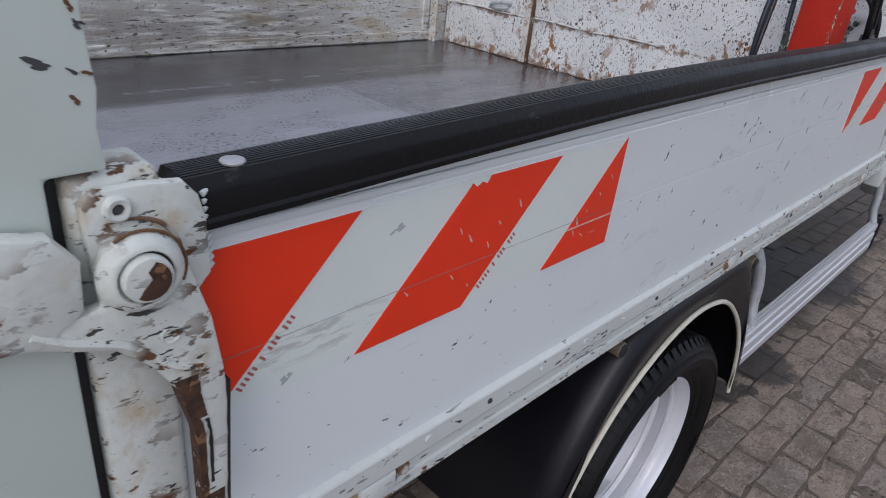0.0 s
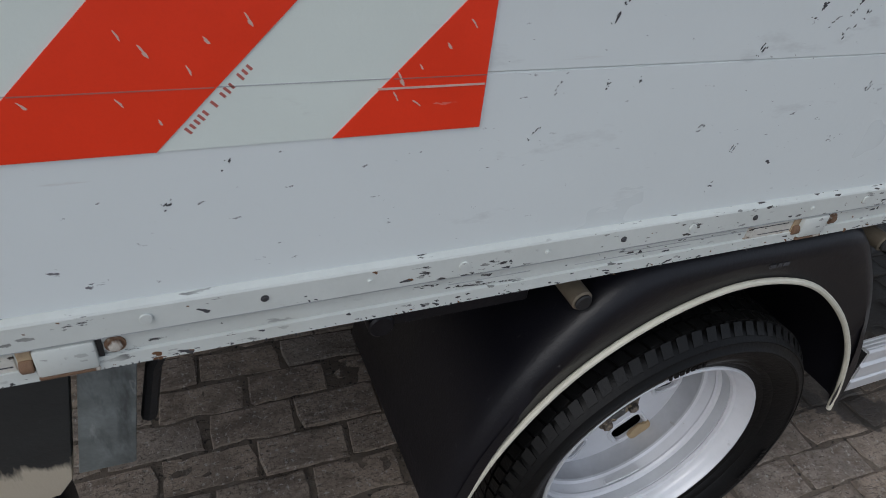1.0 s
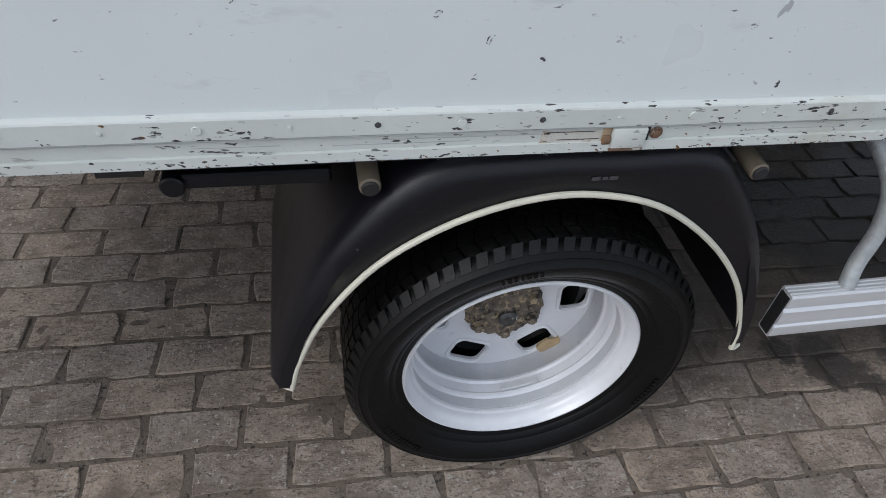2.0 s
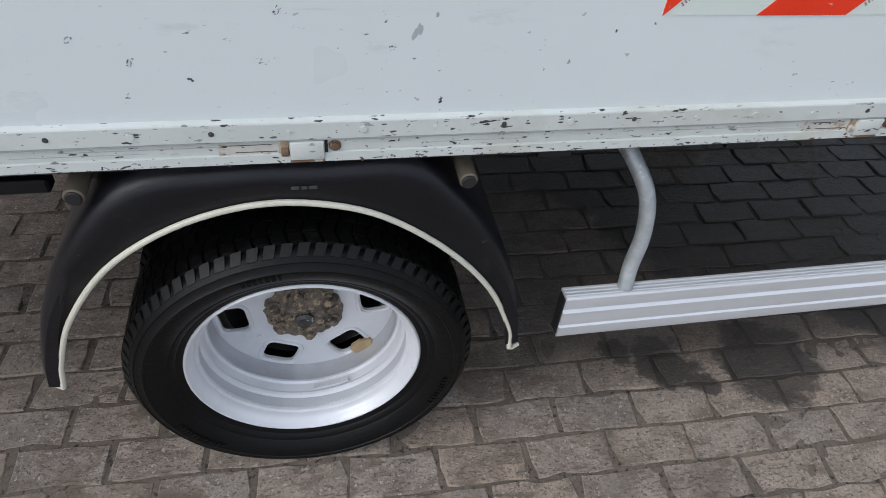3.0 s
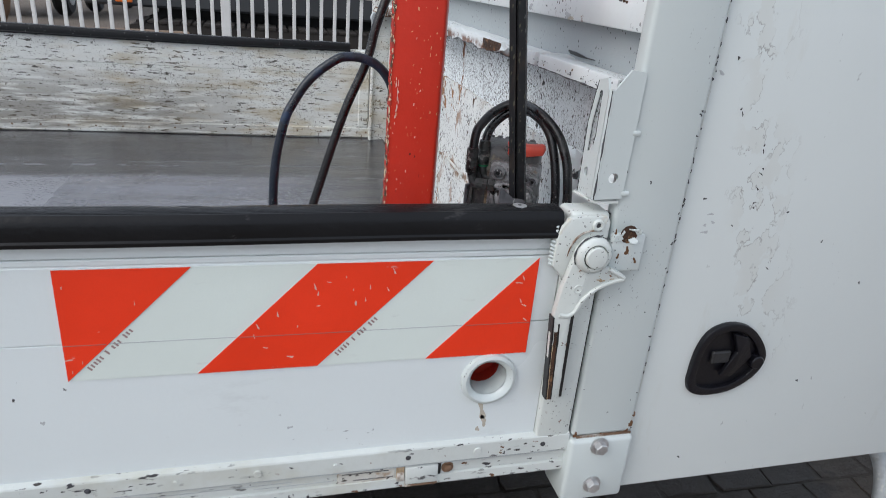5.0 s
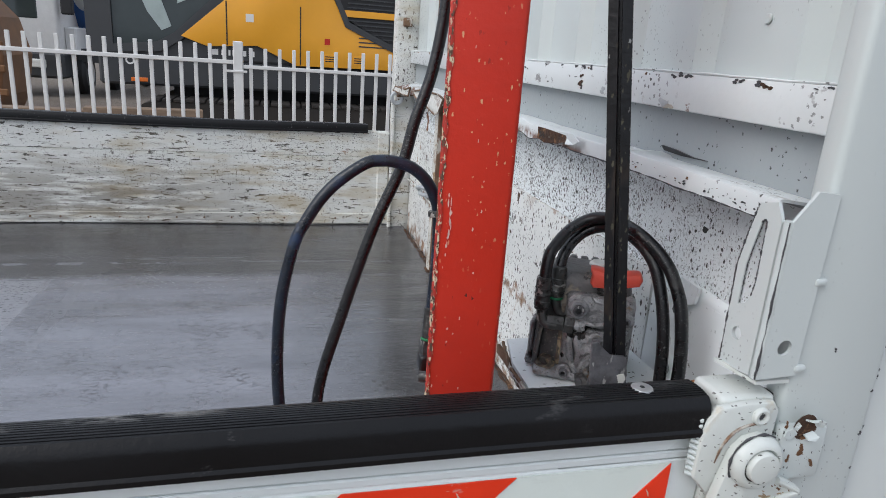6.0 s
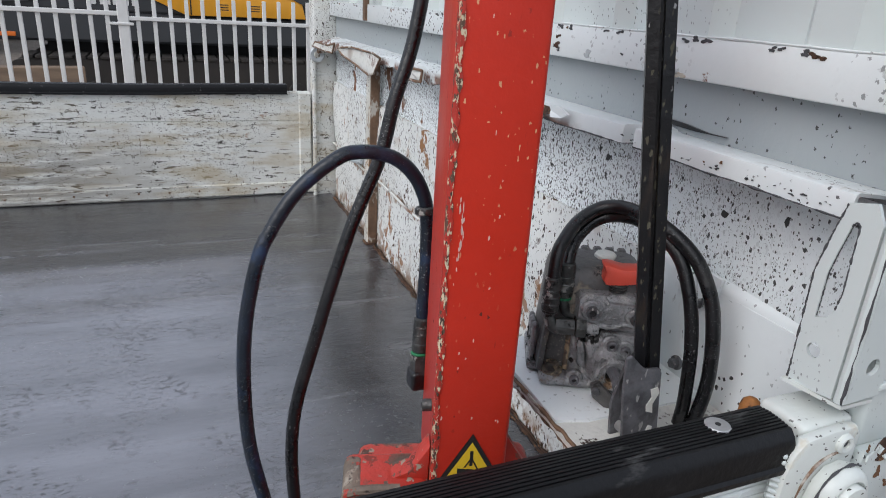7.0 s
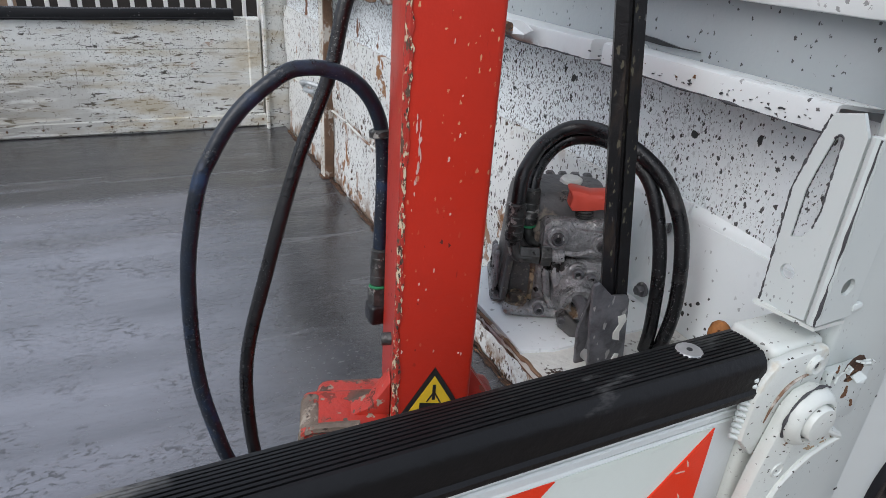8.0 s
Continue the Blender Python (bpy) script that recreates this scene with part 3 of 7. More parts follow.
paver = mat("worn_concrete_paver", (0.325, 0.264, 0.213), 0.85, var=0.30, vscale=11, fine=0.22, fscale=120, bump=0.45, bscale=70, rand=0.08, world_space=True, extra=oil_and_shade,
            layers=((20, 0.50, (0.175, 0.135, 0.108), (0.7, 1.3, 1), 5, 0.36, 0.9, 0.14),
                    (85, 0.58, (0.41, 0.375, 0.33), one, 0, 0, 0.9, 0.05),
                    (85, 0.55, (0.150, 0.118, 0.094), (0.6, 1.4, 1), 7, 0.40, 0.9, 0.08),
                    (5.5, 0.52, (0.160, 0.125, 0.097), one, 1.4, 0.42, 0.95, 0.14),
                    (150, 0.585, (0.115, 0.092, 0.075), one, 0, 0, 0.9, 0.06)))
chip_dark = mat("dark_chip", (0.055, 0.055, 0.06), 0.7, var=0.3, vscale=90, bump=0)
dent_grey = mat("grey_scuff", (0.42, 0.44, 0.45), 0.5, var=0.15, vscale=50, bump=0.05)
chip_rust = mat("rust_chip", (0.15, 0.07, 0.03), 0.85, var=0.4, vscale=70, bump=0.1)
scratch_pale = mat("pale_scratch", (0.62, 0.42, 0.36), 0.6, var=0.1, vscale=50, bump=0)
stain_tan = mat("tan_rust_stain", (0.46, 0.42, 0.35), 0.5, var=0.15, vscale=60, bump=0)
beam_wood = mat("weathered_timber", (0.20, 0.14, 0.095), 0.8, var=0.3, vscale=6, stretch=(0.2, 3, 3), bump=0.1)
fence_white = mat("white_fence_paint", (0.64, 0.635, 0.62), 0.45, var=0.06, vscale=9)
exc_yellow = mat("yellow_machine_paint", (0.72, 0.33, 0.02), 0.38, var=0.06, vscale=2, fine=0.03)
exc_grey = mat("dark_grey_machine_paint", (0.035, 0.037, 0.040), 0.45, var=0.15, vscale=2)
exc_black = mat("black_machine_grille", (0.010, 0.010, 0.011), 0.6, var=0.2, vscale=5)
exc_glass = mat("tinted_cab_glass", (0.035, 0.045, 0.045), 0.08, bump=0)
exc_inside = mat("pale_cab_trim", (0.32, 0.38, 0.37), 0.5)
track_steel = mat("muddy_track_steel", (0.022, 0.018, 0.015), 0.8, var=0.4, vscale=6, bump=0.2)
orange_lamp = mat("orange_marker_lamp", (0.70, 0.16, 0.02), 0.3, bump=0)
red_lamp = mat("red_rear_lamp", (0.45, 0.02, 0.01), 0.25, bump=0)
drum_white = mat("white_mixer_drum", (0.68, 0.66, 0.62), 0.5, var=0.12, vscale=1.5)
drum_blue = mat("blue_mixer_paint", (0.02, 0.08, 0.25), 0.45)
brown_steel = mat("brown_rusted_bucket", (0.16, 0.075, 0.03), 0.75, var=0.3, vscale=3, bump=0.1)


# ---- mesh helpers ----
def bbox(bm, x0, x1, y0, y1, z0, z1, bev=0.0, seg=1):
    v = [bm.verts.new((x, y, z)) for x in (x0, x1) for y in (y0, y1) for z in (z0, z1)]
    f = [bm.faces.new([v[i] for i in q]) for q in ((0, 1, 3, 2), (4, 6, 7, 5), (0, 4, 5, 1), (2, 3, 7, 6), (0, 2, 6, 4), (1, 5, 7, 3))]
    if bev:
        es = list({e for q in f for e in q.edges})
        bmesh.ops.bevel(bm, geom=es, offset=bev, segments=seg, affect="EDGES", profile=0.5)
    return v


def box(x0, x1, y0, y1, z0, z1, bev=0.0, seg=1):
    bm = bmesh.new()
    bbox(bm, x0, x1, y0, y1, z0, z1, bev, seg)
    return bm


def at_axis(axis, u, v, w):
    return (w, u, v) if axis == "x" else (u, w, v) if axis == "y" else (u, v, w)


def plate(outer, axis, a, b, holes=(), bev=0.0):
    """A flat plate with holes: its outline in the two other axes, from a to b along the axis."""
    bm = bmesh.new()
    edges = []
    for loop in (outer, *holes):
        vs = [bm.verts.new(at_axis(axis, u, v, a)) for u, v in loop]
        edges += [bm.edges.new((vs[i], vs[(i + 1) % len(vs)])) for i in range(len(vs))]
    if holes:
        bmesh.ops.triangle_fill(bm, use_beauty=True, use_dissolve=False, edges=edges)
    else:
        bm.faces.new(list(bm.verts))
    r = bmesh.ops.extrude_face_region(bm, geom=list(bm.faces))
    d = Vector(at_axis(axis, 0, 0, b - a))
    for g in r["geom"]:
        if isinstance(g, bmesh.types.BMVert):
            g.co += d
    bmesh.ops.recalc_face_normals(bm, faces=list(bm.faces))
    if bev:
        es = [e for e in bm.edges if len(e.link_faces) == 2 and e.calc_face_angle(0) > 1.2]
        bmesh.ops.bevel(bm, geom=es, offset=bev, segments=2, affect="EDGES", profile=0.5)
    return bm


def ring(cx, cy, r, n=24, a0=0.0):
    return [(cx + r * math.cos(a0 + 2 * math.pi * i / n), cy + r * math.sin(a0 + 2 * math.pi * i / n)) for i in range(n)]


def rounded(cx, cy, w, h, ang, r, n=4):
    """A rounded rectangle, turned by ang."""
    pts = []
    for sx, sy, a0 in ((1, 1, 0.0), (-1, 1, math.pi / 2), (-1, -1, math.pi), (1, -1, 1.5 * math.pi)):
        for i in range(n + 1):
            a = a0 + math.pi / 2 * i / n
            pts.append((sx * (w / 2 - r) + r * math.cos(a), sy * (h / 2 - r) + r * math.sin(a)))
    c, d = math.cos(ang), math.sin(ang)
    return [(cx + c * u - d * v, cy + d * u + c * v) for u, v in pts]


def slot(cx, cy, w, h, ang=0.0, n=5):
    r = h / 2
    pts = []
    for s, a0 in ((1, -math.pi / 2), (-1, math.pi / 2)):
        for i in range(n + 1):
            a = a0 + math.pi * i / n
            pts.append((s * (w / 2 - r) + r * math.cos(a), r * math.sin(a)))
    c, d = math.cos(ang), math.sin(ang)
    return [(cx + c * u - d * v, cy + d * u + c * v) for u, v in pts]


def smooth_path(pts, per=8):
    """A smooth curve through the points."""
    p = [Vector(q) for q in pts]
    p = [2 * p[0] - p[1], *p, 2 * p[-1] - p[-2]]
    out = []
    for i in range(1, len(p) - 2):
        a, b, c, d = p[i - 1:i + 3]
        for j in range(per):
            t = j / per
            out.append(0.5 * (2 * b + (c - a) * t + (2 * a - 5 * b + 4 * c - d) * t * t + (3 * b - a - 3 * c + d) * t ** 3))
    return out + [p[-2]]


def tube(pts, r, seg=12, bm=None, caps=True):
    bm = bm or bmesh.new()
    pts = [Vector(q) for q in pts]
    rad = r if isinstance(r, (list, tuple)) else [r] * len(pts)
    t0 = (pts[1] - pts[0]).normalized()
    side = t0.orthogonal().normalized()
    rings = []
    for i, q in enumerate(pts):
        t = (pts[min(i + 1, len(pts) - 1)] - pts[max(i - 1, 0)]).normalized()
        side = (side - t * side.dot(t)).normalized()
        up = t.cross(side)
        rings.append([bm.verts.new(q + rad[i] * (math.cos(2 * math.pi * j / seg) * side + math.sin(2 * math.pi * j / seg) * up)) for j in range(seg)])
    for a, b in zip(rings, rings[1:]):
        for j in range(seg):
            bm.faces.new((a[j], a[(j + 1) % seg], b[(j + 1) % seg], b[j]))
    if caps:
        bm.faces.new(rings[0][::-1])
        bm.faces.new(rings[-1])
    return bm


def lathe(profile, centre, axis="y", seg=48, bm=None, a0=0.0):
    """Turns (radius, place along the axis) round the axis through centre."""
    bm = bm or bmesh.new()
    c = Vector(centre)
    rows = []
    for r, h in profile:
        row = []
        for i in range(seg):
            a = a0 + 2 * math.pi * i / seg
            row.append(bm.verts.new(c + Vector(at_axis(axis, r * math.cos(a), r * math.sin(a), h))))
        rows.append(row)
    for a, b in zip(rows, rows[1:]):
        for i in range(seg):
            bm.faces.new((a[i], a[(i + 1) % seg], b[(i + 1) % seg], b[i]))
    bmesh.ops.recalc_face_normals(bm, faces=list(bm.faces))
    return bm


def drum(p0, p1, r, seg=20, bm=None, bev=0.15):
    """A short round bar with eased edges."""
    p0, p1 = Vector(p0), Vector(p1)
    d = (p1 - p0).normalized()
    e = min(r * bev, (p1 - p0).length * 0.3)
    return tube([p0, p0 + d * e, p1 - d * e, p1], [r - e, r, r, r - e], seg, bm)


def hexbolt(p, d, r, h, bm=None):
    """A bolt head on a washer."""
    p, d = Vector(p), Vector(d).normalized()
    bm = tube([p, p + d * h * 0.25], r * 1.45, 18, bm)
    return tube([p + d * h * 0.25, p + d * h * 0.9, p + d * h], [r, r, r * 0.85], 6, bm)


def holder(parent):
    """A piece of a piece of a part goes under the part: three levels at most."""
    return parent.parent if parent and parent.parent and parent.parent.parent else parent


def part(name, bm, material, parent=None, label="", smooth=True, angle=35):
    me = bpy.data.meshes.new(name)
    bm.normal_update()
    if smooth:
        for f in bm.faces:
            f.smooth = True
        lim = radians(angle)
        for e in bm.edges:
            e.smooth = len(e.link_faces) == 2 and e.calc_face_angle(0) < lim
    bm.to_mesh(me)
    bm.free()
    me.materials.append(material)
    ob = new(name, me)
    parent = holder(parent)
    ob.parent = parent
    if parent and parent.type == "EMPTY":
        ob.matrix_parent_inverse = Matrix.Translation(parent.location).inverted()
    if label:
        ob["label"] = label
    return ob


def thing(name, place, label, category, group="", kind=""):
    ob = new(name)
    ob.empty_display_size = 0.2
    ob.location = place
    bpy.context.view_layer.update()
    return tagged(ob, label, category, group, kind)


def wobble(bm, amount, scale, keep=None):
    for v in bm.verts:
        if keep is None or not keep(v.co):
            v.co += amount * noise.noise_vector(v.co * scale)
    return bm


# ---- ground ----
PITCH_X, PITCH_Y, TURN_ROWS = 0.2135, 0.107, radians(-1.15)
ROW_AT = Vector((-1.498, 0.782, 0))
bm = bmesh.new()
bbox(bm, -150, 150, -150, 150, -0.3, -0.0125)
ground = tagged(part("ground", bm, joint_dirt, smooth=False), "dirty sandy ground under worn concrete block paving", "ground", kind="structure")

bm = bmesh.new()
rows = []
for i in range(261):
    row = []
    for j in range(121):
        x, y = -2.3 + 5.2 * i / 260, -0.9 + 2.4 * j / 120
        out = 0.5 + 0.5 * max(-1.0, min(1.0, (0.45 - y) / 0.25))
        z = -0.0053 + 0.0016 * out + 0.0026 * noise.noise((x * 3.1, y * 3.1, 0.2)) + 0.0026 * noise.noise((x * 11, y * 11, 3.2)) + 0.0030 * noise.noise((x * 33, y * 33, 5.2))
        row.append(bm.verts.new((x, y, min(z, 0.0012))))
    rows.append(row)
for r0, r1 in zip(rows, rows[1:]):
    for j in range(120):
        bm.faces.new((r0[j], r1[j], r1[j + 1], r0[j + 1]))
dirt = part("dirt", bm, joint_dirt, ground, "sandy dirt filling the joints")
dirt["kind"] = "stuff"

# ---- the truck ----
truck = thing("flatbed_truck", (0, 1.0, 0), "white dropside flatbed truck with chipped paint and red striped film", "truck")
Y_FAR = 2.05
BED_Z = 0.872


def long_strip(profile, x0, x1, n, sag=0.0, drop=0.0):
    """A profile drawn along x in short lengths, with a slight wave."""
    bm = bmesh.new()
    rows = []
    for i in range(n + 1):
        x = x0 + (x1 - x0) * i / n
        dz = sag * noise.noise((x * 2.1, 3.3, 0.7)) - drop * max(0.0, (x0 + 0.55 - x) / 0.55) ** 1.5
        rows.append([bm.verts.new((x, y, z + dz)) for y, z in profile])
    m = len(profile)
    for a, b in zip(rows, rows[1:]):
        for j in range(m):
            bm.faces.new((a[j], a[(j + 1) % m], b[(j + 1) % m], b[j]))
    bm.faces.new(rows[0][::-1])
    bm.faces.new(rows[-1])
    bmesh.ops.recalc_face_normals(bm, faces=list(bm.faces))
    return bm


def side_board():
    """The near dropside: three planks with fine joints, a steel foot bar, hinges and end frames."""
    hole = ring(0.515, 1.04, 0.027, 28)
    x0, x1 = -1.572, 0.596
    board = part("side_board", plate([(x0, 0.906), (x1, 0.906), (x1, 1.1255), (x0, 1.1255)], "y", 0.0, 0.028, [hole]), paint_white, truck,
                 "white aluminium dropside board with scratches and dark chips")
    part("panel", box(x0, x1, 0.0, 0.028, 1.1268, 1.2222, 0.0012), paint_white, board)
    part("panel", box(x0, x1, 0.0, 0.028, 1.2235, 1.2306, 0.0012), paint_white, board)
    part("panel", box(x0, x1, 0.0012, 0.028, 1.2312, 1.262, 0.0012), paint_white, board)
    part("backing", box(x0 + 0.002, 0.46, 0.0008, 0.018, 1.1256, 1.1267), paint_white, board)
    part("backing", box(x0 + 0.002, 0.46, 0.0010, 0.018, 1.2223, 1.2234), paint_white, board)
    # foot bar: a proud upper rail, a recessed web and a folded lower lip
    prof = [(0.010, 0.9395), (-0.0010, 0.9392), (-0.0066, 0.9362), (-0.0078, 0.9340), (-0.0078, 0.9085), (-0.006, 0.9065), (0.001, 0.906), (0.001, 0.9025), (-0.0012, 0.901), (-0.0012, 0.885),
            (-0.0002, 0.884), (-0.0002, 0.883), (-0.004, 0.882), (-0.0045, 0.868), (0.012, 0.866), (0.024, 0.870), (0.024, 0.93)]
    part("foot_bar", long_strip(prof, -1.60, 0.652, 60, 0.0012), paint_chipped, board, "chipped white steel foot bar", angle=20)
    # Grey line painted for the shade gap under the rail.
    part("foot_joint", box(-1.58, 0.640, -0.0076, -0.0060, 0.9066, 0.9073), dent_grey, board, "dark joint line with the rail's shade painted in", smooth=False)
    for i in range(20):
        x = -1.312 + 0.1012 * i
        if x < 0.62:
            if i % 3 == 0:
                part("rivet", drum((x, -0.0075, 0.922), (x, -0.0100, 0.922), 0.0058, 14), paint_chipped, board)
            else:
                part("screw", hexbolt((x, -0.0075, 0.922), (0, -1, 0), 0.0027, 0.0026), chip_dark if i % 2 else paint_chipped, board)
    # hinges
    for x in (-1.382, -0.482, 0.428):
        h = part("hinge", box(x - 0.022, x + 0.026, -0.0085, 0.012, 0.8735, 0.9045, 0.003, 2), paint_chipped, board, "white hinge block with rusty gaps")
        part("rusty_gap", box(x - 0.034, x - 0.0225, -0.0035, 0.008, 0.8700, 0.9050, 0.001), rust_tan, h, "orange rust in the gap")
        part("hinge_pin", drum((x - 0.0335, -0.001, 0.886), (x - 0.0228, -0.001, 0.886), 0.008, 12), rusty, h)
        # Black strip painted as the shade in the hinge's gap.
        part("dark_gap", box(x + 0.0265, x + 0.031, -0.0030, 0.008, 0.8740, 0.9045), chassis, h, smooth=False)
        part("hinge_screw", hexbolt((x + 0.041, -0.0012, 0.893), (0, -1, 0), 0.0062, 0.005), rusty, h)
        part("hinge_leaf", box(x - 0.118, x - 0.0345, -0.0022, 0.008, 0.8765, 0.9020, 0.002), paint_strip, h, "stained hinge leaf")
        for dz, x0s, x1s in ((0.8800, -0.115, -0.060), (0.8870, -0.095, -0.038), (0.8985, -0.110, -0.045)):
            part("scrape", box(x + x0s, x + x1s, -0.0028, -0.0018, dz, dz + 0.0009), chip_dark, h, "dark scraped line", smooth=False)
        part("rust_lip", box(x - 0.022, x + 0.026, -0.0072, 0.010, 0.8690, 0.8730, 0.001), rusty, h)
    for xs, ln, z in ((-0.86, 0.17, 0.8905), (-0.80, 0.26, 0.8965), (-1.02, 0.10, 0.8930), (-0.30, 0.14, 0.8920), (0.05, 0.20, 0.8950), (0.20, 0.12, 0.8895)):
        part("scrape", box(xs, xs + ln, -0.0018, -0.0009, z, z + 0.0007), dent_grey, board, "long thin scrape", smooth=False)
    # drain ring
    rp = [(0.0265, -0.001), (0.030, -0.006), (0.034, -0.008), (0.0385, -0.006), (0.040, 0.0005), (0.0265, 0.0005), (0.0262, 0.03), (0.0255, 0.03), (0.0255, -0.0005)]
    part("ring", lathe(rp, (0.515, 0, 1.04), "y", 36), paint_clean, board, "white rounded drain ring")
    part("ring_plug", lathe([(0.0001, 0.062), (0.034, 0.062), (0.034, 0.029)], (0.515, 0, 1.04), "y", 28), crane_worn, board)
    # end frames
    for x0, x1 in ((-1.626, -1.573), (0.597, 0.652)):
        f = part("end_frame", box(x0, x1, -0.007, 0.036, 0.906, 1.284, 0.006, 3), paint_latch if x0 > 0 else paint_battered, board, "white steel end frame with chipped edges")
    return board


board = side_board()


def cap_profile(y0, y1, z0, z1):
    """A U of black plastic over a board's top: a slightly domed, ribbed top, a rounded outer edge and a lip along the foot."""
    mid, half = (y0 + y1) / 2, (y1 - y0) / 2
    dome = lambda y: z1 - 0.0032 * ((y - mid) / half) ** 2
    pts = [(y0 + 0.003, z0), (y0 - 0.0016, z0 + 0.001), (y0 - 0.0020, z0 + 0.0055), (y0, z0 + 0.008), (y0, z1 - 0.012), (y0 + 0.002, z1 - 0.0065), (y0 + 0.0065, dome(y0 + 0.0065))]
    n = 9
    w = (y1 - y0 - 0.016) / n
    for i in range(n):
        a = y0 + 0.0085 + w * i
        pts += [(a, dome(a)), (a + w * 0.10, dome(a) - 0.0009), (a + w * 0.34, dome(a) - 0.0009), (a + w * 0.44, dome(a + w * 0.44))]
    pts += [(y1 - 0.006, dome(y1 - 0.006)), (y1 - 0.001, z1 - 0.008), (y1, z1 - 0.014), (y1, z0 + 0.01), (y1 - 0.006, z0 + 0.01), (y1 - 0.006, z1 - 0.016),
            (y0 + 0.008, z1 - 0.016), (y0 + 0.008, z0)]
    return pts


cap = part("cap", long_strip(cap_profile(-0.012, 0.031, 1.250, 1.286), -1.560, 0.585, 60, 0.003, 0.013), cap_black, board, "black ribbed plastic edge cap", angle=25)
part("fixing", drum((0.533, 0.013, 1.2845), (0.533, 0.013, 1.2875), 0.0095, 20), bolt_steel, cap, "round steel washer")
part("fixing_pin", drum((0.533, 0.013, 1.2870), (0.533, 0.013, 1.2880), 0.0022, 10), chassis, cap)
part("fixing", drum((-1.522, 0.004, 1.2720), (-1.522, 0.004, 1.2750), 0.0085, 20), bolt_steel, cap, "round steel washer")
part("fixing", lathe([(0.0085, 0.0), (0.0088, 0.015), (0.0076, 0.0205), (0.0045, 0.0235), (0.0001, 0.0245)], (0.622, 0.060, 1.238), "z", 20), bolt_rust, board, "orange rusted round bolt head")


def warning_film(x0, w, z0, h, cut=0.0):
    """Hazard film: a white strip with slanted red bars, m wide each."""
    m = w / 4
    film = part("warning_film", box(x0 + cut, x0 + w, -0.0010, 0.0, z0, z0 + h), film_white, board, "white film with slanted red bars", smooth=False)
    top = z0 + h
    shapes = ([(x0 + cut, top), (x0 + cut, z0 + cut), (x0 + m, top)],
              [(x0 + 2 * m, top), (x0 + m, z0), (x0 + 2 * m, z0), (x0 + 3 * m, top)],
              [(x0 + w, top), (x0 + 3 * m, z0), (x0 + w, z0)])
    for s in shapes:
        part("red_bar", plate(s, "y", -0.0020, -0.0009), film_red, film, "red bar", smooth=False)
    part("crease", box(x0 + cut, x0 + w, -0.0014, -0.0009, 1.1258, 1.1266), dent_grey, film, "crease over the plank joint", smooth=False)
    for a, b in ((x0 + cut, x0 + 0.045), (x0 + m + 0.049, x0 + 2 * m + 0.046), (x0 + 3 * m + 0.050, x0 + w)):
        part("crease", box(a, b, -0.0023, -0.0019, 1.1257, 1.1267), print_red, film, "crease over the plank joint", smooth=False)
    q = math.sqrt(0.5)
    for ex in (x0, x0 + 2 * m):
        for i in range(15):
            if i in (5, 7, 11) or ex + 0.02 < x0 + cut:
                continue
            s = 0.020 + 0.0034 * i
            u, z, ln = ex + s + 0.0062 * q, z0 + s - 0.0062 * q, 0.0052 if i % 3 else 0.0065
            part("print_bar", plate([(u - q * (0.0011 - ln / 2 * -1), z - q * (0.0011 + ln / 2 * -1)), (u + q * (0.0011 - ln / 2), z + q * (0.0011 + ln / 2)),
                                     (u + q * (0.0011 + ln / 2), z + q * (0.0011 - ln / 2)), (u - q * (0.0011 - ln / 2), z - q * (0.0011 + ln / 2))], "y", -0.0014, -0.0009), print_red if x0 < -0.5 else print_grey, film, smooth=False)


warning_film(0.0, 0.564, 1.079, 0.141)
warning_film(-1.552, 0.540, 1.077, 0.139)


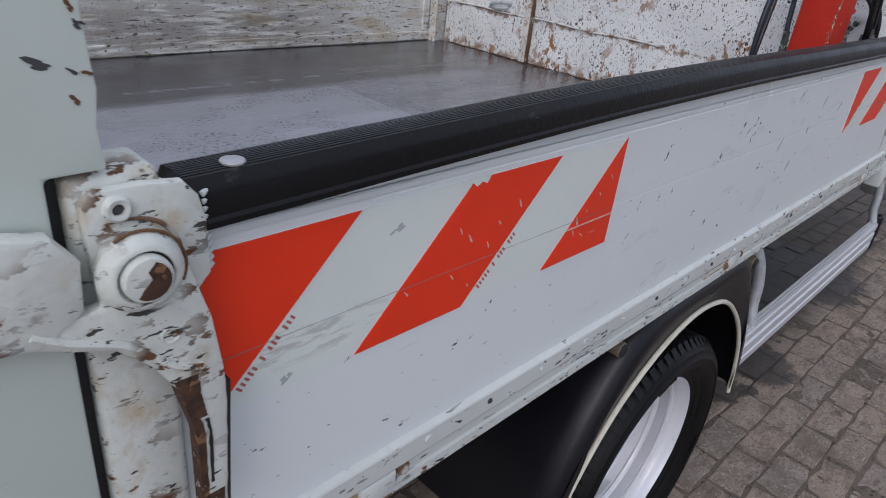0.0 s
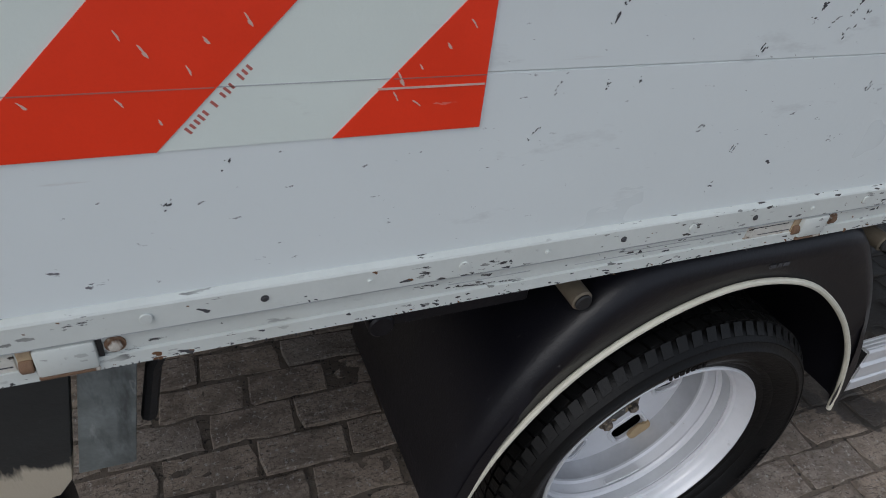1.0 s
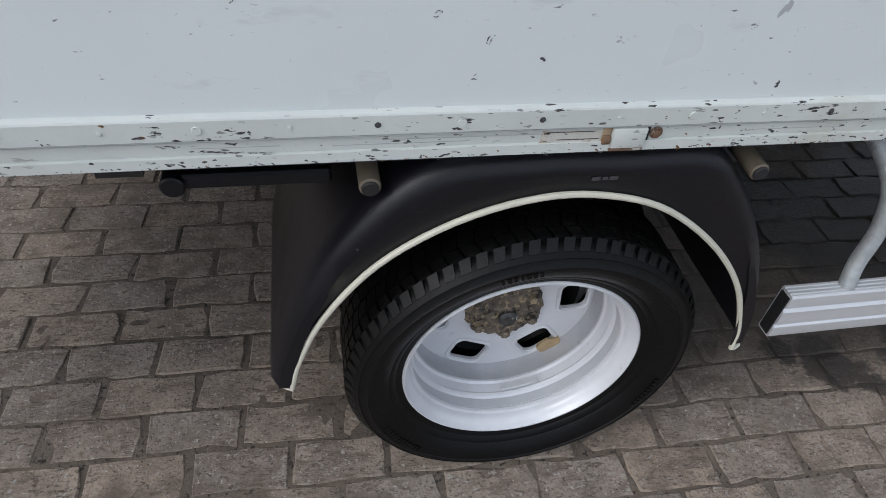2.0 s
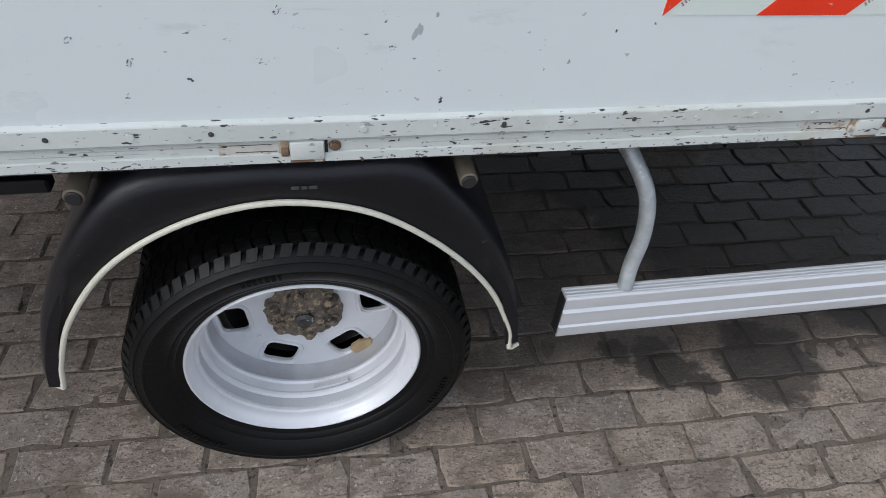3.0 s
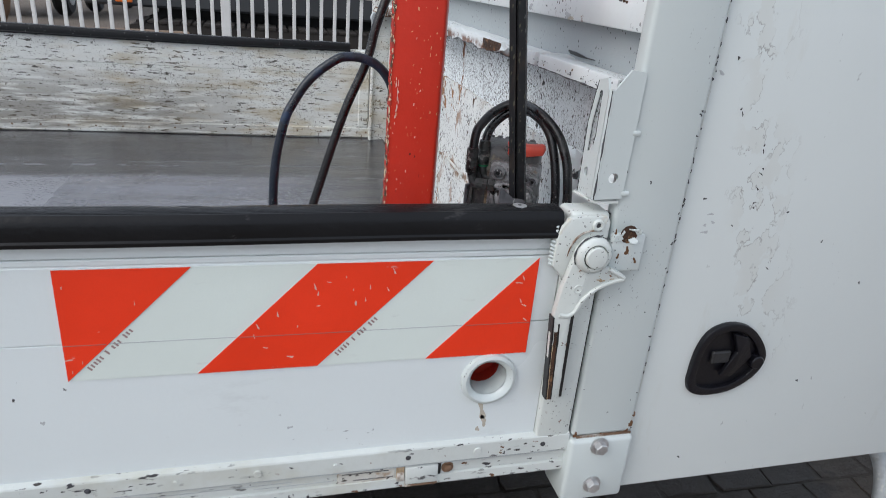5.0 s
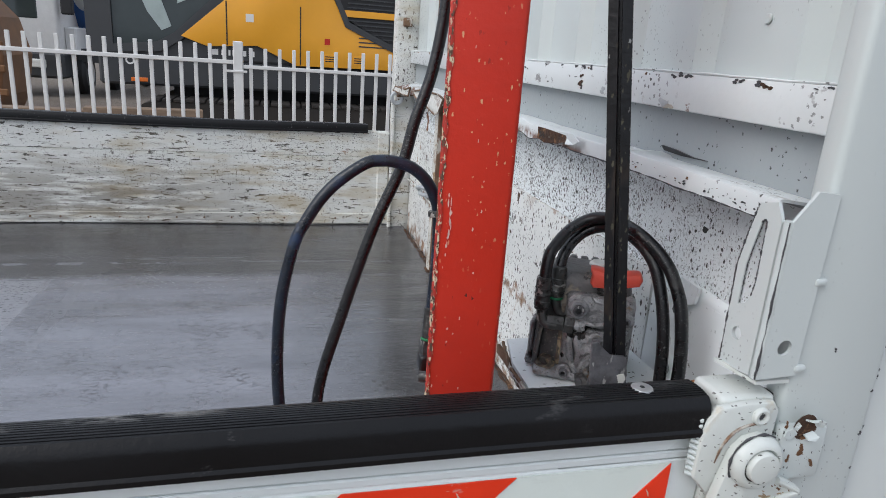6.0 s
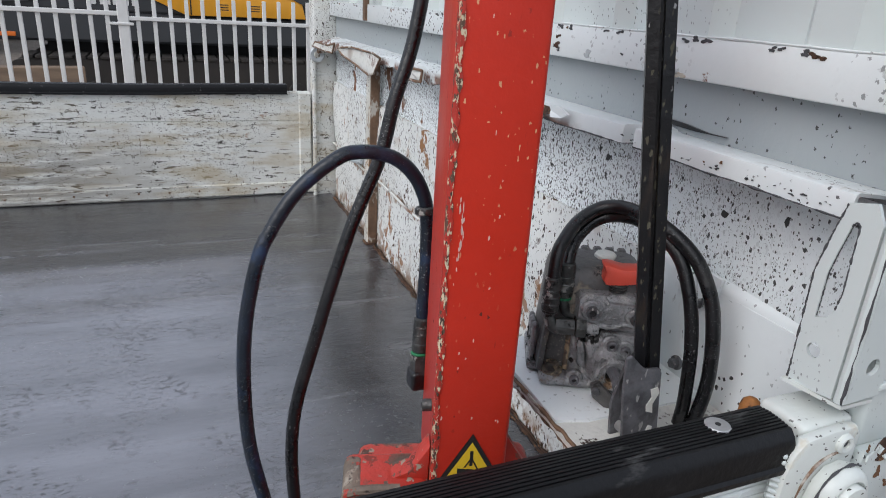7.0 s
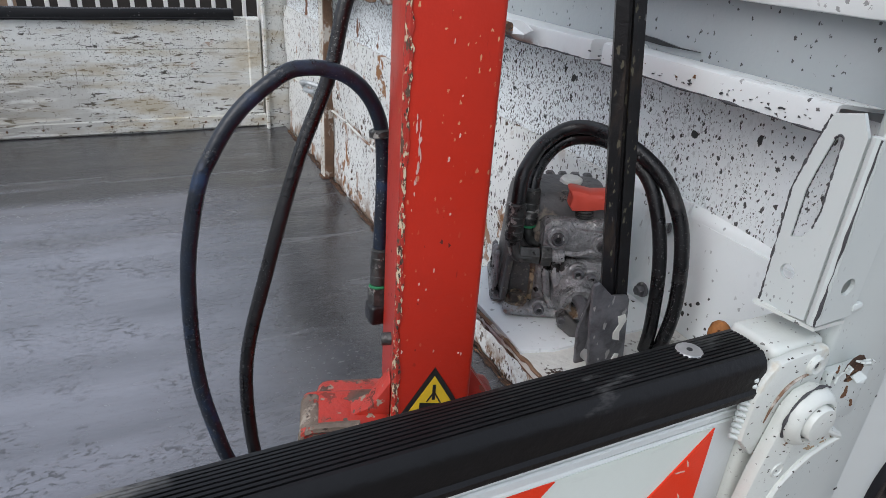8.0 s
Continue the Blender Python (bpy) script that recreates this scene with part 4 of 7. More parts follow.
def latch(px, pz, s):
    """The board's latch: a cast lever turning on a boss, with a nose that hooks over the post and a worn channel handle; s turns it about."""
    X = lambda u: px + s * u
    coat = paint_latch if s > 0 else paint_battered
    flip = 1 if s > 0 else -1

    def outline(pts):
        return [(X(u), pz + v) for u, v in pts][::flip]

    out = [(-0.021, 0.010), (-0.011, 0.0205), (0.004, 0.0235), (0.017, 0.018), (0.0235, 0.006), (0.0235, -0.008), (0.020, -0.017), (0.031, -0.020), (0.050, -0.030), (0.053, -0.038),
           (0.034, -0.041), (0.014, -0.050), (-0.003, -0.066), (-0.011, -0.085), (-0.0140, -0.120), (-0.0125, -0.170), (-0.0110, -0.218), (-0.0330, -0.217), (-0.0370, -0.165),
           (-0.0405, -0.115), (-0.0405, -0.080), (-0.035, -0.045), (-0.027, -0.012)]
    if s < 0:
        out = [(-0.021, 0.010), (-0.011, 0.0205), (0.004, 0.0235), (0.017, 0.018), (0.0235, 0.006), (0.0235, -0.008), (0.022, -0.016), (0.040, -0.018), (0.064, -0.014), (0.069, -0.026), (0.042, -0.039),
               (0.020, -0.047), (0.000, -0.068), (-0.015, -0.095), (-0.0245, -0.133), (-0.0260, -0.184), (-0.0240, -0.218), (-0.0440, -0.218), (-0.0480, -0.165), (-0.0500, -0.125), (-0.047, -0.088), (-0.041, -0.046), (-0.029, -0.006)]
    lat = part("latch", plate(outline(out), "y", -0.028, -0.0165, bev=0.003), coat, board, "chipped white cast latch lever with rust")
    ear = [(-0.047, 0.018), (-0.043, 0.034), (-0.034, 0.045), (-0.010, 0.048), (0.018, 0.048), (0.0235, 0.040), (0.0225, 0.010), (0.020, -0.020), (-0.030, -0.040), (-0.048, -0.020)]
    part("latch_plate", plate(outline(ear), "y", -0.0165, -0.0065, bev=0.003), coat, lat)
    # boss: a broad cone, a groove and the flat pin
    rp = [(0.0250, -0.0275), (0.0238, -0.0315), (0.0205, -0.0350), (0.0185, -0.0362), (0.0168, -0.0362), (0.0160, -0.0350), (0.0156, -0.0315), (0.0146, -0.0315), (0.0142, -0.0385), (0.0134, -0.0400), (0.0100, -0.0406), (0.0001, -0.0408)]
    part("boss", lathe(rp, (X(0), 0, pz), "y", 40), coat, lat, "round white boss with a rust-edged pin")
    # Shade in one side of the groove, painted as a black crescent.
    arc = [(X(0.0152 * math.cos(a)), -0.0330, pz + 0.0152 * math.sin(a)) for a in (radians(75 + 8 * i) for i in range(27))]
    part("groove_grime", tube(arc, [0.0004 + 0.0016 * math.sin(math.pi * i / 26) for i in range(27)], 6), sign_black, lat, "black crescent painted as the shade in the groove")
    rim = [(X(0.0262 * math.cos(a)), -0.0285, pz + 0.0262 * math.sin(a)) for a in (radians(60 + 7 * i) for i in range(22))]
    part("rust_line", tube(rim, [0.0005 + 0.0011 * max(0.0, noise.noise((i * 0.4, 3.0 + s, 1.0)) + 0.4) for i in range(22)], 6), chip_rust if s < 0 else chip_dark, lat, "rusty line round the boss")
    part("plate_edge", tube(smooth_path([(X(u), -0.0168, pz + v) for u, v in ((0.012, 0.0285), (-0.004, 0.0285), (-0.018, 0.0225), (-0.027, 0.010), (-0.031, -0.006))], 5), [0.0005 + 0.0011 * math.sin(math.pi * i / 20) for i in range(21)], 6), rusty, lat, "rusty joint line")
    if s < 0:
        half = [(0.0118 * math.cos(a), 0.0118 * math.sin(a)) for a in (radians(110 + 20 * i) for i in range(11))] + [(0.004, -0.004), (-0.001, 0.001), (0.001, 0.006)]
        part("rusted_pin", plate(outline(half), "y", -0.0414, -0.0402), rust_deep, lat, "rusted hollow pin end", smooth=False)
    part("screw_eye", lathe([(0.0035, -0.0160), (0.0035, -0.0195), (0.0062, -0.0202), (0.0080, -0.0185), (0.0085, -0.0155)], (X(0.005), 0, pz + 0.0365), "y", 20), coat, lat)
    part("screw_slot", drum((X(0.005), -0.0170, pz + 0.0365), (X(0.005), -0.0180, pz + 0.0365), 0.0034, 10), chip_dark, lat)
    part("emboss", lathe([(0.0045, -0.0278), (0.0052, -0.0290), (0.0062, -0.0290), (0.0068, -0.0278)], (X(-0.013), 0, pz - 0.048), "y", 20), coat, lat)
    part("rib", tube(smooth_path([(X(u), -0.0285, pz + v) for u, v in (((0.026, -0.0205), (0.040, -0.028), (0.049, -0.0345), (0.034, -0.0385), (0.014, -0.047), (-0.004, -0.063), (-0.013, -0.080), (-0.022, -0.086), (-0.034, -0.084))
                                                                         if s > 0 else ((0.060, -0.020), (0.045, -0.030), (0.031, -0.0365), (0.015, -0.0445), (-0.001, -0.060), (-0.012, -0.071), (-0.023, -0.077), (-0.031, -0.079)))], 6), 0.0030, 8), coat, lat)

    def strip(f0, f1, v0, v1, material, seed):
        """A bare strip down the channel handle, between two shares of its width, with a ragged outline."""
        left = (lambda v: -0.0405 + (v + 0.10) * -0.064) if s > 0 else (lambda v: -0.0490 + (v + 0.10) * -0.042)
        right = (lambda v: -0.0135 + (v + 0.10) * -0.021) if s > 0 else (lambda v: -0.0170 + max(v + 0.10, -0.036) * 0.22)
        n = 16
        a, b = [], []
        for i in range(n + 1):
            v = v0 + (v1 - v0) * i / n
            w = right(v) - left(v)
            j0, j1 = 0.045 * noise.noise((i * 1.3, seed, 0.5)), 0.045 * noise.noise((i * 1.3, seed, 4.5))
            a.append((left(v) + w * (f0 + (j0 if f0 > 0.02 else 0)), v))
            b.append((left(v) + w * (f1 + (j1 if f1 < 0.98 else 0)), v))
        part("bare_strip", plate(outline(a + b[::-1]), "y", -0.0288, -0.0160), material, lat, "paint worn to rust and black steel", smooth=False)

    if s > 0:
        strip(-0.03, 0.06, -0.088, -0.217, sign_black, 1)
        strip(0.06, 0.12, -0.130, -0.217, rust_tan, 2)
        strip(0.12, 0.30, -0.110, -0.217, rust_deep, 3)
        strip(0.30, 0.38, -0.098, -0.217, sign_black, 4)
        strip(0.90, 1.05, -0.084, -0.214, sign_black, 5)
    else:
        strip(0.62, 1.05, -0.085, -0.122, rust_deep, 6)
        strip(0.80, 1.05, -0.122, -0.217, rust_deep, 7)
        strip(0.58, 0.68, -0.125, -0.185, sign_black, 8)
        strip(0.20, 0.85, -0.196, -0.217, rust_deep, 9)
        strip(-0.03, 0.06, -0.100, -0.217, sign_black, 10)
    for i in range(11):
        z = pz + 0.034 - 0.0052 * i
        part("tooth", drum((X(-0.052), -0.008, z), (X(-0.046), -0.0120, z - 0.0015), 0.0021, 8), paint_clean, lat)


latch(0.625, 1.234, 1)
latch(-1.598, 1.230, -1)


def wheel(centre_y, outer):
    cx, cz = -0.5165, 0.336
    w = part("wheel", lathe([(0.2345, 0.040), (0.2330, 0.0310), (0.2305, 0.0285), (0.2280, 0.0290), (0.2265, 0.0330), (0.2225, 0.0420), (0.2180, 0.0460), (0.2150, 0.0540), (0.2145, 0.0615), (0.2085, 0.0640),
                             (0.2080, 0.0700), (0.2115, 0.0740), (0.2100, 0.0960), (0.2050, 0.1000), (0.2030, 0.1060), (0.2060, 0.1110), (0.2035, 0.1300), (0.1985, 0.134)],
                            (cx, centre_y, cz), "y", 72), rim_silver, truck, "silver deep-dish steel truck wheel", angle=28)
    # This ring carries the painted reflection.
    part("rim_band", lathe([(0.2112, 0.0748), (0.2105, 0.0755), (0.2092, 0.0950), (0.2098, 0.0958)], (cx, centre_y, cz), "y", 72), rim_band, w, "grey band painted for a reflection inside the rim", angle=28)
    part("barrel", lathe([(0.1985, 0.134), (0.1965, 0.137), (0.197, 0.141), (0.199, 0.146), (0.1970, 0.172), (0.1955, 0.180), (0.1940, 0.189)], (cx, centre_y, cz), "y", 72), rim_grey, w, "dull grey inner rim", angle=28)
    ty = [(0.2310, 0.0345), (0.2345, 0.0330), (0.2440, 0.0280), (0.2465, 0.0276), (0.2480, 0.0255), (0.2580, 0.0185), (0.2600, 0.0185), (0.2620, 0.0158), (0.2780, 0.0060), (0.2880, 0.0020), (0.2965, 0.0000), (0.2980, -0.0022), (0.3010, -0.0022),
          (0.3030, 0.0010), (0.3150, 0.0050), (0.3170, 0.0040), (0.3190, 0.0070), (0.3265, 0.0160), (0.3310, 0.0300), (0.3325, 0.10), (0.3315, 0.16), (0.328, 0.178), (0.312, 0.19), (0.27, 0.20), (0.232, 0.18), (0.21, 0.17)]
    tyre = part("tyre", lathe(ty, (cx, centre_y, cz), "y", 96), rubber, w, "worn black truck tyre", angle=40)
    # tread lugs
    bm = bmesh.new()
    n = 74
    for i in range(n):
        for row, (y0, y1, off) in enumerate(((0.0120, 0.030, 0.0), (0.033, 0.054, 0.25), (0.059, 0.088, 0.5), (0.093, 0.124, 0.0), (0.129, 0.158, 0.5), (0.163, 0.184, 0.0))):
            a = 2 * math.pi * (i + off) / n
            da = 2 * math.pi / n * (0.33 if row == 0 else 0.40 if row in (1, 5) else 0.43)
            edge = row in (0, 5)
            pts = []
            for r in (0.322 if edge else 0.328, 0.3400 if not edge else 0.3385):
                for aa, yy in ((a - da, y0), (a + da, y0), (a + da, y1), (a - da, y1)):
                    outer_edge = (row == 0 and yy == y0) or (row == 5 and yy == y1)
                    rr = r - (0.014 if outer_edge else 0)
                    sk = 0.016 * (1 if row % 2 else -1) * (yy - y0) / (y1 - y0)
                    pts.append(bm.verts.new((cx + rr * math.cos(aa + sk), centre_y + yy, cz + rr * math.sin(aa + sk))))
            for q in ((4, 5, 6, 7), (0, 1, 5, 4), (1, 2, 6, 5), (2, 3, 7, 6), (3, 0, 4, 7)):
                bm.faces.new([pts[j] for j in q])
    bmesh.ops.recalc_face_normals(bm, faces=list(bm.faces))
    tread = part("tread", bm, tread_rubber, tyre, "blocky tread", smooth=False)
    tread["kind"] = "stuff"
    if not outer:
        return
    for a0, n, hgt in ((-28, 9, 0.010), (205, 12, 0.012), (95, 7, 0.010)):
        for i in range(n):
            a, da, r = radians(a0 + 2.1 * i), radians(0.72 if i % 3 else 0.5), 0.2840
            pts = [(cx + rr * math.cos(aa), cz + rr * math.sin(aa)) for rr, aa in ((r, a - da), (r, a + da), (r + hgt, a + da), (r + hgt, a - da))]
            part("print_bar", plate(pts, "y", centre_y - 0.0012, centre_y + 0.0015), rubber, tyre, smooth=False)
    # disc with six long slots
    holes = [rounded(cx + 0.152 * math.cos(a), cz + 0.152 * math.sin(a), 0.074, 0.058, a + math.pi / 2, 0.016) for a in (radians(246 + 60 * i) for i in range(6))]
    part("disc", plate(ring(cx, cz, 0.1955, 60), "y", centre_y + 0.181, centre_y + 0.189, holes), rim_silver, w, smooth=False)
    for i in range(6):
        a = radians(246 + 60 * i)
        loop = rounded(cx + 0.152 * math.cos(a), cz + 0.152 * math.sin(a), 0.086, 0.070, a + math.pi / 2, 0.020)
        path = [(u, centre_y + 0.1805, v) for u, v in loop]
        part("slot_rim", tube(path + path[:1], 0.0045, 8, caps=False), rim_silver, w)
    bm = lathe([(0.084, 0.186), (0.084, 0.176), (0.076, 0.170), (0.066, 0.171), (0.058, 0.165), (0.047, 0.164), (0.044, 0.156), (0.034, 0.153), (0.020, 0.154), (0.0001, 0.153)], (cx, centre_y, cz), "y", 56)
    wobble(bm, 0.011, 60)
    hub = part("hub", bm, hub_rust, w, "rusted hub caked with dirt", angle=60)
    part("hub_cap", drum((cx, centre_y + 0.160, cz), (cx, centre_y + 0.140, cz), 0.021, 20, bev=0.5), fitting, hub, "dark greasy axle end")
    for i in range(6):
        a = radians(216 + 60 * i)
        p = Vector((cx + 0.066 * math.cos(a), centre_y + 0.171, cz + 0.066 * math.sin(a)))
        part("wheel_nut", hexbolt(p, (0, -1, 0), 0.0115, 0.016), hub_rust, hub)
    bm = plate(slot(cx + 0.122, cz - 0.138, 0.058, 0.034, radians(42), 6), "y", centre_y + 0.1740, centre_y + 0.1800)
    wobble(bm, 0.006, 50, keep=lambda c: False)
    part("clay_smear", bm, clay, w, "patch of dried tan clay", smooth=False)
    part("balance_weight", plate([(cx + 0.2 * 0 + 0.199 * math.cos(a), cz + 0.199 * math.sin(a)) for a in (radians(272 + 4 * i) for i in range(7))] +
                                 [(cx + 0.192 * math.cos(a), cz + 0.192 * math.sin(a)) for a in (radians(296 - 4 * i) for i in range(7))], "y", centre_y + 0.108, centre_y + 0.117), alu, w, smooth=False)
    part("drum_brake", lathe([(0.17, 0.20), (0.17, 0.34), (0.0001, 0.34)], (cx, centre_y, cz), "y", 40), chassis, w)


wheel(0.008, True)
wheel(0.235, False)
# Far wheel is out of view; it also cuts the light under the bed.
wheel(1.62, False)


def fender(y_at=0.0, side=1):
    """A mudguard with its piping; side -1 turns it about for the far wheel."""
    Y = lambda y: y_at + side * y
    inner = [(-0.945, 0.392), (-0.930, 0.455), (-0.886, 0.560), (-0.802, 0.672), (-0.692, 0.747), (-0.575, 0.783), (-0.470, 0.780), (-0.366, 0.744), (-0.254, 0.657), (-0.168, 0.551), (-0.116, 0.436), (-0.107, 0.385)]
    outer = [(-0.982, 0.392), (-0.970, 0.450), (-0.930, 0.578), (-0.858, 0.710), (-0.745, 0.832), (-0.600, 0.853), (-0.460, 0.853), (-0.325, 0.850), (-0.245, 0.777), (-0.170, 0.67), (-0.112, 0.545), (-0.082, 0.388)]
    A = smooth_path([(x, 0, z) for x, z in inner], 5)
    B = smooth_path([(x, 0, z) for x, z in outer], 5)
    bm = bmesh.new()
    rows = []
    c = Vector((-0.52, 0, 0.36))
    for a, b in zip(A, B):
        d = (c - b).normalized()
        pts = [(a, 0.013), (a + (b - a) * 0.5, 0.006), (b + d * 0.030, 0.005), (b + d * 0.012, 0.012), (b + d * 0.002, 0.030), (b, 0.06), (b, 0.25), (b, 0.46)]
        rows.append([bm.verts.new((p.x, Y(y), p.z)) for p, y in pts])
    for r, q in zip(rows, rows[1:]):
        for j in range(len(r) - 1):
            bm.faces.new((r[j], q[j], q[j + 1], r[j + 1]))
    bmesh.ops.recalc_face_normals(bm, faces=list(bm.faces))
    f = part("mudguard", bm, plastic_black, truck, "black moulded plastic mudguard over the rear wheel", angle=60)
    so = f.modifiers.new("thickness", "SOLIDIFY")
    so.thickness, so.offset = 0.005, -1
    if side < 0:
        return f
    end0 = [(-0.962, 0.016, 0.384), (-0.946, 0.006, 0.386)]
    end1 = [(-0.106, 0.006, 0.372), (-0.098, 0.010, 0.366), (-0.084, 0.016, 0.369)]
    part("piping", tube(end0 + [(p.x, 0.008, p.z) for p in A[1:-1]] + end1, 0.0052, 10), piping_white, f, "cream rubber piping")
    for dx, w in ((-0.018, 0.012), (-0.003, 0.008), (0.008, 0.012)):
        part("print_bar", box(-0.490 + dx, -0.490 + dx + w, 0.0042, 0.0055, 0.812, 0.8175), chip_dark, f, smooth=False)
    for x, z in ((-0.812, 0.805), (-0.232, 0.798)):
        part("stay", drum((x, 0.02, z), (x, 0.32, z + 0.01), 0.015, 16), stub_steel, f, "tan rusted steel stub")
        part("stay_end", drum((x, 0.016, z), (x, 0.022, z), 0.012, 16), chassis, f)
    return f


fender()
# Mirrored guard out of view, which also blocks light from the far side.
fender(2.07, -1)

# bed: steel deck, cross members, long beams, axle
bed = part("bed", box(-1.62, 0.71, 0.03, Y_FAR, 0.84, BED_Z - 0.001, 0.002), chassis, truck, "dark steel bed deck", smooth=False)
for i in range(7):
    x = -1.5 + 0.36 * i
    part("cross_member", box(x - 0.03, x + 0.03, 0.10, 1.95, 0.78, 0.839), chassis, bed, smooth=False)
for y in (0.62, 1.38):
    part("chassis_beam", box(-1.75, 2.4, y - 0.035, y + 0.035, 0.56, 0.779, 0.004), chassis, truck, smooth=False)
part("axle", drum((-0.518, 0.30, 0.336), (-0.518, 1.75, 0.336), 0.06, 20), chassis, truck)
part("underrun_bar", box(-1.075, -0.86, 0.07, 0.10, 0.776, 0.800, 0.004), plastic_black, truck, "black steel bar under the bed")
part("underrun_bar", drum((-1.068, 0.060, 0.788), (-1.068, 0.110, 0.788), 0.0165, 18), plastic_black, truck)

# unseen boxes and a beam, added to keep light out from under the bed
part("fuel_tank", box(0.10, 1.45, 1.50, 2.00, 0.30, 0.80, 0.04, 3), chassis, truck, "unseen black box that keeps light out from the far side")
part("rear_beam", box(-1.93, -1.87, 0.06, 2.02, 0.42, 0.775, 0.01, 2), chassis, truck, "unseen black beam that keeps light out at the rear")
part("gearbox", box(0.9, 2.0, 0.75, 1.30, 0.32, 0.62, 0.05, 3), chassis, truck)

# rubber mat on the deck
bm = bmesh.new()
nx, ny = 90, 140
rows = []
for i in range(nx + 1):
    row = []
    for j in range(ny + 1):
        x, y = -1.61 + 2.315 * i / nx, 0.034 + (Y_FAR - 0.038) * j / ny
        z = 0.8795 + 0.0022 * noise.noise((x * 2.0, y * 4.5, 1.0)) + 0.0014 * noise.noise((x * 3.0, y * 13.0, 4.0))
        step = max(0.0, min(1.0, (1.478 + 0.03 * noise.noise((x * 1.3, 0.5, 9.0)) - y) / 0.02)) * max(0.0, min(1.0, (0.15 - x) / 0.5))
        z += 0.0026 * step + 0.0022 * abs(noise.noise((x * 1.6, y * 9.0, 7.0))) * max(0.0, min(1.0, (1.48 - y) / 0.1))
        z += 0.010 * max(0.0, 1 - abs(x - 0.70) / 0.05) * (0.5 + 0.5 * noise.noise((0, y * 9, 2)))
        row.append(bm.verts.new((x, y, z)))
    rows.append(row)
for a, b in zip(rows, rows[1:]):
    for j in range(ny):
        bm.faces.new((a[j], b[j], b[j + 1], a[j + 1]))
g = bmesh.ops.extrude_face_region(bm, geom=list(bm.faces))
for v in g["geom"]:
    if isinstance(v, bmesh.types.BMVert):
        v.co.z = BED_Z
bmesh.ops.recalc_face_normals(bm, faces=list(bm.faces))
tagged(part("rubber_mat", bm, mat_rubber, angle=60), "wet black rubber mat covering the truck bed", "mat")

# far dropside, seen from inside
far = part("far_side_board", box(-1.61, 0.640, Y_FAR, Y_FAR + 0.028, 0.872, 1.0646, 0.0012), paint_worn, truck, "white dropside board, scraped and stained inside")
part("panel", box(-1.61, 0.640, Y_FAR, Y_FAR + 0.028, 1.0654, 1.1420, 0.0012), paint_worn, far)
part("panel", box(-1.61, 0.640, Y_FAR, Y_FAR + 0.028, 1.1428, 1.240, 0.0012), paint_worn, far)
part("backing", box(-1.60, 0.63, Y_FAR + 0.0015, Y_FAR + 0.018, 1.0640, 1.0660), paint_worn, far)
part("bottom_strip", box(-1.61, 0.655, Y_FAR - 0.010, Y_FAR - 0.001, 0.882, 0.924, 0.003), paint_worn, far, "stained riveted strip along the deck")
for i in range(24):
    x = -1.55 + 0.095 * i
    part("rivet", drum((x, Y_FAR - 0.0095, 0.905), (x, Y_FAR - 0.0125, 0.905), 0.0036, 10), rusty, far)
part("cap", long_strip(cap_profile(Y_FAR - 0.012, Y_FAR + 0.034, 1.230, 1.264), -1.62, 0.560, 24, 0.006), cap_black, far, "black ribbed plastic edge cap", angle=25)
part("end_frame", box(0.600, 0.643, Y_FAR - 0.006, Y_FAR + 0.034, 0.925, 1.238, 0.004), paint_worn, far)
fpost = part("far_corner_post", box(0.648, 0.738, Y_FAR - 0.04, Y_FAR + 0.04, 0.84, 2.35, 0.008, 2), paint_worn, truck, "scraped white steel corner post")
part("post_edge", box(0.640, 0.652, Y_FAR - 0.055, Y_FAR - 0.041, 0.88, 1.36, 0.003), paint_worn, fpost)
part("pin_ring", lathe([(0.012, -0.006), (0.022, -0.008), (0.026, 0.0), (0.022, 0.008), (0.012, 0.006), (0.012, -0.006)], (0.655, Y_FAR - 0.06, 1.372), "y", 24), galv, fpost, "steel eye of a latch pin")
part("pin_bar", drum((0.655, Y_FAR - 0.07, 1.386), (0.72, Y_FAR - 0.05, 1.392), 0.011, 12), rusty, fpost)
part("catch", box(0.668, 0.70, Y_FAR - 0.062, Y_FAR - 0.041, 1.62, 1.65, 0.004), rusty, fpost, "rusty catch")


# headboard: speckled wall in two sheets, a torn ledge, a web, a flange and the ribbed upper wall
def grid_sheet(y0, y1, z0, z1, x, ny, nz, amount, scale, crumple=0.0):
    """A sheet of steel with broad dents and, away from the near corner, small crumples."""
    bm = bmesh.new()
    rows = []
    for i in range(ny + 1):
        y = y0 + (y1 - y0) * i / ny
        far = max(0.0, min(1.0, (y - 0.26) / 0.12))
        row = []
        for j in range(nz + 1):
            z = z0 + (z1 - z0) * j / nz
            dx = amount * noise.noise((1.3, y * scale, z * scale)) + crumple * far * (abs(noise.noise((4.1, y * 26, z * 20))) - 0.2 + 0.5 * noise.noise((2.2, y * 55, z * 45)))
            row.append(bm.verts.new((x + dx, y, z)))
        rows.append(row)
    for a, b in zip(rows, rows[1:]):
        for j in range(nz):
            bm.faces.new((a[j], a[j + 1], b[j + 1], b[j]))
    g = bmesh.ops.extrude_face_region(bm, geom=list(bm.faces))
    for v in g["geom"]:
        if isinstance(v, bmesh.types.BMVert):
            v.co.x += 0.02
    bmesh.ops.recalc_face_normals(bm, faces=list(bm.faces))
    return bm


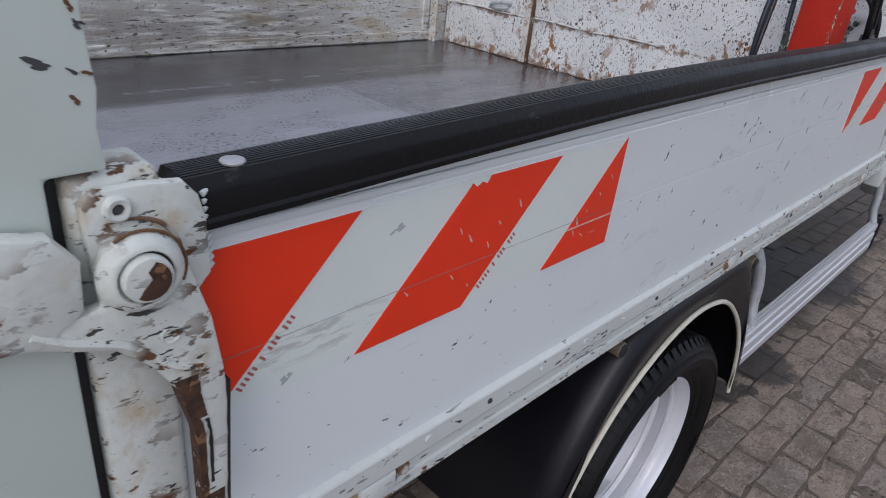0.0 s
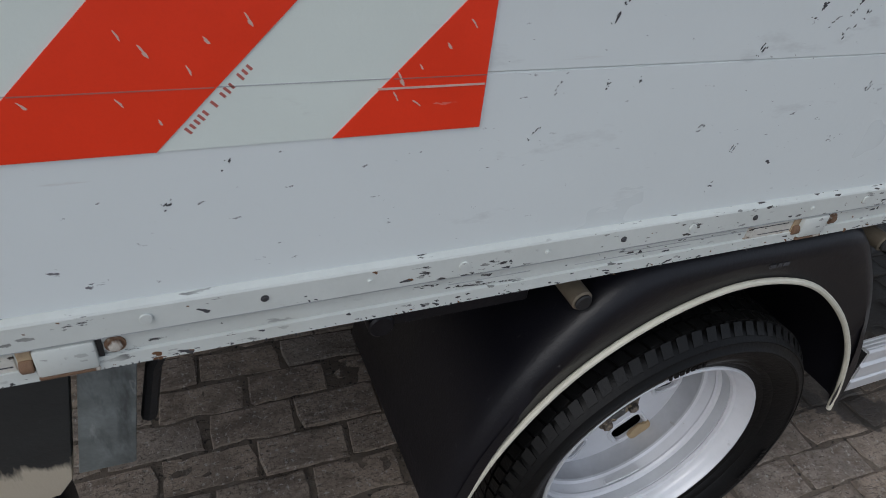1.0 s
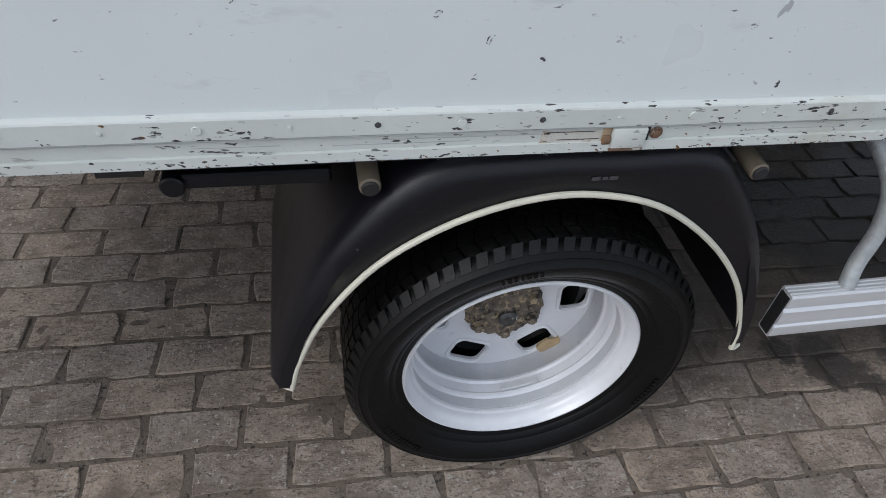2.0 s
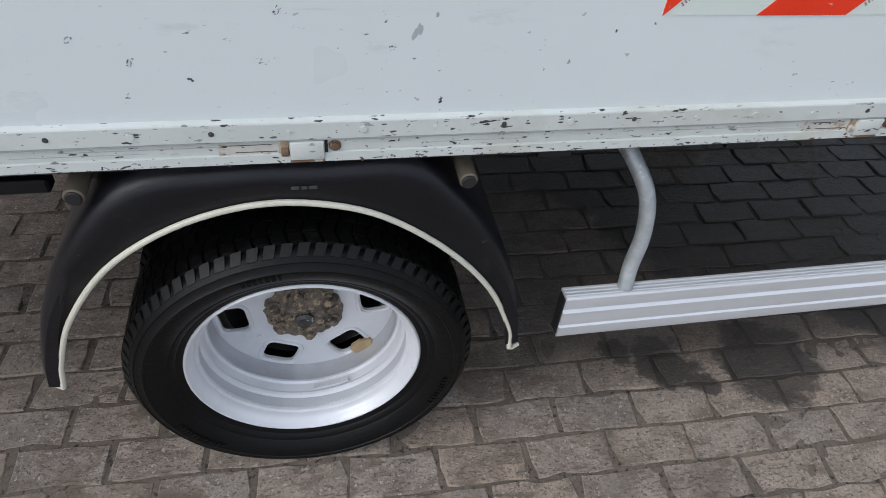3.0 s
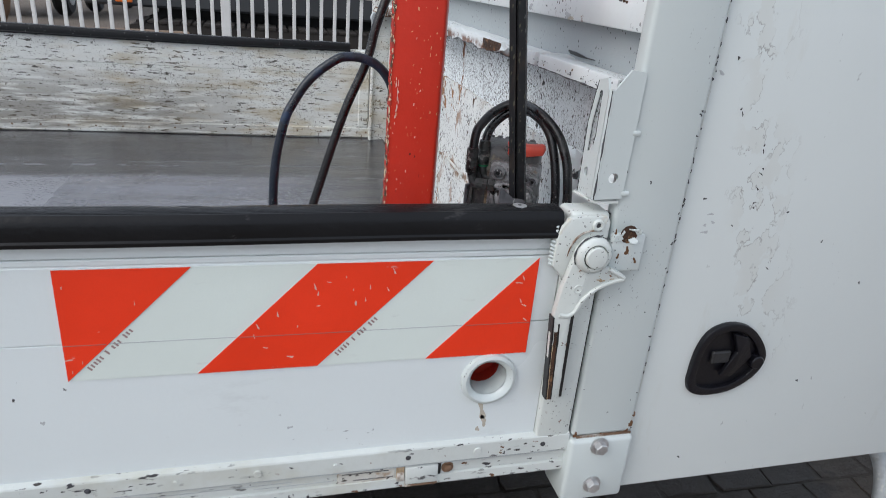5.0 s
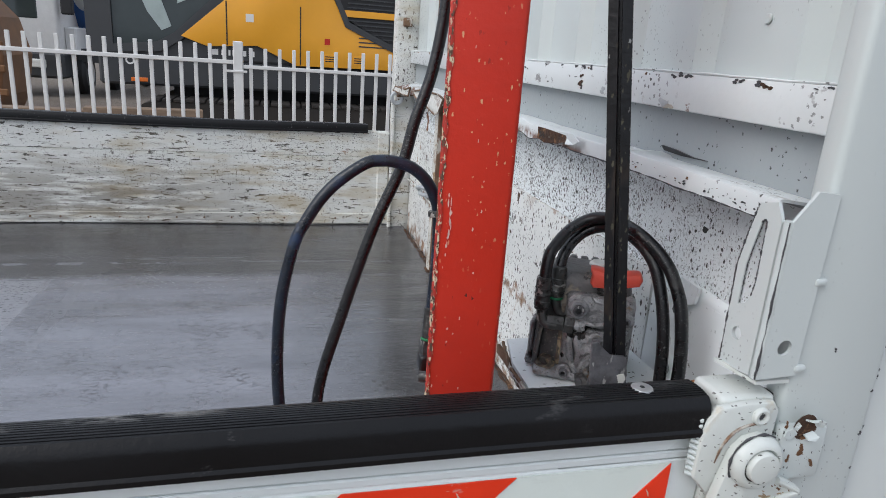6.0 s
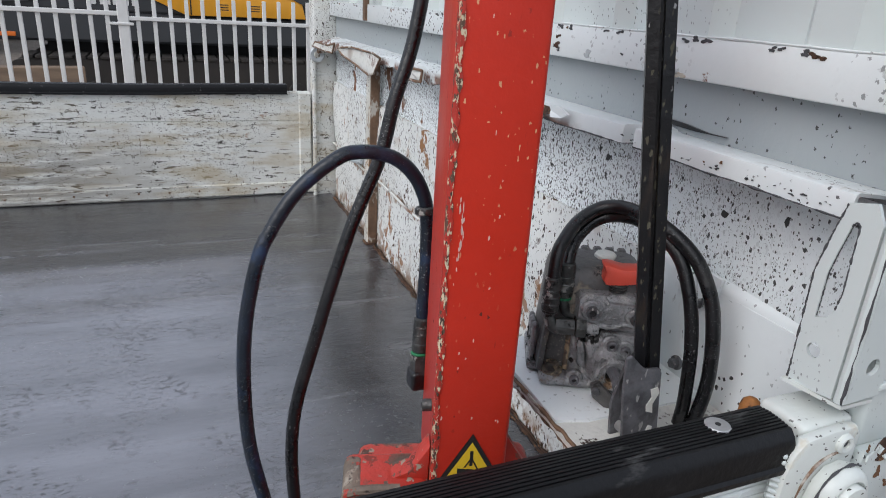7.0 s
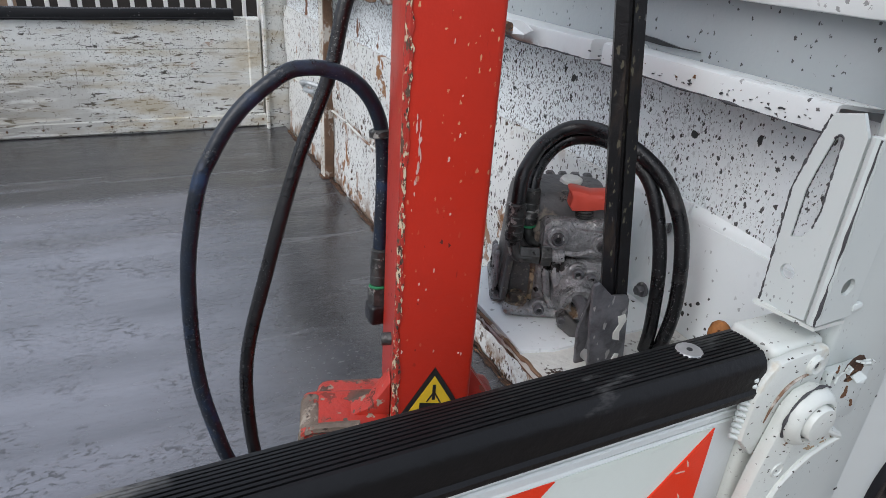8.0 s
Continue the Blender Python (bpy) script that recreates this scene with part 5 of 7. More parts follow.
HX = 0.722
head = part("headboard", grid_sheet(0.017, 2.005, 1.2855, 1.430, HX, 180, 14, 0.010, 5.0, 0.0022), paint_speckled, truck, "white headboard sheet speckled with black chips")
part("lower_sheet", grid_sheet(0.017, 0.30, 0.872, 1.285, HX - 0.006, 24, 14, 0.006, 5.0), paint_dented, head, "white headboard sheet, dented below")
part("lower_sheet", grid_sheet(0.303, 2.005, 0.872, 1.285, HX - 0.006, 150, 38, 0.012, 6.0, 0.0035), paint_flaked, head, "flaking rusty white headboard sheet")
part("bend", tube([(HX + 0.0075, 0.03 + 0.027 * i, 1.2860) for i in range(11)], 0.0125, 16), paint_dented, head, "soft bend between the sheets")
part("tab", plate([(0.232, 1.306), (0.195, 1.303), (0.200, 1.282), (0.223, 1.270)], "x", HX - 0.014, HX - 0.0095), paint_dented, head, "small bent white tab", smooth=False)
part("seam", tube([(HX - 0.010, 0.85 + 0.115 * i, 1.075 + 0.004 * math.sin(i * 1.7)) for i in range(11)], 0.0032, 8), paint_rusty, head)
stake = part("stake", box(0.690, 0.716, 1.462, 1.468, 0.884, 1.43, 0.002), rusty, head, "rusty upright angle bar")
part("stake_flange", box(0.688, 0.694, 1.468, 1.500, 0.884, 1.43, 0.002), paint_strip, stake)
part("stake_foot", box(0.682, 0.712, 1.456, 1.502, 0.8815, 0.888, 0.002), rust_deep, stake)
part("cleat", tube(smooth_path([(0.712, 1.60, 1.112), (0.690, 1.618, 1.118), (0.684, 1.655, 1.112), (0.688, 1.695, 1.104), (0.700, 1.70, 1.090), (0.690, 1.655, 1.090), (0.706, 1.61, 1.094)], 5), 0.007, 8), galv, head, "grey steel rope cleat")

rnd = random.Random(71)
for k in range(2):
    crumb = [(HX - 0.016 - 0.006 * k + 0.006 * noise.noise((i * 0.5, k, 1)), 0.40 + 0.0160 * i, 0.884 + 0.002 * noise.noise((i * 0.6, k, 5))) for i in range(98)]
    part("debris", tube(crumb, [0.0030 + 0.0046 * noise.noise((i * 0.45, k * 4, 9)) for i in range(98)], 6), rust_deep, head, "crumbled rust along the foot of the sheet", smooth=False)


def ledge():
    """A folded ledge along the headboard; torn and curled from the middle to the far end."""
    bm = bmesh.new()
    rows = []
    n = 360
    for i in range(n + 1):
        y = 0.045 + (1.985 - 0.045) * i / n
        torn = min(1.0, max(0.0, (y - 0.33) / 0.3))
        w = noise.noise((y * 7, 0.3, 5.1)) * torn
        w2 = noise.noise((y * 19, 2.3, 1.1)) * torn
        notch = max(0.0, 1 - abs(y - 0.320) / 0.011)
        ragged = 0.35 + 0.65 * min(1.0, max(0.0, (y - 0.75) / 0.3))
        ex = 0.656 + 0.006 * torn + (0.022 * w + 0.010 * w2) * ragged + 0.05 * notch
        dz = -0.006 * torn - 0.016 * torn * max(0.0, y - 0.9) + 0.012 * w2 * ragged + 0.0008 * noise.noise((y * 11, 1.0, 3.0))
        lip = 0.010 + 0.002 * torn + 0.012 * w * ragged + 0.0014 * noise.noise((y * 23, 4.0, 2.0))
        rows.append([bm.verts.new(p) for p in ((HX + 0.012, y, 1.4340), (ex + 0.0045, y, 1.4435 + dz), (ex + 0.001, y, 1.4420 + dz), (ex, y, 1.4380 + dz), (ex + 0.003 * w, y, 1.432 + dz - lip))])
    for a, b in zip(rows, rows[1:]):
        for j in range(4):
            bm.faces.new((a[j], a[j + 1], b[j + 1], b[j]))
    bmesh.ops.recalc_face_normals(bm, faces=list(bm.faces))
    foot = [[v.co.copy() for v in r] for r in rows]
    ob = part("ledge", bm, paint_ledge, head, "white folded steel ledge, torn and curled along its edge", angle=32)
    worn = [r[4].copy() for r in foot[:170]]
    part("worn_edge", tube(worn, [0.0003 + 0.0017 * max(0.0, noise.noise((p.y * 55, 3.0, 6.0)) + 0.30) for p in worn], 6), chip_dark, ob, "ragged edge chipped to dark steel")
    so = ob.modifiers.new("thickness", "SOLIDIFY")
    so.thickness, so.offset = 0.003, -1
    for outline in ([(1.224, 1.427), (1.30, 1.434), (1.50, 1.432), (1.67, 1.415), (1.60, 1.402), (1.45, 1.388), (1.33, 1.378), (1.27, 1.392)],
                    [(1.70, 1.425), (1.80, 1.420), (1.98, 1.415), (2.00, 1.395), (1.86, 1.392), (1.74, 1.398)],
                    [(0.94, 1.434), (1.05, 1.432), (1.08, 1.414), (1.00, 1.402), (0.95, 1.412)]):
        bm = plate(outline, "x", 0.646, 0.6495)
        wobble(bm, 0.012, 26)
        flap = part("torn_flap", bm, paint_rusty, ob, "curled flap of torn white sheet with rusty edges", smooth=False)
        rim = [(0.645, y, z) for y, z in outline]
        edge = tube([Vector(p) + 0.012 * noise.noise_vector(Vector(p) * 26) for p in rim + rim[:1]], 0.0028, 6)
        part("rusted_edge", edge, rusty, flap)
    torn = plate([(0.590, 1.4400), (0.545, 1.4375), (0.500, 1.4360), (0.455, 1.4385), (0.480, 1.4290), (0.520, 1.4230), (0.560, 1.4180), (0.588, 1.4200)], "x", 0.6490, 0.6515)
    part("torn_flap", wobble(torn, 0.006, 40), rust_deep, ob, "torn rust-brown flap of the ledge", smooth=False)
    curl = plate([(0.478, 1.4440), (0.452, 1.4460), (0.425, 1.4420), (0.440, 1.4330), (0.462, 1.4300), (0.472, 1.4360)], "x", 0.6440, 0.6465)
    part("curled_chip", wobble(curl, 0.006, 60), paint_ledge, ob, "curled white shred of paint", smooth=False)
    # Black plate painted as the gap's shade; no opening is cut.
    slit = plate([(0.240, 1.4440), (0.270, 1.4440), (0.305, 1.4475), (0.338, 1.4485), (0.330, 1.4430), (0.290, 1.4420)], "x", 0.7190, 0.7225)
    part("dark_slit", slit, sign_black, ob, "black plate painted as the shade behind the bent ledge", smooth=False)


ledge()
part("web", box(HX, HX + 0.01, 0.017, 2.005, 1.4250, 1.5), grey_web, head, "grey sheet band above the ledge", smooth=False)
flange = part("flange", box(HX - 0.022, HX + 0.008, 0.018, 2.004, 1.497, 1.5405, 0.003, 2), paint_ledge, head, "white folded flange with chipped edge")
# ribbed upper wall
pts = [(0.018, HX + 0.004)]
y = 0.10
while y < 1.85:
    pts += [(y, HX + 0.004), (y + 0.018, HX - 0.014), (y + 0.062, HX - 0.014), (y + 0.080, HX + 0.004)]
    y += 0.165
pts += [(2.004, HX + 0.004), (2.004, HX + 0.03), (0.018, HX + 0.03)]
bm = plate([(x, yy) for yy, x in pts], "z", 1.5408, 2.35)
part("ribbed_wall", bm, paint_clean, head, "white ribbed sheet wall with sparse chips", smooth=False)
for yy, z in ((0.19, 1.60), (0.52, 1.61), (0.36, 1.66)):
    part("rivet", drum((HX + 0.004, yy, z), (HX + 0.001, yy, z), 0.0055, 14, bev=0.5), paint_clean, head)
part("trim_strip", box(HX - 0.03, HX - 0.016, 1.545, 1.565, 1.50, 2.35, 0.002), rusty, head, "narrow rust-brown strip")

# near corner post with its plates
post = part("corner_post", box(0.6555, 0.7535, -0.010, 0.015, 0.930, 2.40, 0.006, 3), paint_clean, truck, "white steel corner post with chipped edges")
foot = part("post_foot", box(0.6515, 0.7555, -0.018, 0.050, 0.812, 0.928, 0.007, 3), paint_clean, post, "bolted white foot plate")
for z in (0.920, 0.848):
    part("bolt", hexbolt((0.699, -0.0175, z - 0.004), (0, -1, 0), 0.010, 0.012), bolt_steel, foot, "zinc-plated hexagon bolt")
part("rust_seam", box(0.662, 0.7525, -0.0112, -0.009, 0.9275, 0.9315), rusty, post, smooth=False)
bm = bmesh.new()
petal = random.Random(9)
for i in (0, 1, 3, 4, 6):
    a0, a1 = 2 * math.pi * i / 8, 2 * math.pi * (i + 1.1) / 8
    r1, dy = petal.uniform(0.0115, 0.0210), petal.uniform(0.001, 0.007)
    q = [(0.0095, a0, 0.0), (0.0095, a1, 0.0), (r1 * 0.9, a1 - 0.1, dy), (r1, (a0 + a1) / 2, dy * 1.2), (r1 * 0.85, a0 + 0.1, dy)]
    bm.faces.new([bm.verts.new((0.674 + r * math.cos(a) * 1.2, -0.0206 - d, 1.259 + r * math.sin(a) * 0.8)) for r, a, d in q])
rim = part("torn_rim", bm, paint_clean, post, "torn rim of a rusted-through hole", smooth=False)
so = rim.modifiers.new("thickness", "SOLIDIFY")
so.thickness = 0.0015
part("rust_hole", lathe([(0.0001, -0.0207), (0.0095, -0.0208), (0.0125, -0.0212)], (0.674, 0, 1.259), "y", 12), rust_deep, rim)
part("keeper", box(0.653, 0.700, -0.0205, -0.0095, 1.206, 1.258, 0.003, 2), paint_clean, post, "welded white keeper plate")


def perforated_bracket():
    """An angle bracket welded to the post: a slotted side face, a front face with a round hole and a folded foot."""
    side = [(-0.0045, 1.303), (0.033, 1.297), (0.034, 1.345), (0.035, 1.390), (0.029, 1.420), (0.023, 1.445), (0.003, 1.450), (-0.0045, 1.436)]
    cut = [(0.0165, 1.430), (0.0215, 1.408), (0.0245, 1.392), (0.0248, 1.356), (0.0165, 1.3595), (0.0115, 1.368), (0.0092, 1.382), (0.0100, 1.405), (0.0105, 1.432), (0.0135, 1.4335)]
    b = part("bracket", plate(side, "x", 0.6190, 0.6220, [cut, ring(0.0185, 1.331, 0.0058, 16)]), paint_clean, post, "white folded bracket with a long slot and round holes", smooth=False)
    front = [(0.6225, 1.303), (0.658, 1.305), (0.660, 1.46), (0.640, 1.462), (0.6225, 1.438)]
    part("front_face", plate(front, "y", -0.0135, -0.0105, [ring(0.641, 1.331, 0.0068, 18)]), paint_clean, b, smooth=False)
    part("fold", tube([(0.6215, -0.0095, 1.303), (0.6215, -0.0095, 1.438)], 0.0040, 10), paint_clean, b)
    part("bottom_flange", plate([(0.614, 0.034), (0.622, -0.012), (0.655, -0.012), (0.655, 0.034)], "z", 1.2975, 1.3005, [slot(0.638, 0.006, 0.024, 0.010)]), paint_chipped, b, smooth=False)
    for k, (line, x, amount) in enumerate(((side[1:6], 0.6190, 1.0), ([(-0.0128, 1.303), (-0.0128, 1.442)], 0.6192, 1.0), (cut[5:] + cut[:1], 0.6190, 0.75), (cut[:4], 0.6205, 0.5))):
        pts = [Vector((x, *p)).lerp(Vector((x, *q)), i / 30) for p, q in zip(line, line[1:]) for i in range(30)]
        pts = [p + Vector((0.0006 * noise.noise((i * 0.5, k, 2)), 0.0007 * noise.noise((i * 0.6, k, 4)), 0)) for i, p in enumerate(pts)]
        part("worn_edge", tube(pts, [0.0003 + 0.0011 * amount * max(0.0, noise.noise((i * 0.17, k * 3, 5)) + 0.40) for i in range(len(pts))], 6), chip_dark, b, "edge chipped to black steel")
    for z in (1.311, 1.388):
        part("weld_tab", box(0.655, 0.667, -0.0150, -0.0095, z - 0.0035, z + 0.0035, 0.0025, 2), paint_clean, b)


perforated_bracket()

# A black strip fills this gap to paint its shade.
part("dark_gap", box(0.6523, 0.6552, 0.001, 0.012, 0.93, 1.28), chassis, post, "black strip painted as the shade in the gap by the board", smooth=False)

# locker wall beside the post with its recessed latch
locker = part("locker_wall", box(0.757, 1.545, 0.0, 0.03, 0.812, 2.40, 0.004, 2), paint_blistered, truck, "white locker side wall with bubbled paint")
part("locker_back", box(0.757, 1.55, 0.031, 2.07, 0.83, 0.86), chassis, locker, smooth=False)
part("locker_roof", box(0.757, 1.55, 0.031, 2.07, 2.37, 2.40), paint_clean, locker, smooth=False)
part("locker_front", box(1.52, 1.55, 0.031, 2.07, 0.861, 2.369), paint_clean, locker, smooth=False)
part("far_wall", box(0.757, 1.545, 2.071, 2.10, 0.812, 2.40), paint_clean, locker, smooth=False)
part("edge_strip", box(0.7545, 0.7585, -0.0035, 0.001, 0.815, 2.40, 0.0012), paint_chipped, locker, "chipped joint strip")


def paddle_latch():
    o = smooth_path([(0.833, 0, 1.010), (0.836, 0, 1.062), (0.852, 0, 1.096), (0.884, 0, 1.108), (0.920, 0, 1.100), (0.950, 0, 1.072), (0.963, 0, 1.042), (0.950, 0, 1.012), (0.914, 0, 0.989), (0.870, 0, 0.984), (0.842, 0, 0.992), (0.833, 0, 1.010)], 5)[:-1]
    loop = [(p.x, p.z) for p in o]
    cx, cz = 0.893, 1.046
    inner = [(cx + (x - cx) * 0.80, cz + (z - cz) * 0.80) for x, z in loop]
    lat = part("paddle_latch", plate(loop, "y", -0.009, 0.001, [inner], bev=0.002), plastic_black, locker, "black plastic recessed paddle latch")
    part("dish", plate(inner, "y", -0.0015, 0.0005), plastic_black, lat, smooth=False)
    part("paddle", plate([(0.884, 1.020), (0.905, 1.018), (0.932, 1.050), (0.918, 1.085), (0.892, 1.092), (0.905, 1.060)], "y", -0.012, -0.004, bev=0.002), plastic_black, lat)
    part("lock_barrel", drum((0.945, -0.002, 1.040), (0.945, -0.015, 1.040), 0.011, 18), plastic_black, lat)
    part("catch_block", box(0.866, 0.898, -0.008, -0.001, 1.040, 1.060, 0.002), chassis, lat)


paddle_latch()

# rear corner post and lamp carrier
# Shade of the recess by the post, painted as a black strip.
part("rear_gap", box(-1.6335, -1.6262, 0.002, 0.02, 0.87, 1.283), chassis, truck, "black strip painted as the shade beside the rear post", smooth=False)
rpost = part("rear_post", plate([(-1.95, 0.86), (-1.634, 0.86), (-1.634, 1.2860), (-1.602, 1.2865), (-1.6045, 1.31), (-1.602, 1.33), (-1.6050, 1.37), (-1.6015, 1.42), (-1.6035, 1.47), (-1.602, 1.55), (-1.602, 2.05), (-1.95, 2.05)], "y", -0.010, 0.05, bev=0.003), paint_green, truck, "tall greenish white rear post with a battered edge")
bm = plate([(-1.70, 1.205), (-1.652, 1.200), (-1.630, 1.215), (-1.628, 1.245), (-1.64, 1.262), (-1.665, 1.268), (-1.70, 1.262)], "y", -0.030, -0.013, bev=0.004)
part("keeper", bm, paint_battered, rpost, "rust-edged white keeper for the latch")
part("rear_deck_beam", box(-1.95, -1.60, 0.06, 2.0, 0.78, 0.8395), chassis, truck, smooth=False)

lamp = part("lamp_carrier", plate([(-1.85, 0.850), (-1.85, 0.590), (-1.60, 0.602), (-1.440, 0.628), (-1.424, 0.650), (-1.389, 0.850)], "y", 0.055, 0.085, bev=0.003), cream_spray, truck, "black panel spattered with cream spray")
# Unseen panel, added to darken the ground under the rear.
part("far_lamp_carrier", box(-1.85, -1.412, 1.985, 2.015, 0.45, 0.850, 0.004), cream_spray, truck, "unseen black panel that keeps light out at the far rear")
part("carrier_bracket", plate([(-1.384, 0.8385), (-1.415, 0.664), (-1.357, 0.662), (-1.330, 0.8385)], "y", 0.050, 0.115, bev=0.002), zinc_dirty, lamp, "weathered galvanised steel bracket")
part("stay_rod", tube([(-1.285, 0.09, 0.838), (-1.322, 0.09, 0.77), (-1.338, 0.09, 0.690)], 0.009, 8), chassis, lamp)
part("carrier_shell", box(-1.80, -1.450, 0.060, 0.16, 0.45, 0.588, 0.012, 2), plastic_black, lamp)
part("rear_lamp", box(-1.70, -1.490, 0.044, 0.0595, 0.47, 0.575, 0.006, 2), red_lamp, lamp, "red rear lamp lens")


# side guard: ribbed aluminium profile on bent tubes
def side_guard():
    prof = [(0.052, 0.332), (0.050, 0.338), (0.050, 0.362), (0.054, 0.366), (0.054, 0.372), (0.050, 0.376), (0.050, 0.408), (0.056, 0.414), (0.056, 0.420), (0.051, 0.424), (0.051, 0.449), (0.053, 0.4525)]
    for i in range(3):
        y = 0.056 + 0.009 * i
        prof += [(y, 0.454), (y + 0.0015, 0.4515), (y + 0.004, 0.4515), (y + 0.0055, 0.454)]
    prof += [(0.084, 0.454), (0.086, 0.450), (0.086, 0.334), (0.082, 0.330)]
    g = part("side_guard", plate(prof, "x", 0.018, 1.492), alu, truck, "ribbed aluminium side guard rail", smooth=False)
    # The rail is solid; a black plate paints its hollow's shade.
    part("end_plug", plate([(0.055, 0.338), (0.081, 0.338), (0.081, 0.446), (0.055, 0.446)], "x", 0.0150, 0.0185), chassis, g, "black plate painted as the shade in the rail's open end", smooth=False)
    part("end_cap", box(1.486, 1.535, 0.044, 0.096, 0.324, 0.486, 0.012, 3), plastic_black, g, "black plastic end cap")
    part("screw", hexbolt((1.506, 0.044, 0.375), (0, -1, 0), 0.006, 0.006), bolt_steel, g)
    for x in (0.150, 1.475):
        pts = [(x - 0.06, 0.30, 0.83), (x - 0.055, 0.24, 0.775), (x - 0.02, 0.165, 0.725), (x + 0.012, 0.122, 0.66), (x + 0.018, 0.098, 0.58), (x + 0.010, 0.088, 0.50), (x + 0.004, 0.072, 0.450)]
        part("stay_tube", tube(smooth_path(pts, 6), 0.0165, 14), galv, g, "bent galvanised tube")
    return g


side_guard()
# white guard ahead of the rail
bm = plate([(1.55, 0.80), (1.56, 0.70), (1.585, 0.60), (1.64, 0.53), (1.72, 0.50), (2.2, 0.50), (2.2, 0.80)], "y", 0.03, 0.20, bev=0.012)
part("front_guard", bm, paint_clean, truck, "white rounded lower cab panel")
part("cab", box(1.60, 3.2, 0.02, 2.08, 0.805, 2.3, 0.06, 3), paint_clean, truck, "white cab body")
part("tank", drum((1.62, 0.45, 0.60), (2.3, 0.45, 0.60), 0.16, 24), chassis, truck)

# ---- chips, scuffs and peeled paint ----
def jagged(seed, long=1.0):
    """A thin ragged flake about one unit across, facing the side of the truck."""
    rnd = random.Random(seed)
    n = 15
    ph, q = rnd.uniform(0, 6), rnd.uniform(0.10, 0.22)
    pts = []
    for i in range(n):
        a = 2 * math.pi * i / n
        r = 0.40 + q * math.sin(2 * a + ph) + 0.10 * math.sin(3 * a + 2 * ph) + rnd.uniform(-0.09, 0.09)
        pts.append((math.cos(a) * r * long, math.sin(a) * r))
    bm = bmesh.new()
    lo = [bm.verts.new((x, 0.0, z)) for x, z in pts]
    hi = [bm.verts.new((x * 0.93, -1.0, z * 0.93)) for x, z in pts]
    bm.faces.new(hi)
    for i in range(n):
        bm.faces.new((lo[i], lo[(i + 1) % n], hi[(i + 1) % n], hi[i]))
    bmesh.ops.recalc_face_normals(bm, faces=list(bm.faces))
    return bm


def flake_meshes(name, material, long, count=5):
    out = []
    for i in range(count):
        me = bpy.data.meshes.new(name)
        bm = jagged(i + len(name), long)
        bm.to_mesh(me)
        bm.free()
        me.materials.append(material)
        out.append(me)
    return out


def flake(name, meshes, rnd, parent, x, y, z, size, thick=0.0004, lean=None):
    ob = new(name, rnd.choice(meshes))
    ob.parent = holder(parent)
    a = rnd.uniform(0, math.pi) if lean is None else lean + rnd.uniform(-0.35, 0.35)
    ob.matrix_basis = Matrix.Translation((x, y, z)) @ Matrix.Rotation(a, 4, "Y") @ Matrix.Diagonal((size, thick, size, 1))
    return ob


grey_flakes = flake_meshes("dent", dent_grey, 0.8)
dark_flakes = flake_meshes("chip", chip_dark, 1.0)
long_flakes = flake_meshes("scuff", chip_dark, 2.6)
rust_flakes = flake_meshes("rust_chip", chip_rust, 1.4)
pale_flakes = flake_meshes("scratch", scratch_pale, 3.0)
rnd = random.Random(21)
for x, z, d in ((-0.887, 1.179, 14), (-0.702, 1.132, 12), (-0.636, 1.177, 15), (-0.608, 1.167, 9), (-0.954, 1.062, 8), (-0.743, 1.054, 9), (-0.678, 1.028, 11), (-0.845, 1.11, 7),
                (-0.937, 1.108, 6), (-0.881, 1.109, 6), (-1.233, 1.061, 7), (-0.503, 1.086, 9), (-0.695, 0.974, 8), (-1.283, 1.028, 8), (-0.584, 1.178, 11), (-0.569, 1.168, 8),
                (-0.585, 1.155, 7), (-0.372, 1.219, 8), (-0.222, 1.195, 7), (-0.169, 1.145, 8), (-0.37, 1.087, 8), (-0.30, 1.032, 7), (-0.16, 1.038, 9), (-0.105, 1.122, 7)):
    for j in range(6):
        a, u = -0.9 + rnd.uniform(-0.3, 0.3), d * 0.0011 * rnd.uniform(-1, 1)
        flake("scuff", grey_flakes if x > -0.5 else long_flakes if j % 2 else dark_flakes, rnd, board, x + u * math.cos(a) + 0.003 * rnd.uniform(-1, 1), 0.0, z - u * math.sin(a) + 0.003 * rnd.uniform(-1, 1), d * 0.0006 * rnd.uniform(0.15, 0.45), lean=-0.9)
for x, z, d in ((-0.503, 1.152, 6), (-0.111, 1.081, 6), (-0.616, 0.999, 7), (-0.034, 1.023, 7), (0.248, 0.986, 7), (-0.182, 1.057, 5), (-0.481, 1.083, 6)):
    flake("chip", grey_flakes if x > -0.5 else dark_flakes, rnd, board, x, 0.0, z, d * 0.001)
# rust on the front latch
smear_flakes = flake_meshes("smear", dent_grey, 2.2)
tan_flakes = flake_meshes("rust_stain", rust_tan, 1.8)
front_latch = next(c for c in board.children if c.name.startswith("latch") and c.bound_box[0][0] > 0)
for meshes, x, z, d in ((tan_flakes, 0.640, 1.200, 0.010), (rust_flakes, 0.652, 1.206, 0.008), (tan_flakes, 0.660, 1.198, 0.009), (rust_flakes, 0.668, 1.203, 0.006), (rust_flakes, 0.612, 1.212, 0.006), (rust_flakes, 0.606, 1.105, 0.008)):
    for j in range(5):
        flake("rust_patch", meshes, rnd, front_latch, x + d * rnd.uniform(-0.6, 0.6), -0.028, z + d * rnd.uniform(-0.4, 0.4), d * rnd.uniform(0.12, 0.40), 0.0004, 0.25)
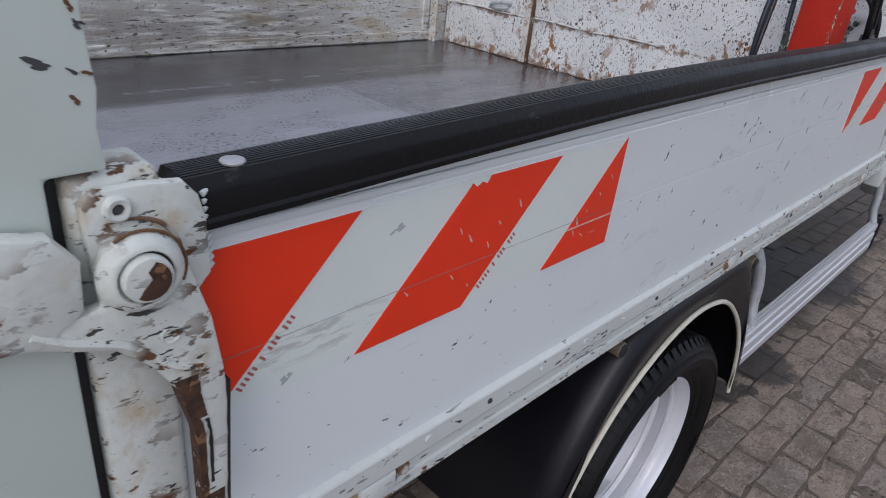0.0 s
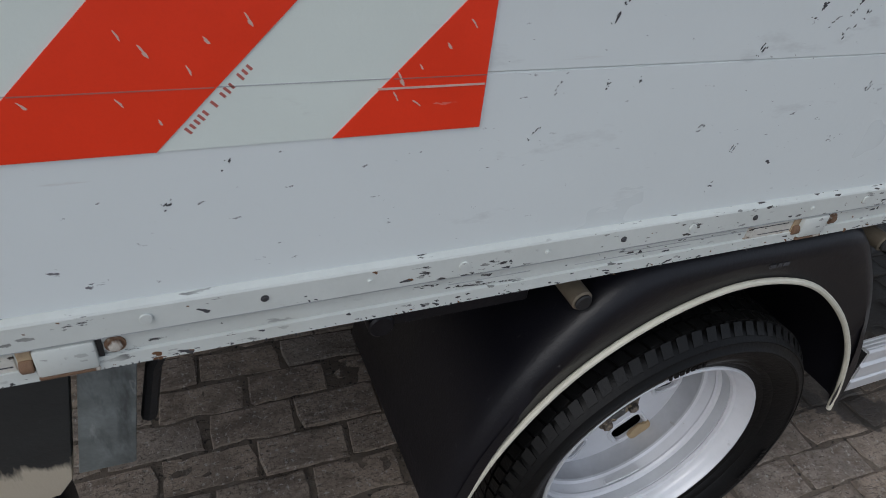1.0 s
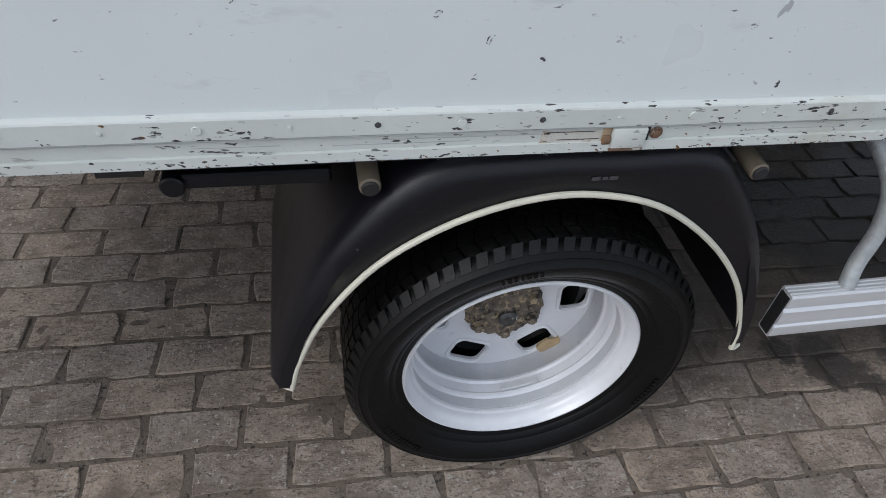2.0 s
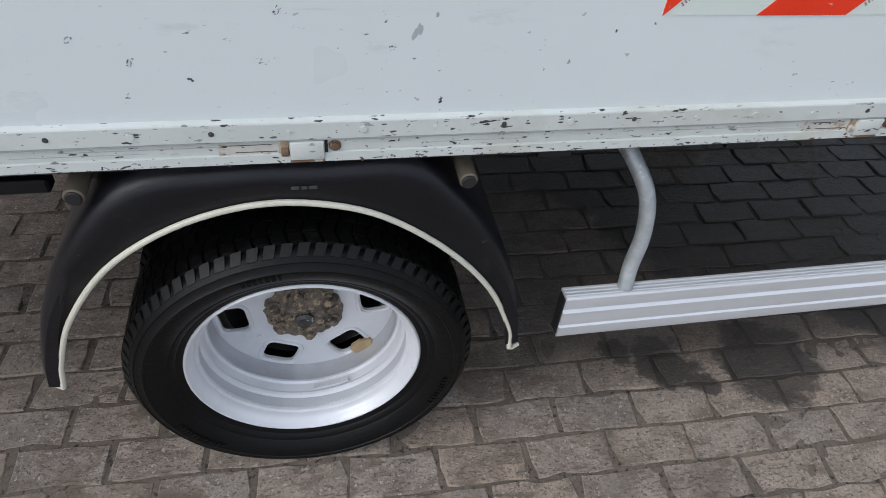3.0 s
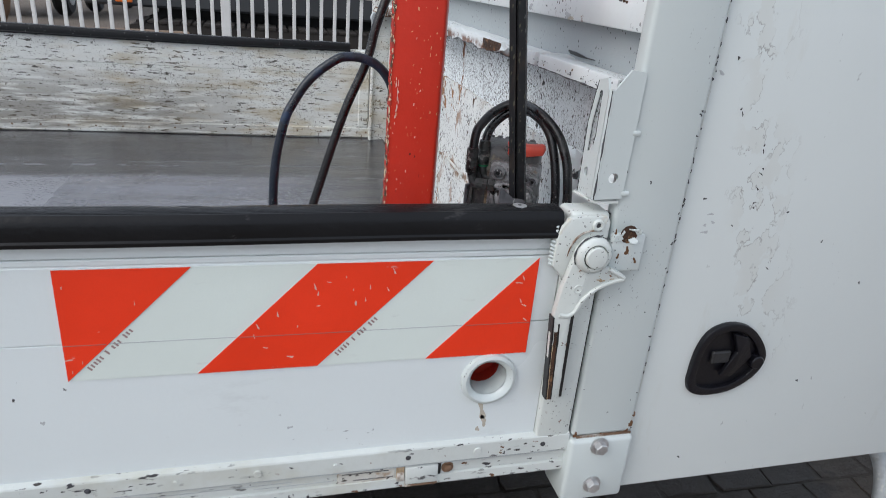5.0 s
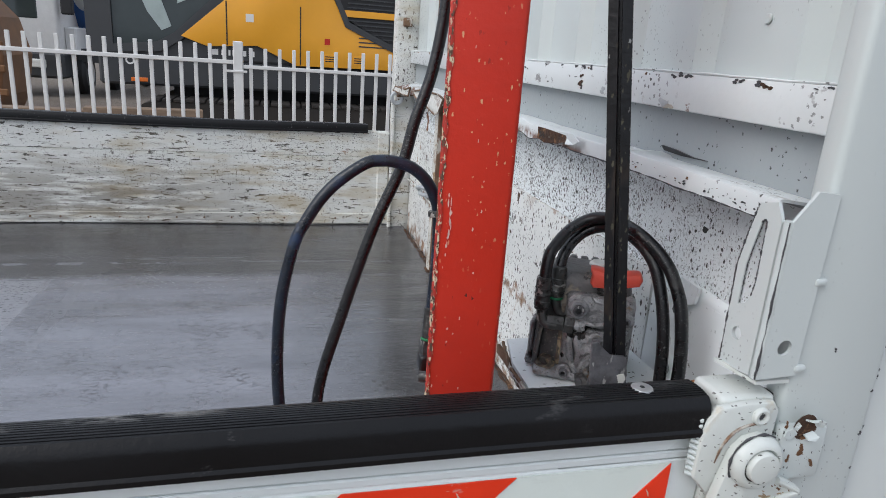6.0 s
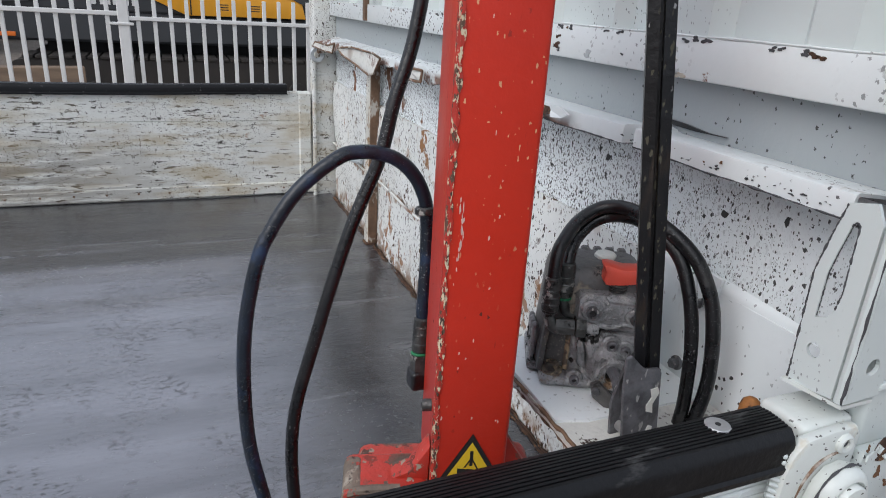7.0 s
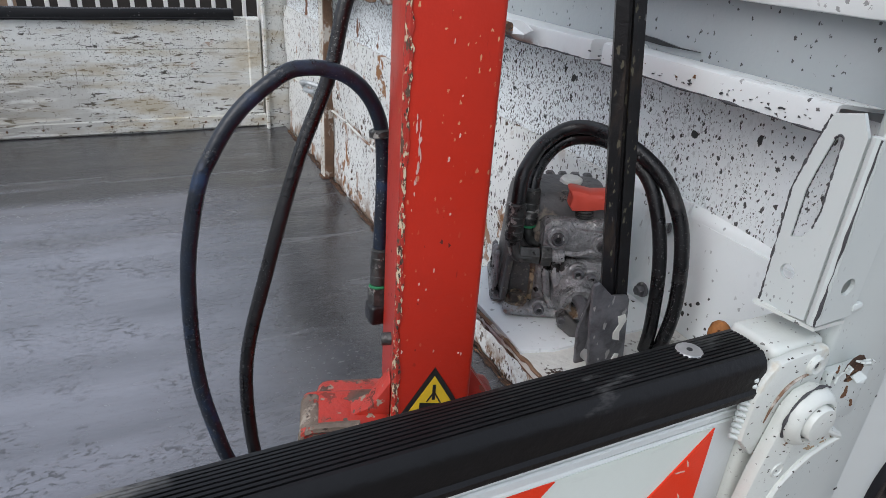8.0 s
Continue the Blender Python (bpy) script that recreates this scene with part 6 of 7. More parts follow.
for i in range(22):
    z = 1.29 + 0.28 * rnd.random()
    flake("rust_chip" if i % 3 == 0 else "chip", rust_flakes if i % 3 == 0 else long_flakes, rnd, rpost, -1.605 - 0.010 * rnd.random() ** 2, -0.0101, z, rnd.uniform(0.002, 0.006), 0.0005, lean=0.5)
for x, z, d in ((-1.655, 1.372, 6), (-1.628, 1.345, 8), (-1.668, 1.31, 5), (-1.64, 1.42, 6), (-1.685, 1.35, 7), (-1.662, 1.05, 5), (-1.70, 1.12, 6), (-1.655, 1.00, 5), (-1.72, 0.98, 6)):
    flake("scuff", long_flakes if d > 5 else smear_flakes, rnd, rpost, x, -0.0101, z, d * 0.0007, 0.0004, lean=0.5)
# long soft scuffs on the planks
for x, z, d in ((-0.225, 1.175, 0.013), (-0.385, 1.205, 0.010), (-0.33, 1.06, 0.012), (-0.10, 1.155, 0.012), (-0.42, 1.115, 0.011), (-0.28, 1.125, 0.010)):
    flake("scuff", smear_flakes, rnd, board, x, 0.0, z, d, 0.0003, -1.3)
for x, z, d in ((-1.372, 1.190, 0.006), (-1.379, 1.188, 0.005), (-1.488, 1.083, 0.006), (-1.483, 1.086, 0.004)):
    flake("smear", smear_flakes, rnd, board, x, -0.0011, z, d, 0.0002, -0.5)
# scratches across the rear film
film = next(c for c in board.children if c.name.startswith("warning_film") and c.bound_box[0][0] < -1)
for x, z, d in ((-1.094, 1.111, 4), (-1.075, 1.104, 4), (-1.073, 1.135, 3), (-1.03, 1.17, 4), (-1.28, 1.154, 5), (-1.295, 1.166, 4), (-1.252, 1.14, 4), (-1.276, 1.101, 3), (-1.301, 1.118, 4),
                (-1.36, 1.119, 4), (-1.238, 1.161, 4), (-1.208, 1.175, 5), (-1.09, 1.125, 6), (-1.05, 1.152, 4)):
    flake("scratch", pale_flakes, rnd, film, x, -0.0019, z, d * 0.0007, lean=0.9)
part("long_scratch", box(-1.110, -1.013, -0.0026, -0.0019, 1.1172, 1.1190), scratch_pale, film, smooth=False)
# the film is puckered over the plank joint
part("torn_corner", plate([(-1.292, 1.2175), (-1.262, 1.2175), (-1.267, 1.2095), (-1.274, 1.2125), (-1.281, 1.2085)], "y", -0.0025, -0.0019), film_white, board, "torn corner of the film", smooth=False)
# chips and rust along the foot bar and round the hinges
for i in range(230):
    x = rnd.uniform(-1.55, 0.62)
    z = rnd.choice((rnd.uniform(0.886, 0.900), rnd.uniform(0.868, 0.881), rnd.uniform(0.868, 0.874), rnd.uniform(0.868, 0.876), rnd.uniform(0.909, 0.934)))
    y = -0.0078 if z > 0.905 else -0.0012 if z > 0.884 else -0.0040
    near_hinge = min(abs(x - q) for q in (-1.382, -0.482, 0.428)) < 0.12
    rust = rnd.random() < (0.55 if near_hinge else 0.12)
    flake("rust_chip" if rust else "chip", rust_flakes if rust else (long_flakes if rnd.random() < 0.6 else dark_flakes), rnd, board, x, y, z, (0.0011 + 0.0045 * rnd.random() ** 3) * (1.3 if near_hinge else 1.0), 0.0006, lean=0.0)
for i in range(170):
    x = rnd.uniform(-1.55, 0.62)
    flake("rust_chip" if i % 7 == 0 else "chip", rust_flakes if i % 7 == 0 else long_flakes if i % 2 else dark_flakes, rnd, board, x, -0.0040, rnd.uniform(0.8665, 0.8715), 0.0010 + 0.0022 * rnd.random() ** 2, 0.0007, lean=0.1)
# locker wall: a band of blistered paint and single dark flecks
for x, z, d in ((1.101, 1.164, 5), (1.046, 0.991, 6), (1.005, 1.234, 4), (0.79, 1.30, 5), (0.86, 0.86, 5), (1.12, 1.35, 4), (0.93, 1.28, 4)):
    flake("chip", dark_flakes, rnd, locker, x, 0.0, z, d * 0.001)
for x, z, d in ((0.861, 1.374, 5), (0.862, 1.366, 4), (0.869, 1.342, 5), (0.868, 1.335, 4), (0.869, 1.314, 4), (0.870, 1.294, 5), (0.871, 1.287, 3), (0.811, 1.420, 5), (0.815, 1.414, 4), (0.789, 1.482, 4), (0.761, 1.465, 3), (0.923, 1.194, 4), (0.844, 1.261, 3)):
    flake("chip", dark_flakes if d > 4 else long_flakes, rnd, locker, x, 0.0, z, d * 0.0007, lean=0.9)
for x, z, d in ((0.805, 1.278, 8), (0.803, 1.252, 9), (0.812, 1.266, 6), (0.800, 1.262, 6), (0.770, 1.463, 8), (0.755, 1.462, 6)):
    flake("scuff", smear_flakes, rnd, locker, x, 0.0, z, d * 0.0006, 0.0006, lean=0.05)
for i in range(26):
    z = rnd.uniform(0.83, 1.55)
    flake("chip", long_flakes, rnd, locker, 0.7565, -0.0035, z, rnd.uniform(0.0015, 0.003), 0.0004, lean=1.57)
for i in range(16):
    flake("chip", dark_flakes, rnd, post, rnd.choice((0.660, 0.748, rnd.uniform(0.66, 0.75))), -0.010, rnd.uniform(0.94, 1.5), rnd.uniform(0.002, 0.005), 0.0004)
for x, z, d in ((0.676, 1.235, 9), (0.690, 1.222, 6), (0.664, 1.228, 5), (0.655, 1.262, 5)):
    flake("rust_chip", rust_flakes, rnd, post, x, -0.0206, z, d * 0.001, 0.0004, lean=1.4)
# rust at the post's foot, a tan stain under the drain ring and ticks on the front film
for x, z, d in ((0.750, 0.945, 9), (0.744, 0.932, 7), (0.660, 0.934, 8), (0.752, 0.962, 6), (0.700, 0.931, 5)):
    flake("rust_chip", rust_flakes, rnd, post, x, -0.010, z, d * 0.001, 0.0005)
stain_flakes = flake_meshes("stain", stain_tan, 0.45)
for x, z, d in ((0.512, 0.985, 30), (0.516, 0.968, 22), (0.508, 0.955, 14)):
    flake("stain", stain_flakes, rnd, board, x, 0.0, z, d * 0.001, 0.0003, lean=0.0)
for i in range(26):
    stripe, z = rnd.choice((0, 1, 1, 1, 2, 2)), rnd.uniform(1.09, 1.21)
    rise = z - 1.079
    x = rnd.uniform(0.004, max(0.005, rise - 0.004)) if stripe == 0 else 0.141 + rise + rnd.uniform(0.01, 0.13) if stripe == 1 else 0.423 + rise + rnd.uniform(0.005, max(0.006, 0.141 - rise) * 0.95)
    if x < 0.56:
        flake("scratch", pale_flakes, rnd, board, x, -0.0019, z, rnd.uniform(0.0012, 0.0032), 0.0003, lean=rnd.choice((0.1, 1.3)))
# chips and lifted paint along the flange's upper edge
def lip_flake(y, z, size, material, x=HX - 0.0222):
    bm = jagged(int(y * 977), 2.2)
    bm.transform(Matrix.Translation((x, y, z)) @ Matrix.Rotation(radians(-90), 4, "Z") @ Matrix.Diagonal((size, 0.0006, size, 1)))
    part("chip", bm, material, head, smooth=False)


for i in range(34):
    lip_flake(0.05 + 1.9 * rnd.random(), 1.538 - 0.003 * rnd.random(), rnd.uniform(0.002, 0.006), rnd.choice((chip_dark, chip_dark, chip_rust)))
for i in range(16):
    lip_flake(0.05 + 1.9 * rnd.random(), rnd.uniform(1.503, 1.53), rnd.uniform(0.002, 0.005), chip_dark)
for y, z, d, m in ((0.562, 1.512, 0.0100, rust_deep), (0.560, 1.524, 0.006, rust_deep), (0.484, 1.506, 0.010, dent_grey), (0.318, 1.503, 0.012, dent_grey), (0.306, 1.500, 0.009, stain_tan), (0.146, 1.5345, 0.006, rust_deep), (0.138, 1.533, 0.005, rust_deep),
                   (0.555, 1.5375, 0.007, chip_dark), (0.530, 1.5370, 0.006, chip_dark), (0.274, 1.5375, 0.007, chip_dark), (0.290, 1.5380, 0.006, chip_dark), (0.190, 1.5360, 0.005, chip_dark), (0.42, 1.5375, 0.006, chip_dark)):
    lip_flake(y, z, d, m)
bead = [(HX - 0.021, 0.03 + 1.95 * i / 300, 1.5412 + 0.0008 * noise.noise((i * 0.11, 7.0, 1.0))) for i in range(301)]
part("paint_bead", tube(bead, [0.0008 + 0.0014 * max(0.0, noise.noise((i * 0.17, 2.0, 9.0)) + 0.25) for i in range(301)], 6), paint_ledge, head, "ridge of lifted white paint")
for i in range(80):
    y = 0.06 + 0.27 * rnd.random() if i % 2 else 0.40 + 0.7 * rnd.random()
    lip_flake(y, 1.4275 + 0.008 * rnd.random() ** 2 - (0.006 if y > 0.36 else 0.0), 0.0006 + 0.0024 * rnd.random() ** 2, rnd.choice((chip_dark, chip_dark, chip_dark, chip_rust)), 0.6555 + (0.006 if y > 0.36 else 0.0))
for y, z, d in ((0.46, 1.431, 0.011), (0.475, 1.427, 0.009), (0.52, 1.432, 0.007), (0.57, 1.430, 0.008)):
    lip_flake(y, z, d, dent_grey, 0.6600)


# ---- crane on the bed ----
crane = thing("loader_crane", (0.435, 0.24, 0.88), "small red loader crane post with chipped paint on the truck bed", "crane")
TURNED = Matrix.Translation((0.392, 0.200, 0)) @ Matrix.Rotation(radians(-16), 4, "Z")


def turned(bm):
    """Sets a part of the post, built square from its front corner, to the post's turn."""
    bm.transform(TURNED)
    return bm


mast = part("mast", turned(box(0.0, 0.073, 0.0, 0.115, 1.090, 2.30, 0.005, 3)), crane_red, crane, "red square steel mast with paint chips")
bm = bmesh.new()
rows = []
for i in range(240):
    z = 1.10 + 1.19 * i / 239
    w = 0.0028 * noise.noise((z * 55, 1.2, 0.4)) + 0.002 * noise.noise((z * 140, 1.2, 0.4))
    rows.append([bm.verts.new(p) for p in ((-0.0009, 0.0055 + w, z), (-0.0008, 0.0028, z), (0.0022, -0.0008, z), (0.0045 + w, -0.0009, z))])
for r0, r1 in zip(rows, rows[1:]):
    for j in range(3):
        bm.faces.new((r0[j], r1[j], r1[j + 1], r0[j + 1]))
part("worn_edge", turned(bm), crane_edge, mast, "edge worn to rust and yellow primer")
base = part("base", turned(box(-0.072, 0.125, 0.012, 0.125, 0.8825, 1.080, 0.014, 3)), crane_worn, crane, "battered red base block with bare rusted corners")
part("base_arm", turned(box(-0.084, 0.0, -0.012, 0.050, 1.060, 1.122, 0.009, 3)), crane_worn, base)
part("base_edge", turned(tube(smooth_path([(-0.0815, -0.0095, 1.064), (-0.0815, -0.0095, 1.112), (-0.076, -0.0095, 1.1205), (-0.062, -0.0095, 1.1225), (-0.030, -0.009, 1.1225)], 4), 0.0048, 8)), crane_bare, base, "bare rusted corner")
part("bare_corner", turned(box(-0.0850, -0.062, -0.0130, 0.046, 1.064, 1.1230, 0.009, 3)), crane_bare, base, "corner worn to bare weathered steel")
rnd = random.Random(33)
for i in range(16):
    u, z, ln = 0.0105 + 0.0045 * rnd.random(), 1.335 + 0.075 * rnd.random(), rnd.uniform(0.003, 0.012)
    w = rnd.uniform(0.0004, 0.0012)
    part("scratch", turned(plate([(u - w * 0.3, z - ln / 2), (u + w, z - ln * 0.2), (u + w * 0.6, z + ln * 0.3), (u, z + ln / 2), (u - w, z + ln * 0.1)], "y", -0.0005, 0.0004)), scratch_pale, mast, "pale scratch through the red paint", smooth=False)
for i in range(26):
    u, z, ln, w = 0.004 + 0.065 * rnd.random(), 1.18 + 0.75 * rnd.random(), rnd.uniform(0.0015, 0.005), rnd.uniform(0.0003, 0.0009)
    part("scratch", turned(plate([(u - w, z - ln / 2), (u + w * 0.4, z - ln * 0.4), (u + w, z + ln * 0.2), (u, z + ln / 2), (u - w * 0.8, z + ln * 0.2)], "y", -0.0005, 0.0004)), scratch_pale, mast, smooth=False)
part("gusset", turned(plate([(0.073, 1.165), (0.122, 1.085), (0.073, 1.085)], "y", 0.020, 0.032)), crane_worn, base, smooth=False)
part("gusset", turned(plate([(-0.001, 1.160), (-0.001, 1.118), (-0.046, 1.118), (-0.020, 1.130)], "y", 0.006, 0.030, bev=0.003)), crane_worn, base)
pin = part("pin", turned(lathe([(0.0030, -0.006), (0.0032, -0.0095), (0.0055, -0.0095), (0.0062, -0.0085), (0.0062, 0.001)], (0, 0.030, 1.190), "x", 16)), fitting, mast, "small bright steel pin end")
part("pin_hole", turned(drum((-0.0082, 0.030, 1.190), (-0.0070, 0.030, 1.190), 0.0031, 12)), exc_black, pin)
# warning sticker
SX = 0.038
tri = part("warning_sign", turned(plate([(SX - 0.037, 1.1130), (SX + 0.037, 1.1130), (SX, 1.1775)], "y", -0.0013, -0.0001)), sign_black, mast, "yellow triangular warning sticker with black border", smooth=False)
part("sign_field", turned(plate([(SX - 0.029, 1.1180), (SX + 0.029, 1.1180), (SX, 1.1685)], "y", -0.0019, -0.0012)), sign_yellow, tri, smooth=False)
for s in ([(-0.0015, 1.1420), (0.0015, 1.1420), (0.0015, 1.1590), (-0.0015, 1.1590)], [(-0.013, 1.1290), (0.009, 1.1260), (0.009, 1.1370), (-0.013, 1.1390)],
          [(-0.007, 1.1400), (-0.0055, 1.1400), (0.0005, 1.1500), (-0.0005, 1.1510)], [(0.006, 1.1380), (0.0075, 1.1380), (0.0010, 1.1510), (0.0000, 1.1500)]):
    part("sign_print", turned(plate([(SX + u, v) for u, v in s], "y", -0.0024, -0.0018)), sign_black, tri, smooth=False)

# hoses of the crane
h1 = [(0.4235, 0.3240, 1.222), (0.4255, 0.3285, 1.258), (0.428, 0.332, 1.30), (0.427, 0.335, 1.352), (0.421, 0.336, 1.376), (0.409, 0.337, 1.396), (0.392, 0.338, 1.410), (0.372, 0.339, 1.4165), (0.354, 0.340, 1.4175), (0.336, 0.340, 1.4135),
      (0.306, 0.340, 1.3925), (0.285, 0.340, 1.370), (0.268, 0.340, 1.343), (0.255, 0.339, 1.316), (0.240, 0.338, 1.250), (0.2345, 0.335, 1.180), (0.236, 0.332, 1.110), (0.245, 0.328, 1.052), (0.258, 0.322, 1.000), (0.285, 0.31, 0.952), (0.318, 0.30, 0.925)]
part("hose", tube(smooth_path(h1, 8), 0.0073, 14), hose_blue, crane, "looped blue-black hydraulic hose")
h2 = [(0.432, 0.372, 1.75), (0.428, 0.368, 1.607), (0.416, 0.366, 1.523), (0.397, 0.364, 1.462), (0.383, 0.362, 1.406), (0.350, 0.358, 1.328), (0.314, 0.354, 1.216), (0.286, 0.350, 1.112), (0.284, 0.345, 1.01), (0.295, 0.33, 0.955), (0.318, 0.31, 0.925)]
part("hose", tube(smooth_path(h2, 8), 0.0072, 14), hose_black, crane, "hanging black hydraulic hose")
fitm = part("hose_fitting", drum((0.4215, 0.321, 1.196), (0.4235, 0.324, 1.236), 0.0092, 16), fitting, crane, "crimped steel hose fitting")
for q in (0.25, 0.5, 0.75):
    part("crimp", drum((0.4215 + 0.002 * q, 0.321 + 0.003 * q, 1.195 + 0.040 * q), (0.4216 + 0.002 * q, 0.3212 + 0.003 * q, 1.1975 + 0.040 * q), 0.0097, 16), fitting, fitm)
part("seal", drum((0.4213, 0.3205, 1.1925), (0.4215, 0.321, 1.1955), 0.0102, 16), green_oring, fitm)
part("nut", tube([(0.4205, 0.319, 1.174), (0.4213, 0.3205, 1.193)], 0.0106, 6), fitting, fitm)
part("elbow", box(0.409, 0.432, 0.307, 0.330, 1.152, 1.176, 0.005, 3), hose_black, fitm, "glossy black elbow")
part("hose_clip", drum((0.4245, 0.334, 1.351), (0.4240, 0.335, 1.359), 0.0105, 16), fitting, crane, "grey hose clip")

# ---- hydraulic pump on its bracket plate ----
PZ = 1.165
bracket = part("pump_bracket", plate([(0.527, 0.200), (0.531, 0.300), (0.548, 0.372), (HX - 0.010, 0.372), (HX - 0.010, 0.190), (0.56, 0.190)], "z", PZ - 0.006, PZ), paint_dented, truck, "white plate on the headboard with rusted layered edges", smooth=False)
part("front_strip", plate([(0.523, 0.120), (0.526, 0.198), (HX - 0.010, 0.188), (HX - 0.010, 0.120)], "z", PZ - 0.012, PZ - 0.003), paint_rusty, bracket, "rust-flaked front strip", smooth=False)
part("skirt", plate([(0.120, PZ - 0.020), (0.372, PZ - 0.020), (0.372, PZ - 0.007), (0.120, PZ - 0.007)], "x", 0.534, 0.538), rusty, bracket, smooth=False)
for k in range(3):
    n = 40
    pth = [(0.526 + 0.002 * k + 0.016 * max(0.0, (i / n - 0.72) / 0.28) + 0.003 * noise.noise((i * 0.35, k, 0)), 0.125 + 0.245 * i / n, PZ - 0.004 - 0.006 * k + 0.002 * noise.noise((i * 0.4, k, 3))) for i in range(n + 1)]
    part("rusted_edge", tube(pth, [0.0022 + 0.0016 * noise.noise((i * 0.6, k * 3, 7)) for i in range(n + 1)], 6), rusty if k != 1 else paint_rusty, bracket, "layer of rust along the edge")

pump = thing("hydraulic_pump", (0.60, 0.27, PZ), "oily grey hydraulic hand pump with red knob on a bracket", "pump")
FACING = Matrix.Translation((0.588, 0.249, 0)) @ Matrix.Rotation(radians(-27), 4, "Z")


def faced(bm):
    """Turns a piece of the pump, built square on its front face, to the way the pump looks."""
    bm.transform(FACING)
    return bm


# tank with a stepped lid, fins along the back edge and a broad foot flange
bm = bmesh.new()
bbox(bm, -0.052, 0.066, 0.012, 0.100, PZ + 0.0005, PZ + 0.134, 0.018, 4)
for v in bm.verts:
    if v.co.z > PZ + 0.06:
        v.co.x += (0.009 - v.co.x) * 0.10
        v.co.y += (0.053 - v.co.y) * 0.08
tank = part("tank", faced(bm), tank_black, pump, "dull black oil tank")
for i in range(6):
    part("fin", faced(box(-0.034 + 0.0140 * i, -0.024 + 0.0140 * i, 0.083, 0.094, PZ + 0.130, PZ + 0.1352, 0.002)), tank_black, tank)
part("tank_flange", faced(box(-0.060, 0.070, 0.020, 0.104, PZ + 0.0007, PZ + 0.012, 0.005, 2)), casting, tank)
for i in range(4):
    part("tank_rib", faced(box(-0.0580, -0.0515, 0.026 + 0.017 * i, 0.033 + 0.017 * i, PZ + 0.008, PZ + 0.060 - 0.004 * i, 0.002)), casting, tank)
part("side_web", faced(plate([(-0.050, PZ + 0.012), (-0.044, PZ + 0.012), (-0.037, PZ + 0.112), (-0.042, PZ + 0.112)], "y", 0.004, 0.020, bev=0.0015)), tank_black, tank)
part("filler_plug", faced(drum((0.018, 0.060, PZ + 0.132), (0.018, 0.060, PZ + 0.1395), 0.0125, 8, bev=0.35)), knob_white, tank, "white plastic filler plug")
# lower foot with its bolt
foot = part("foot", faced(box(-0.047, 0.026, -0.010, 0.030, PZ + 0.0009, PZ + 0.013, 0.006, 3)), casting, pump, "cast foot flange")
part("foot_bolt", faced(hexbolt((-0.033, 0.006, PZ + 0.013), (0, 0, 1), 0.0085, 0.011)), hub_rust, foot)
part("rust_streak", faced(box(-0.021, -0.013, 0.008, 0.0125, PZ + 0.013, PZ + 0.095, 0.002)), hub_rust, tank)
# valve block: a body with a raised cover and round bosses
body = part("valve_block", faced(box(-0.016, 0.066, 0.000, 0.040, PZ + 0.010, PZ + 0.112, 0.007, 3)), casting, pump, "grey cast valve block")
part("cover", faced(plate([(-0.014, PZ + 0.082), (-0.014, PZ + 0.108), (-0.008, PZ + 0.114), (0.012, PZ + 0.114), (0.018, PZ + 0.106), (0.05, PZ + 0.104), (0.062, PZ + 0.098), (0.062, PZ + 0.080), (0.014, PZ + 0.078), (0.006, PZ + 0.074), (-0.008, PZ + 0.075)], "y", -0.005, 0.004, bev=0.0025)), casting, body)
part("cover", faced(plate([(0.004, PZ + 0.040), (0.006, PZ + 0.068), (0.014, PZ + 0.074), (0.054, PZ + 0.071), (0.060, PZ + 0.060), (0.058, PZ + 0.040)], "y", -0.009, 0.002, bev=0.003)), casting, body)
part("cast_rib", faced(tube(smooth_path([(0.010, -0.006, PZ + 0.080), (0.022, -0.008, PZ + 0.0795), (0.036, -0.008, PZ + 0.084), (0.050, -0.008, PZ + 0.080), (0.058, -0.007, PZ + 0.074)], 5), 0.0030, 8)), casting, body)
part("cast_rib", faced(tube(smooth_path([(-0.010, -0.002, PZ + 0.070), (-0.006, -0.004, PZ + 0.050), (-0.002, -0.005, PZ + 0.030), (0.006, -0.004, PZ + 0.014)], 5), 0.0045, 8)), casting, body)
part("cast_rib", faced(tube(smooth_path([(0.000, -0.003, PZ + 0.072), (0.003, -0.007, PZ + 0.056), (0.008, -0.010, PZ + 0.040), (0.010, -0.010, PZ + 0.022)], 5), 0.0055, 8)), casting, body)
cyl = part("cylinder", faced(lathe([(0.0085, -0.016), (0.0085, -0.030), (0.0105, -0.0325), (0.0165, -0.0325), (0.0195, -0.030), (0.0215, -0.022), (0.0250, -0.018), (0.0265, -0.008), (0.0265, 0.004)], (0.028, 0, PZ + 0.034), "y", 30)), casting, body, "round cast cylinder end with an open bore")
part("bore", faced(drum((0.028, -0.018, PZ + 0.034), (0.028, -0.010, PZ + 0.034), 0.0088, 18)), exc_black, cyl)
for x, z, r, y in ((0.0, 0.097, 0.0068, -0.005), (0.025, 0.061, 0.0062, -0.009), (0.040, 0.056, 0.0058, -0.009), (-0.009, 0.013, 0.0056, -0.004), (0.046, 0.092, 0.0058, -0.005), (0.056, 0.090, 0.0054, -0.005)):
    b = part("boss", faced(drum((x, y + 0.004, PZ + z), (x, y - 0.005, PZ + z), r * 1.75, 20)), casting, body)
    part("socket_screw", faced(lathe([(r, 0.0), (r, -0.005), (r * 0.85, -0.0062), (r * 0.55, -0.0062), (r * 0.50, -0.0025), (0.0001, -0.0025)], (x, y - 0.0045, PZ + z), "y", 18)), lever_grey, b)
    part("socket", faced(drum((x, y - 0.0078, PZ + z), (x, y - 0.0066, PZ + z), r * 0.48, 6)), exc_black, b)
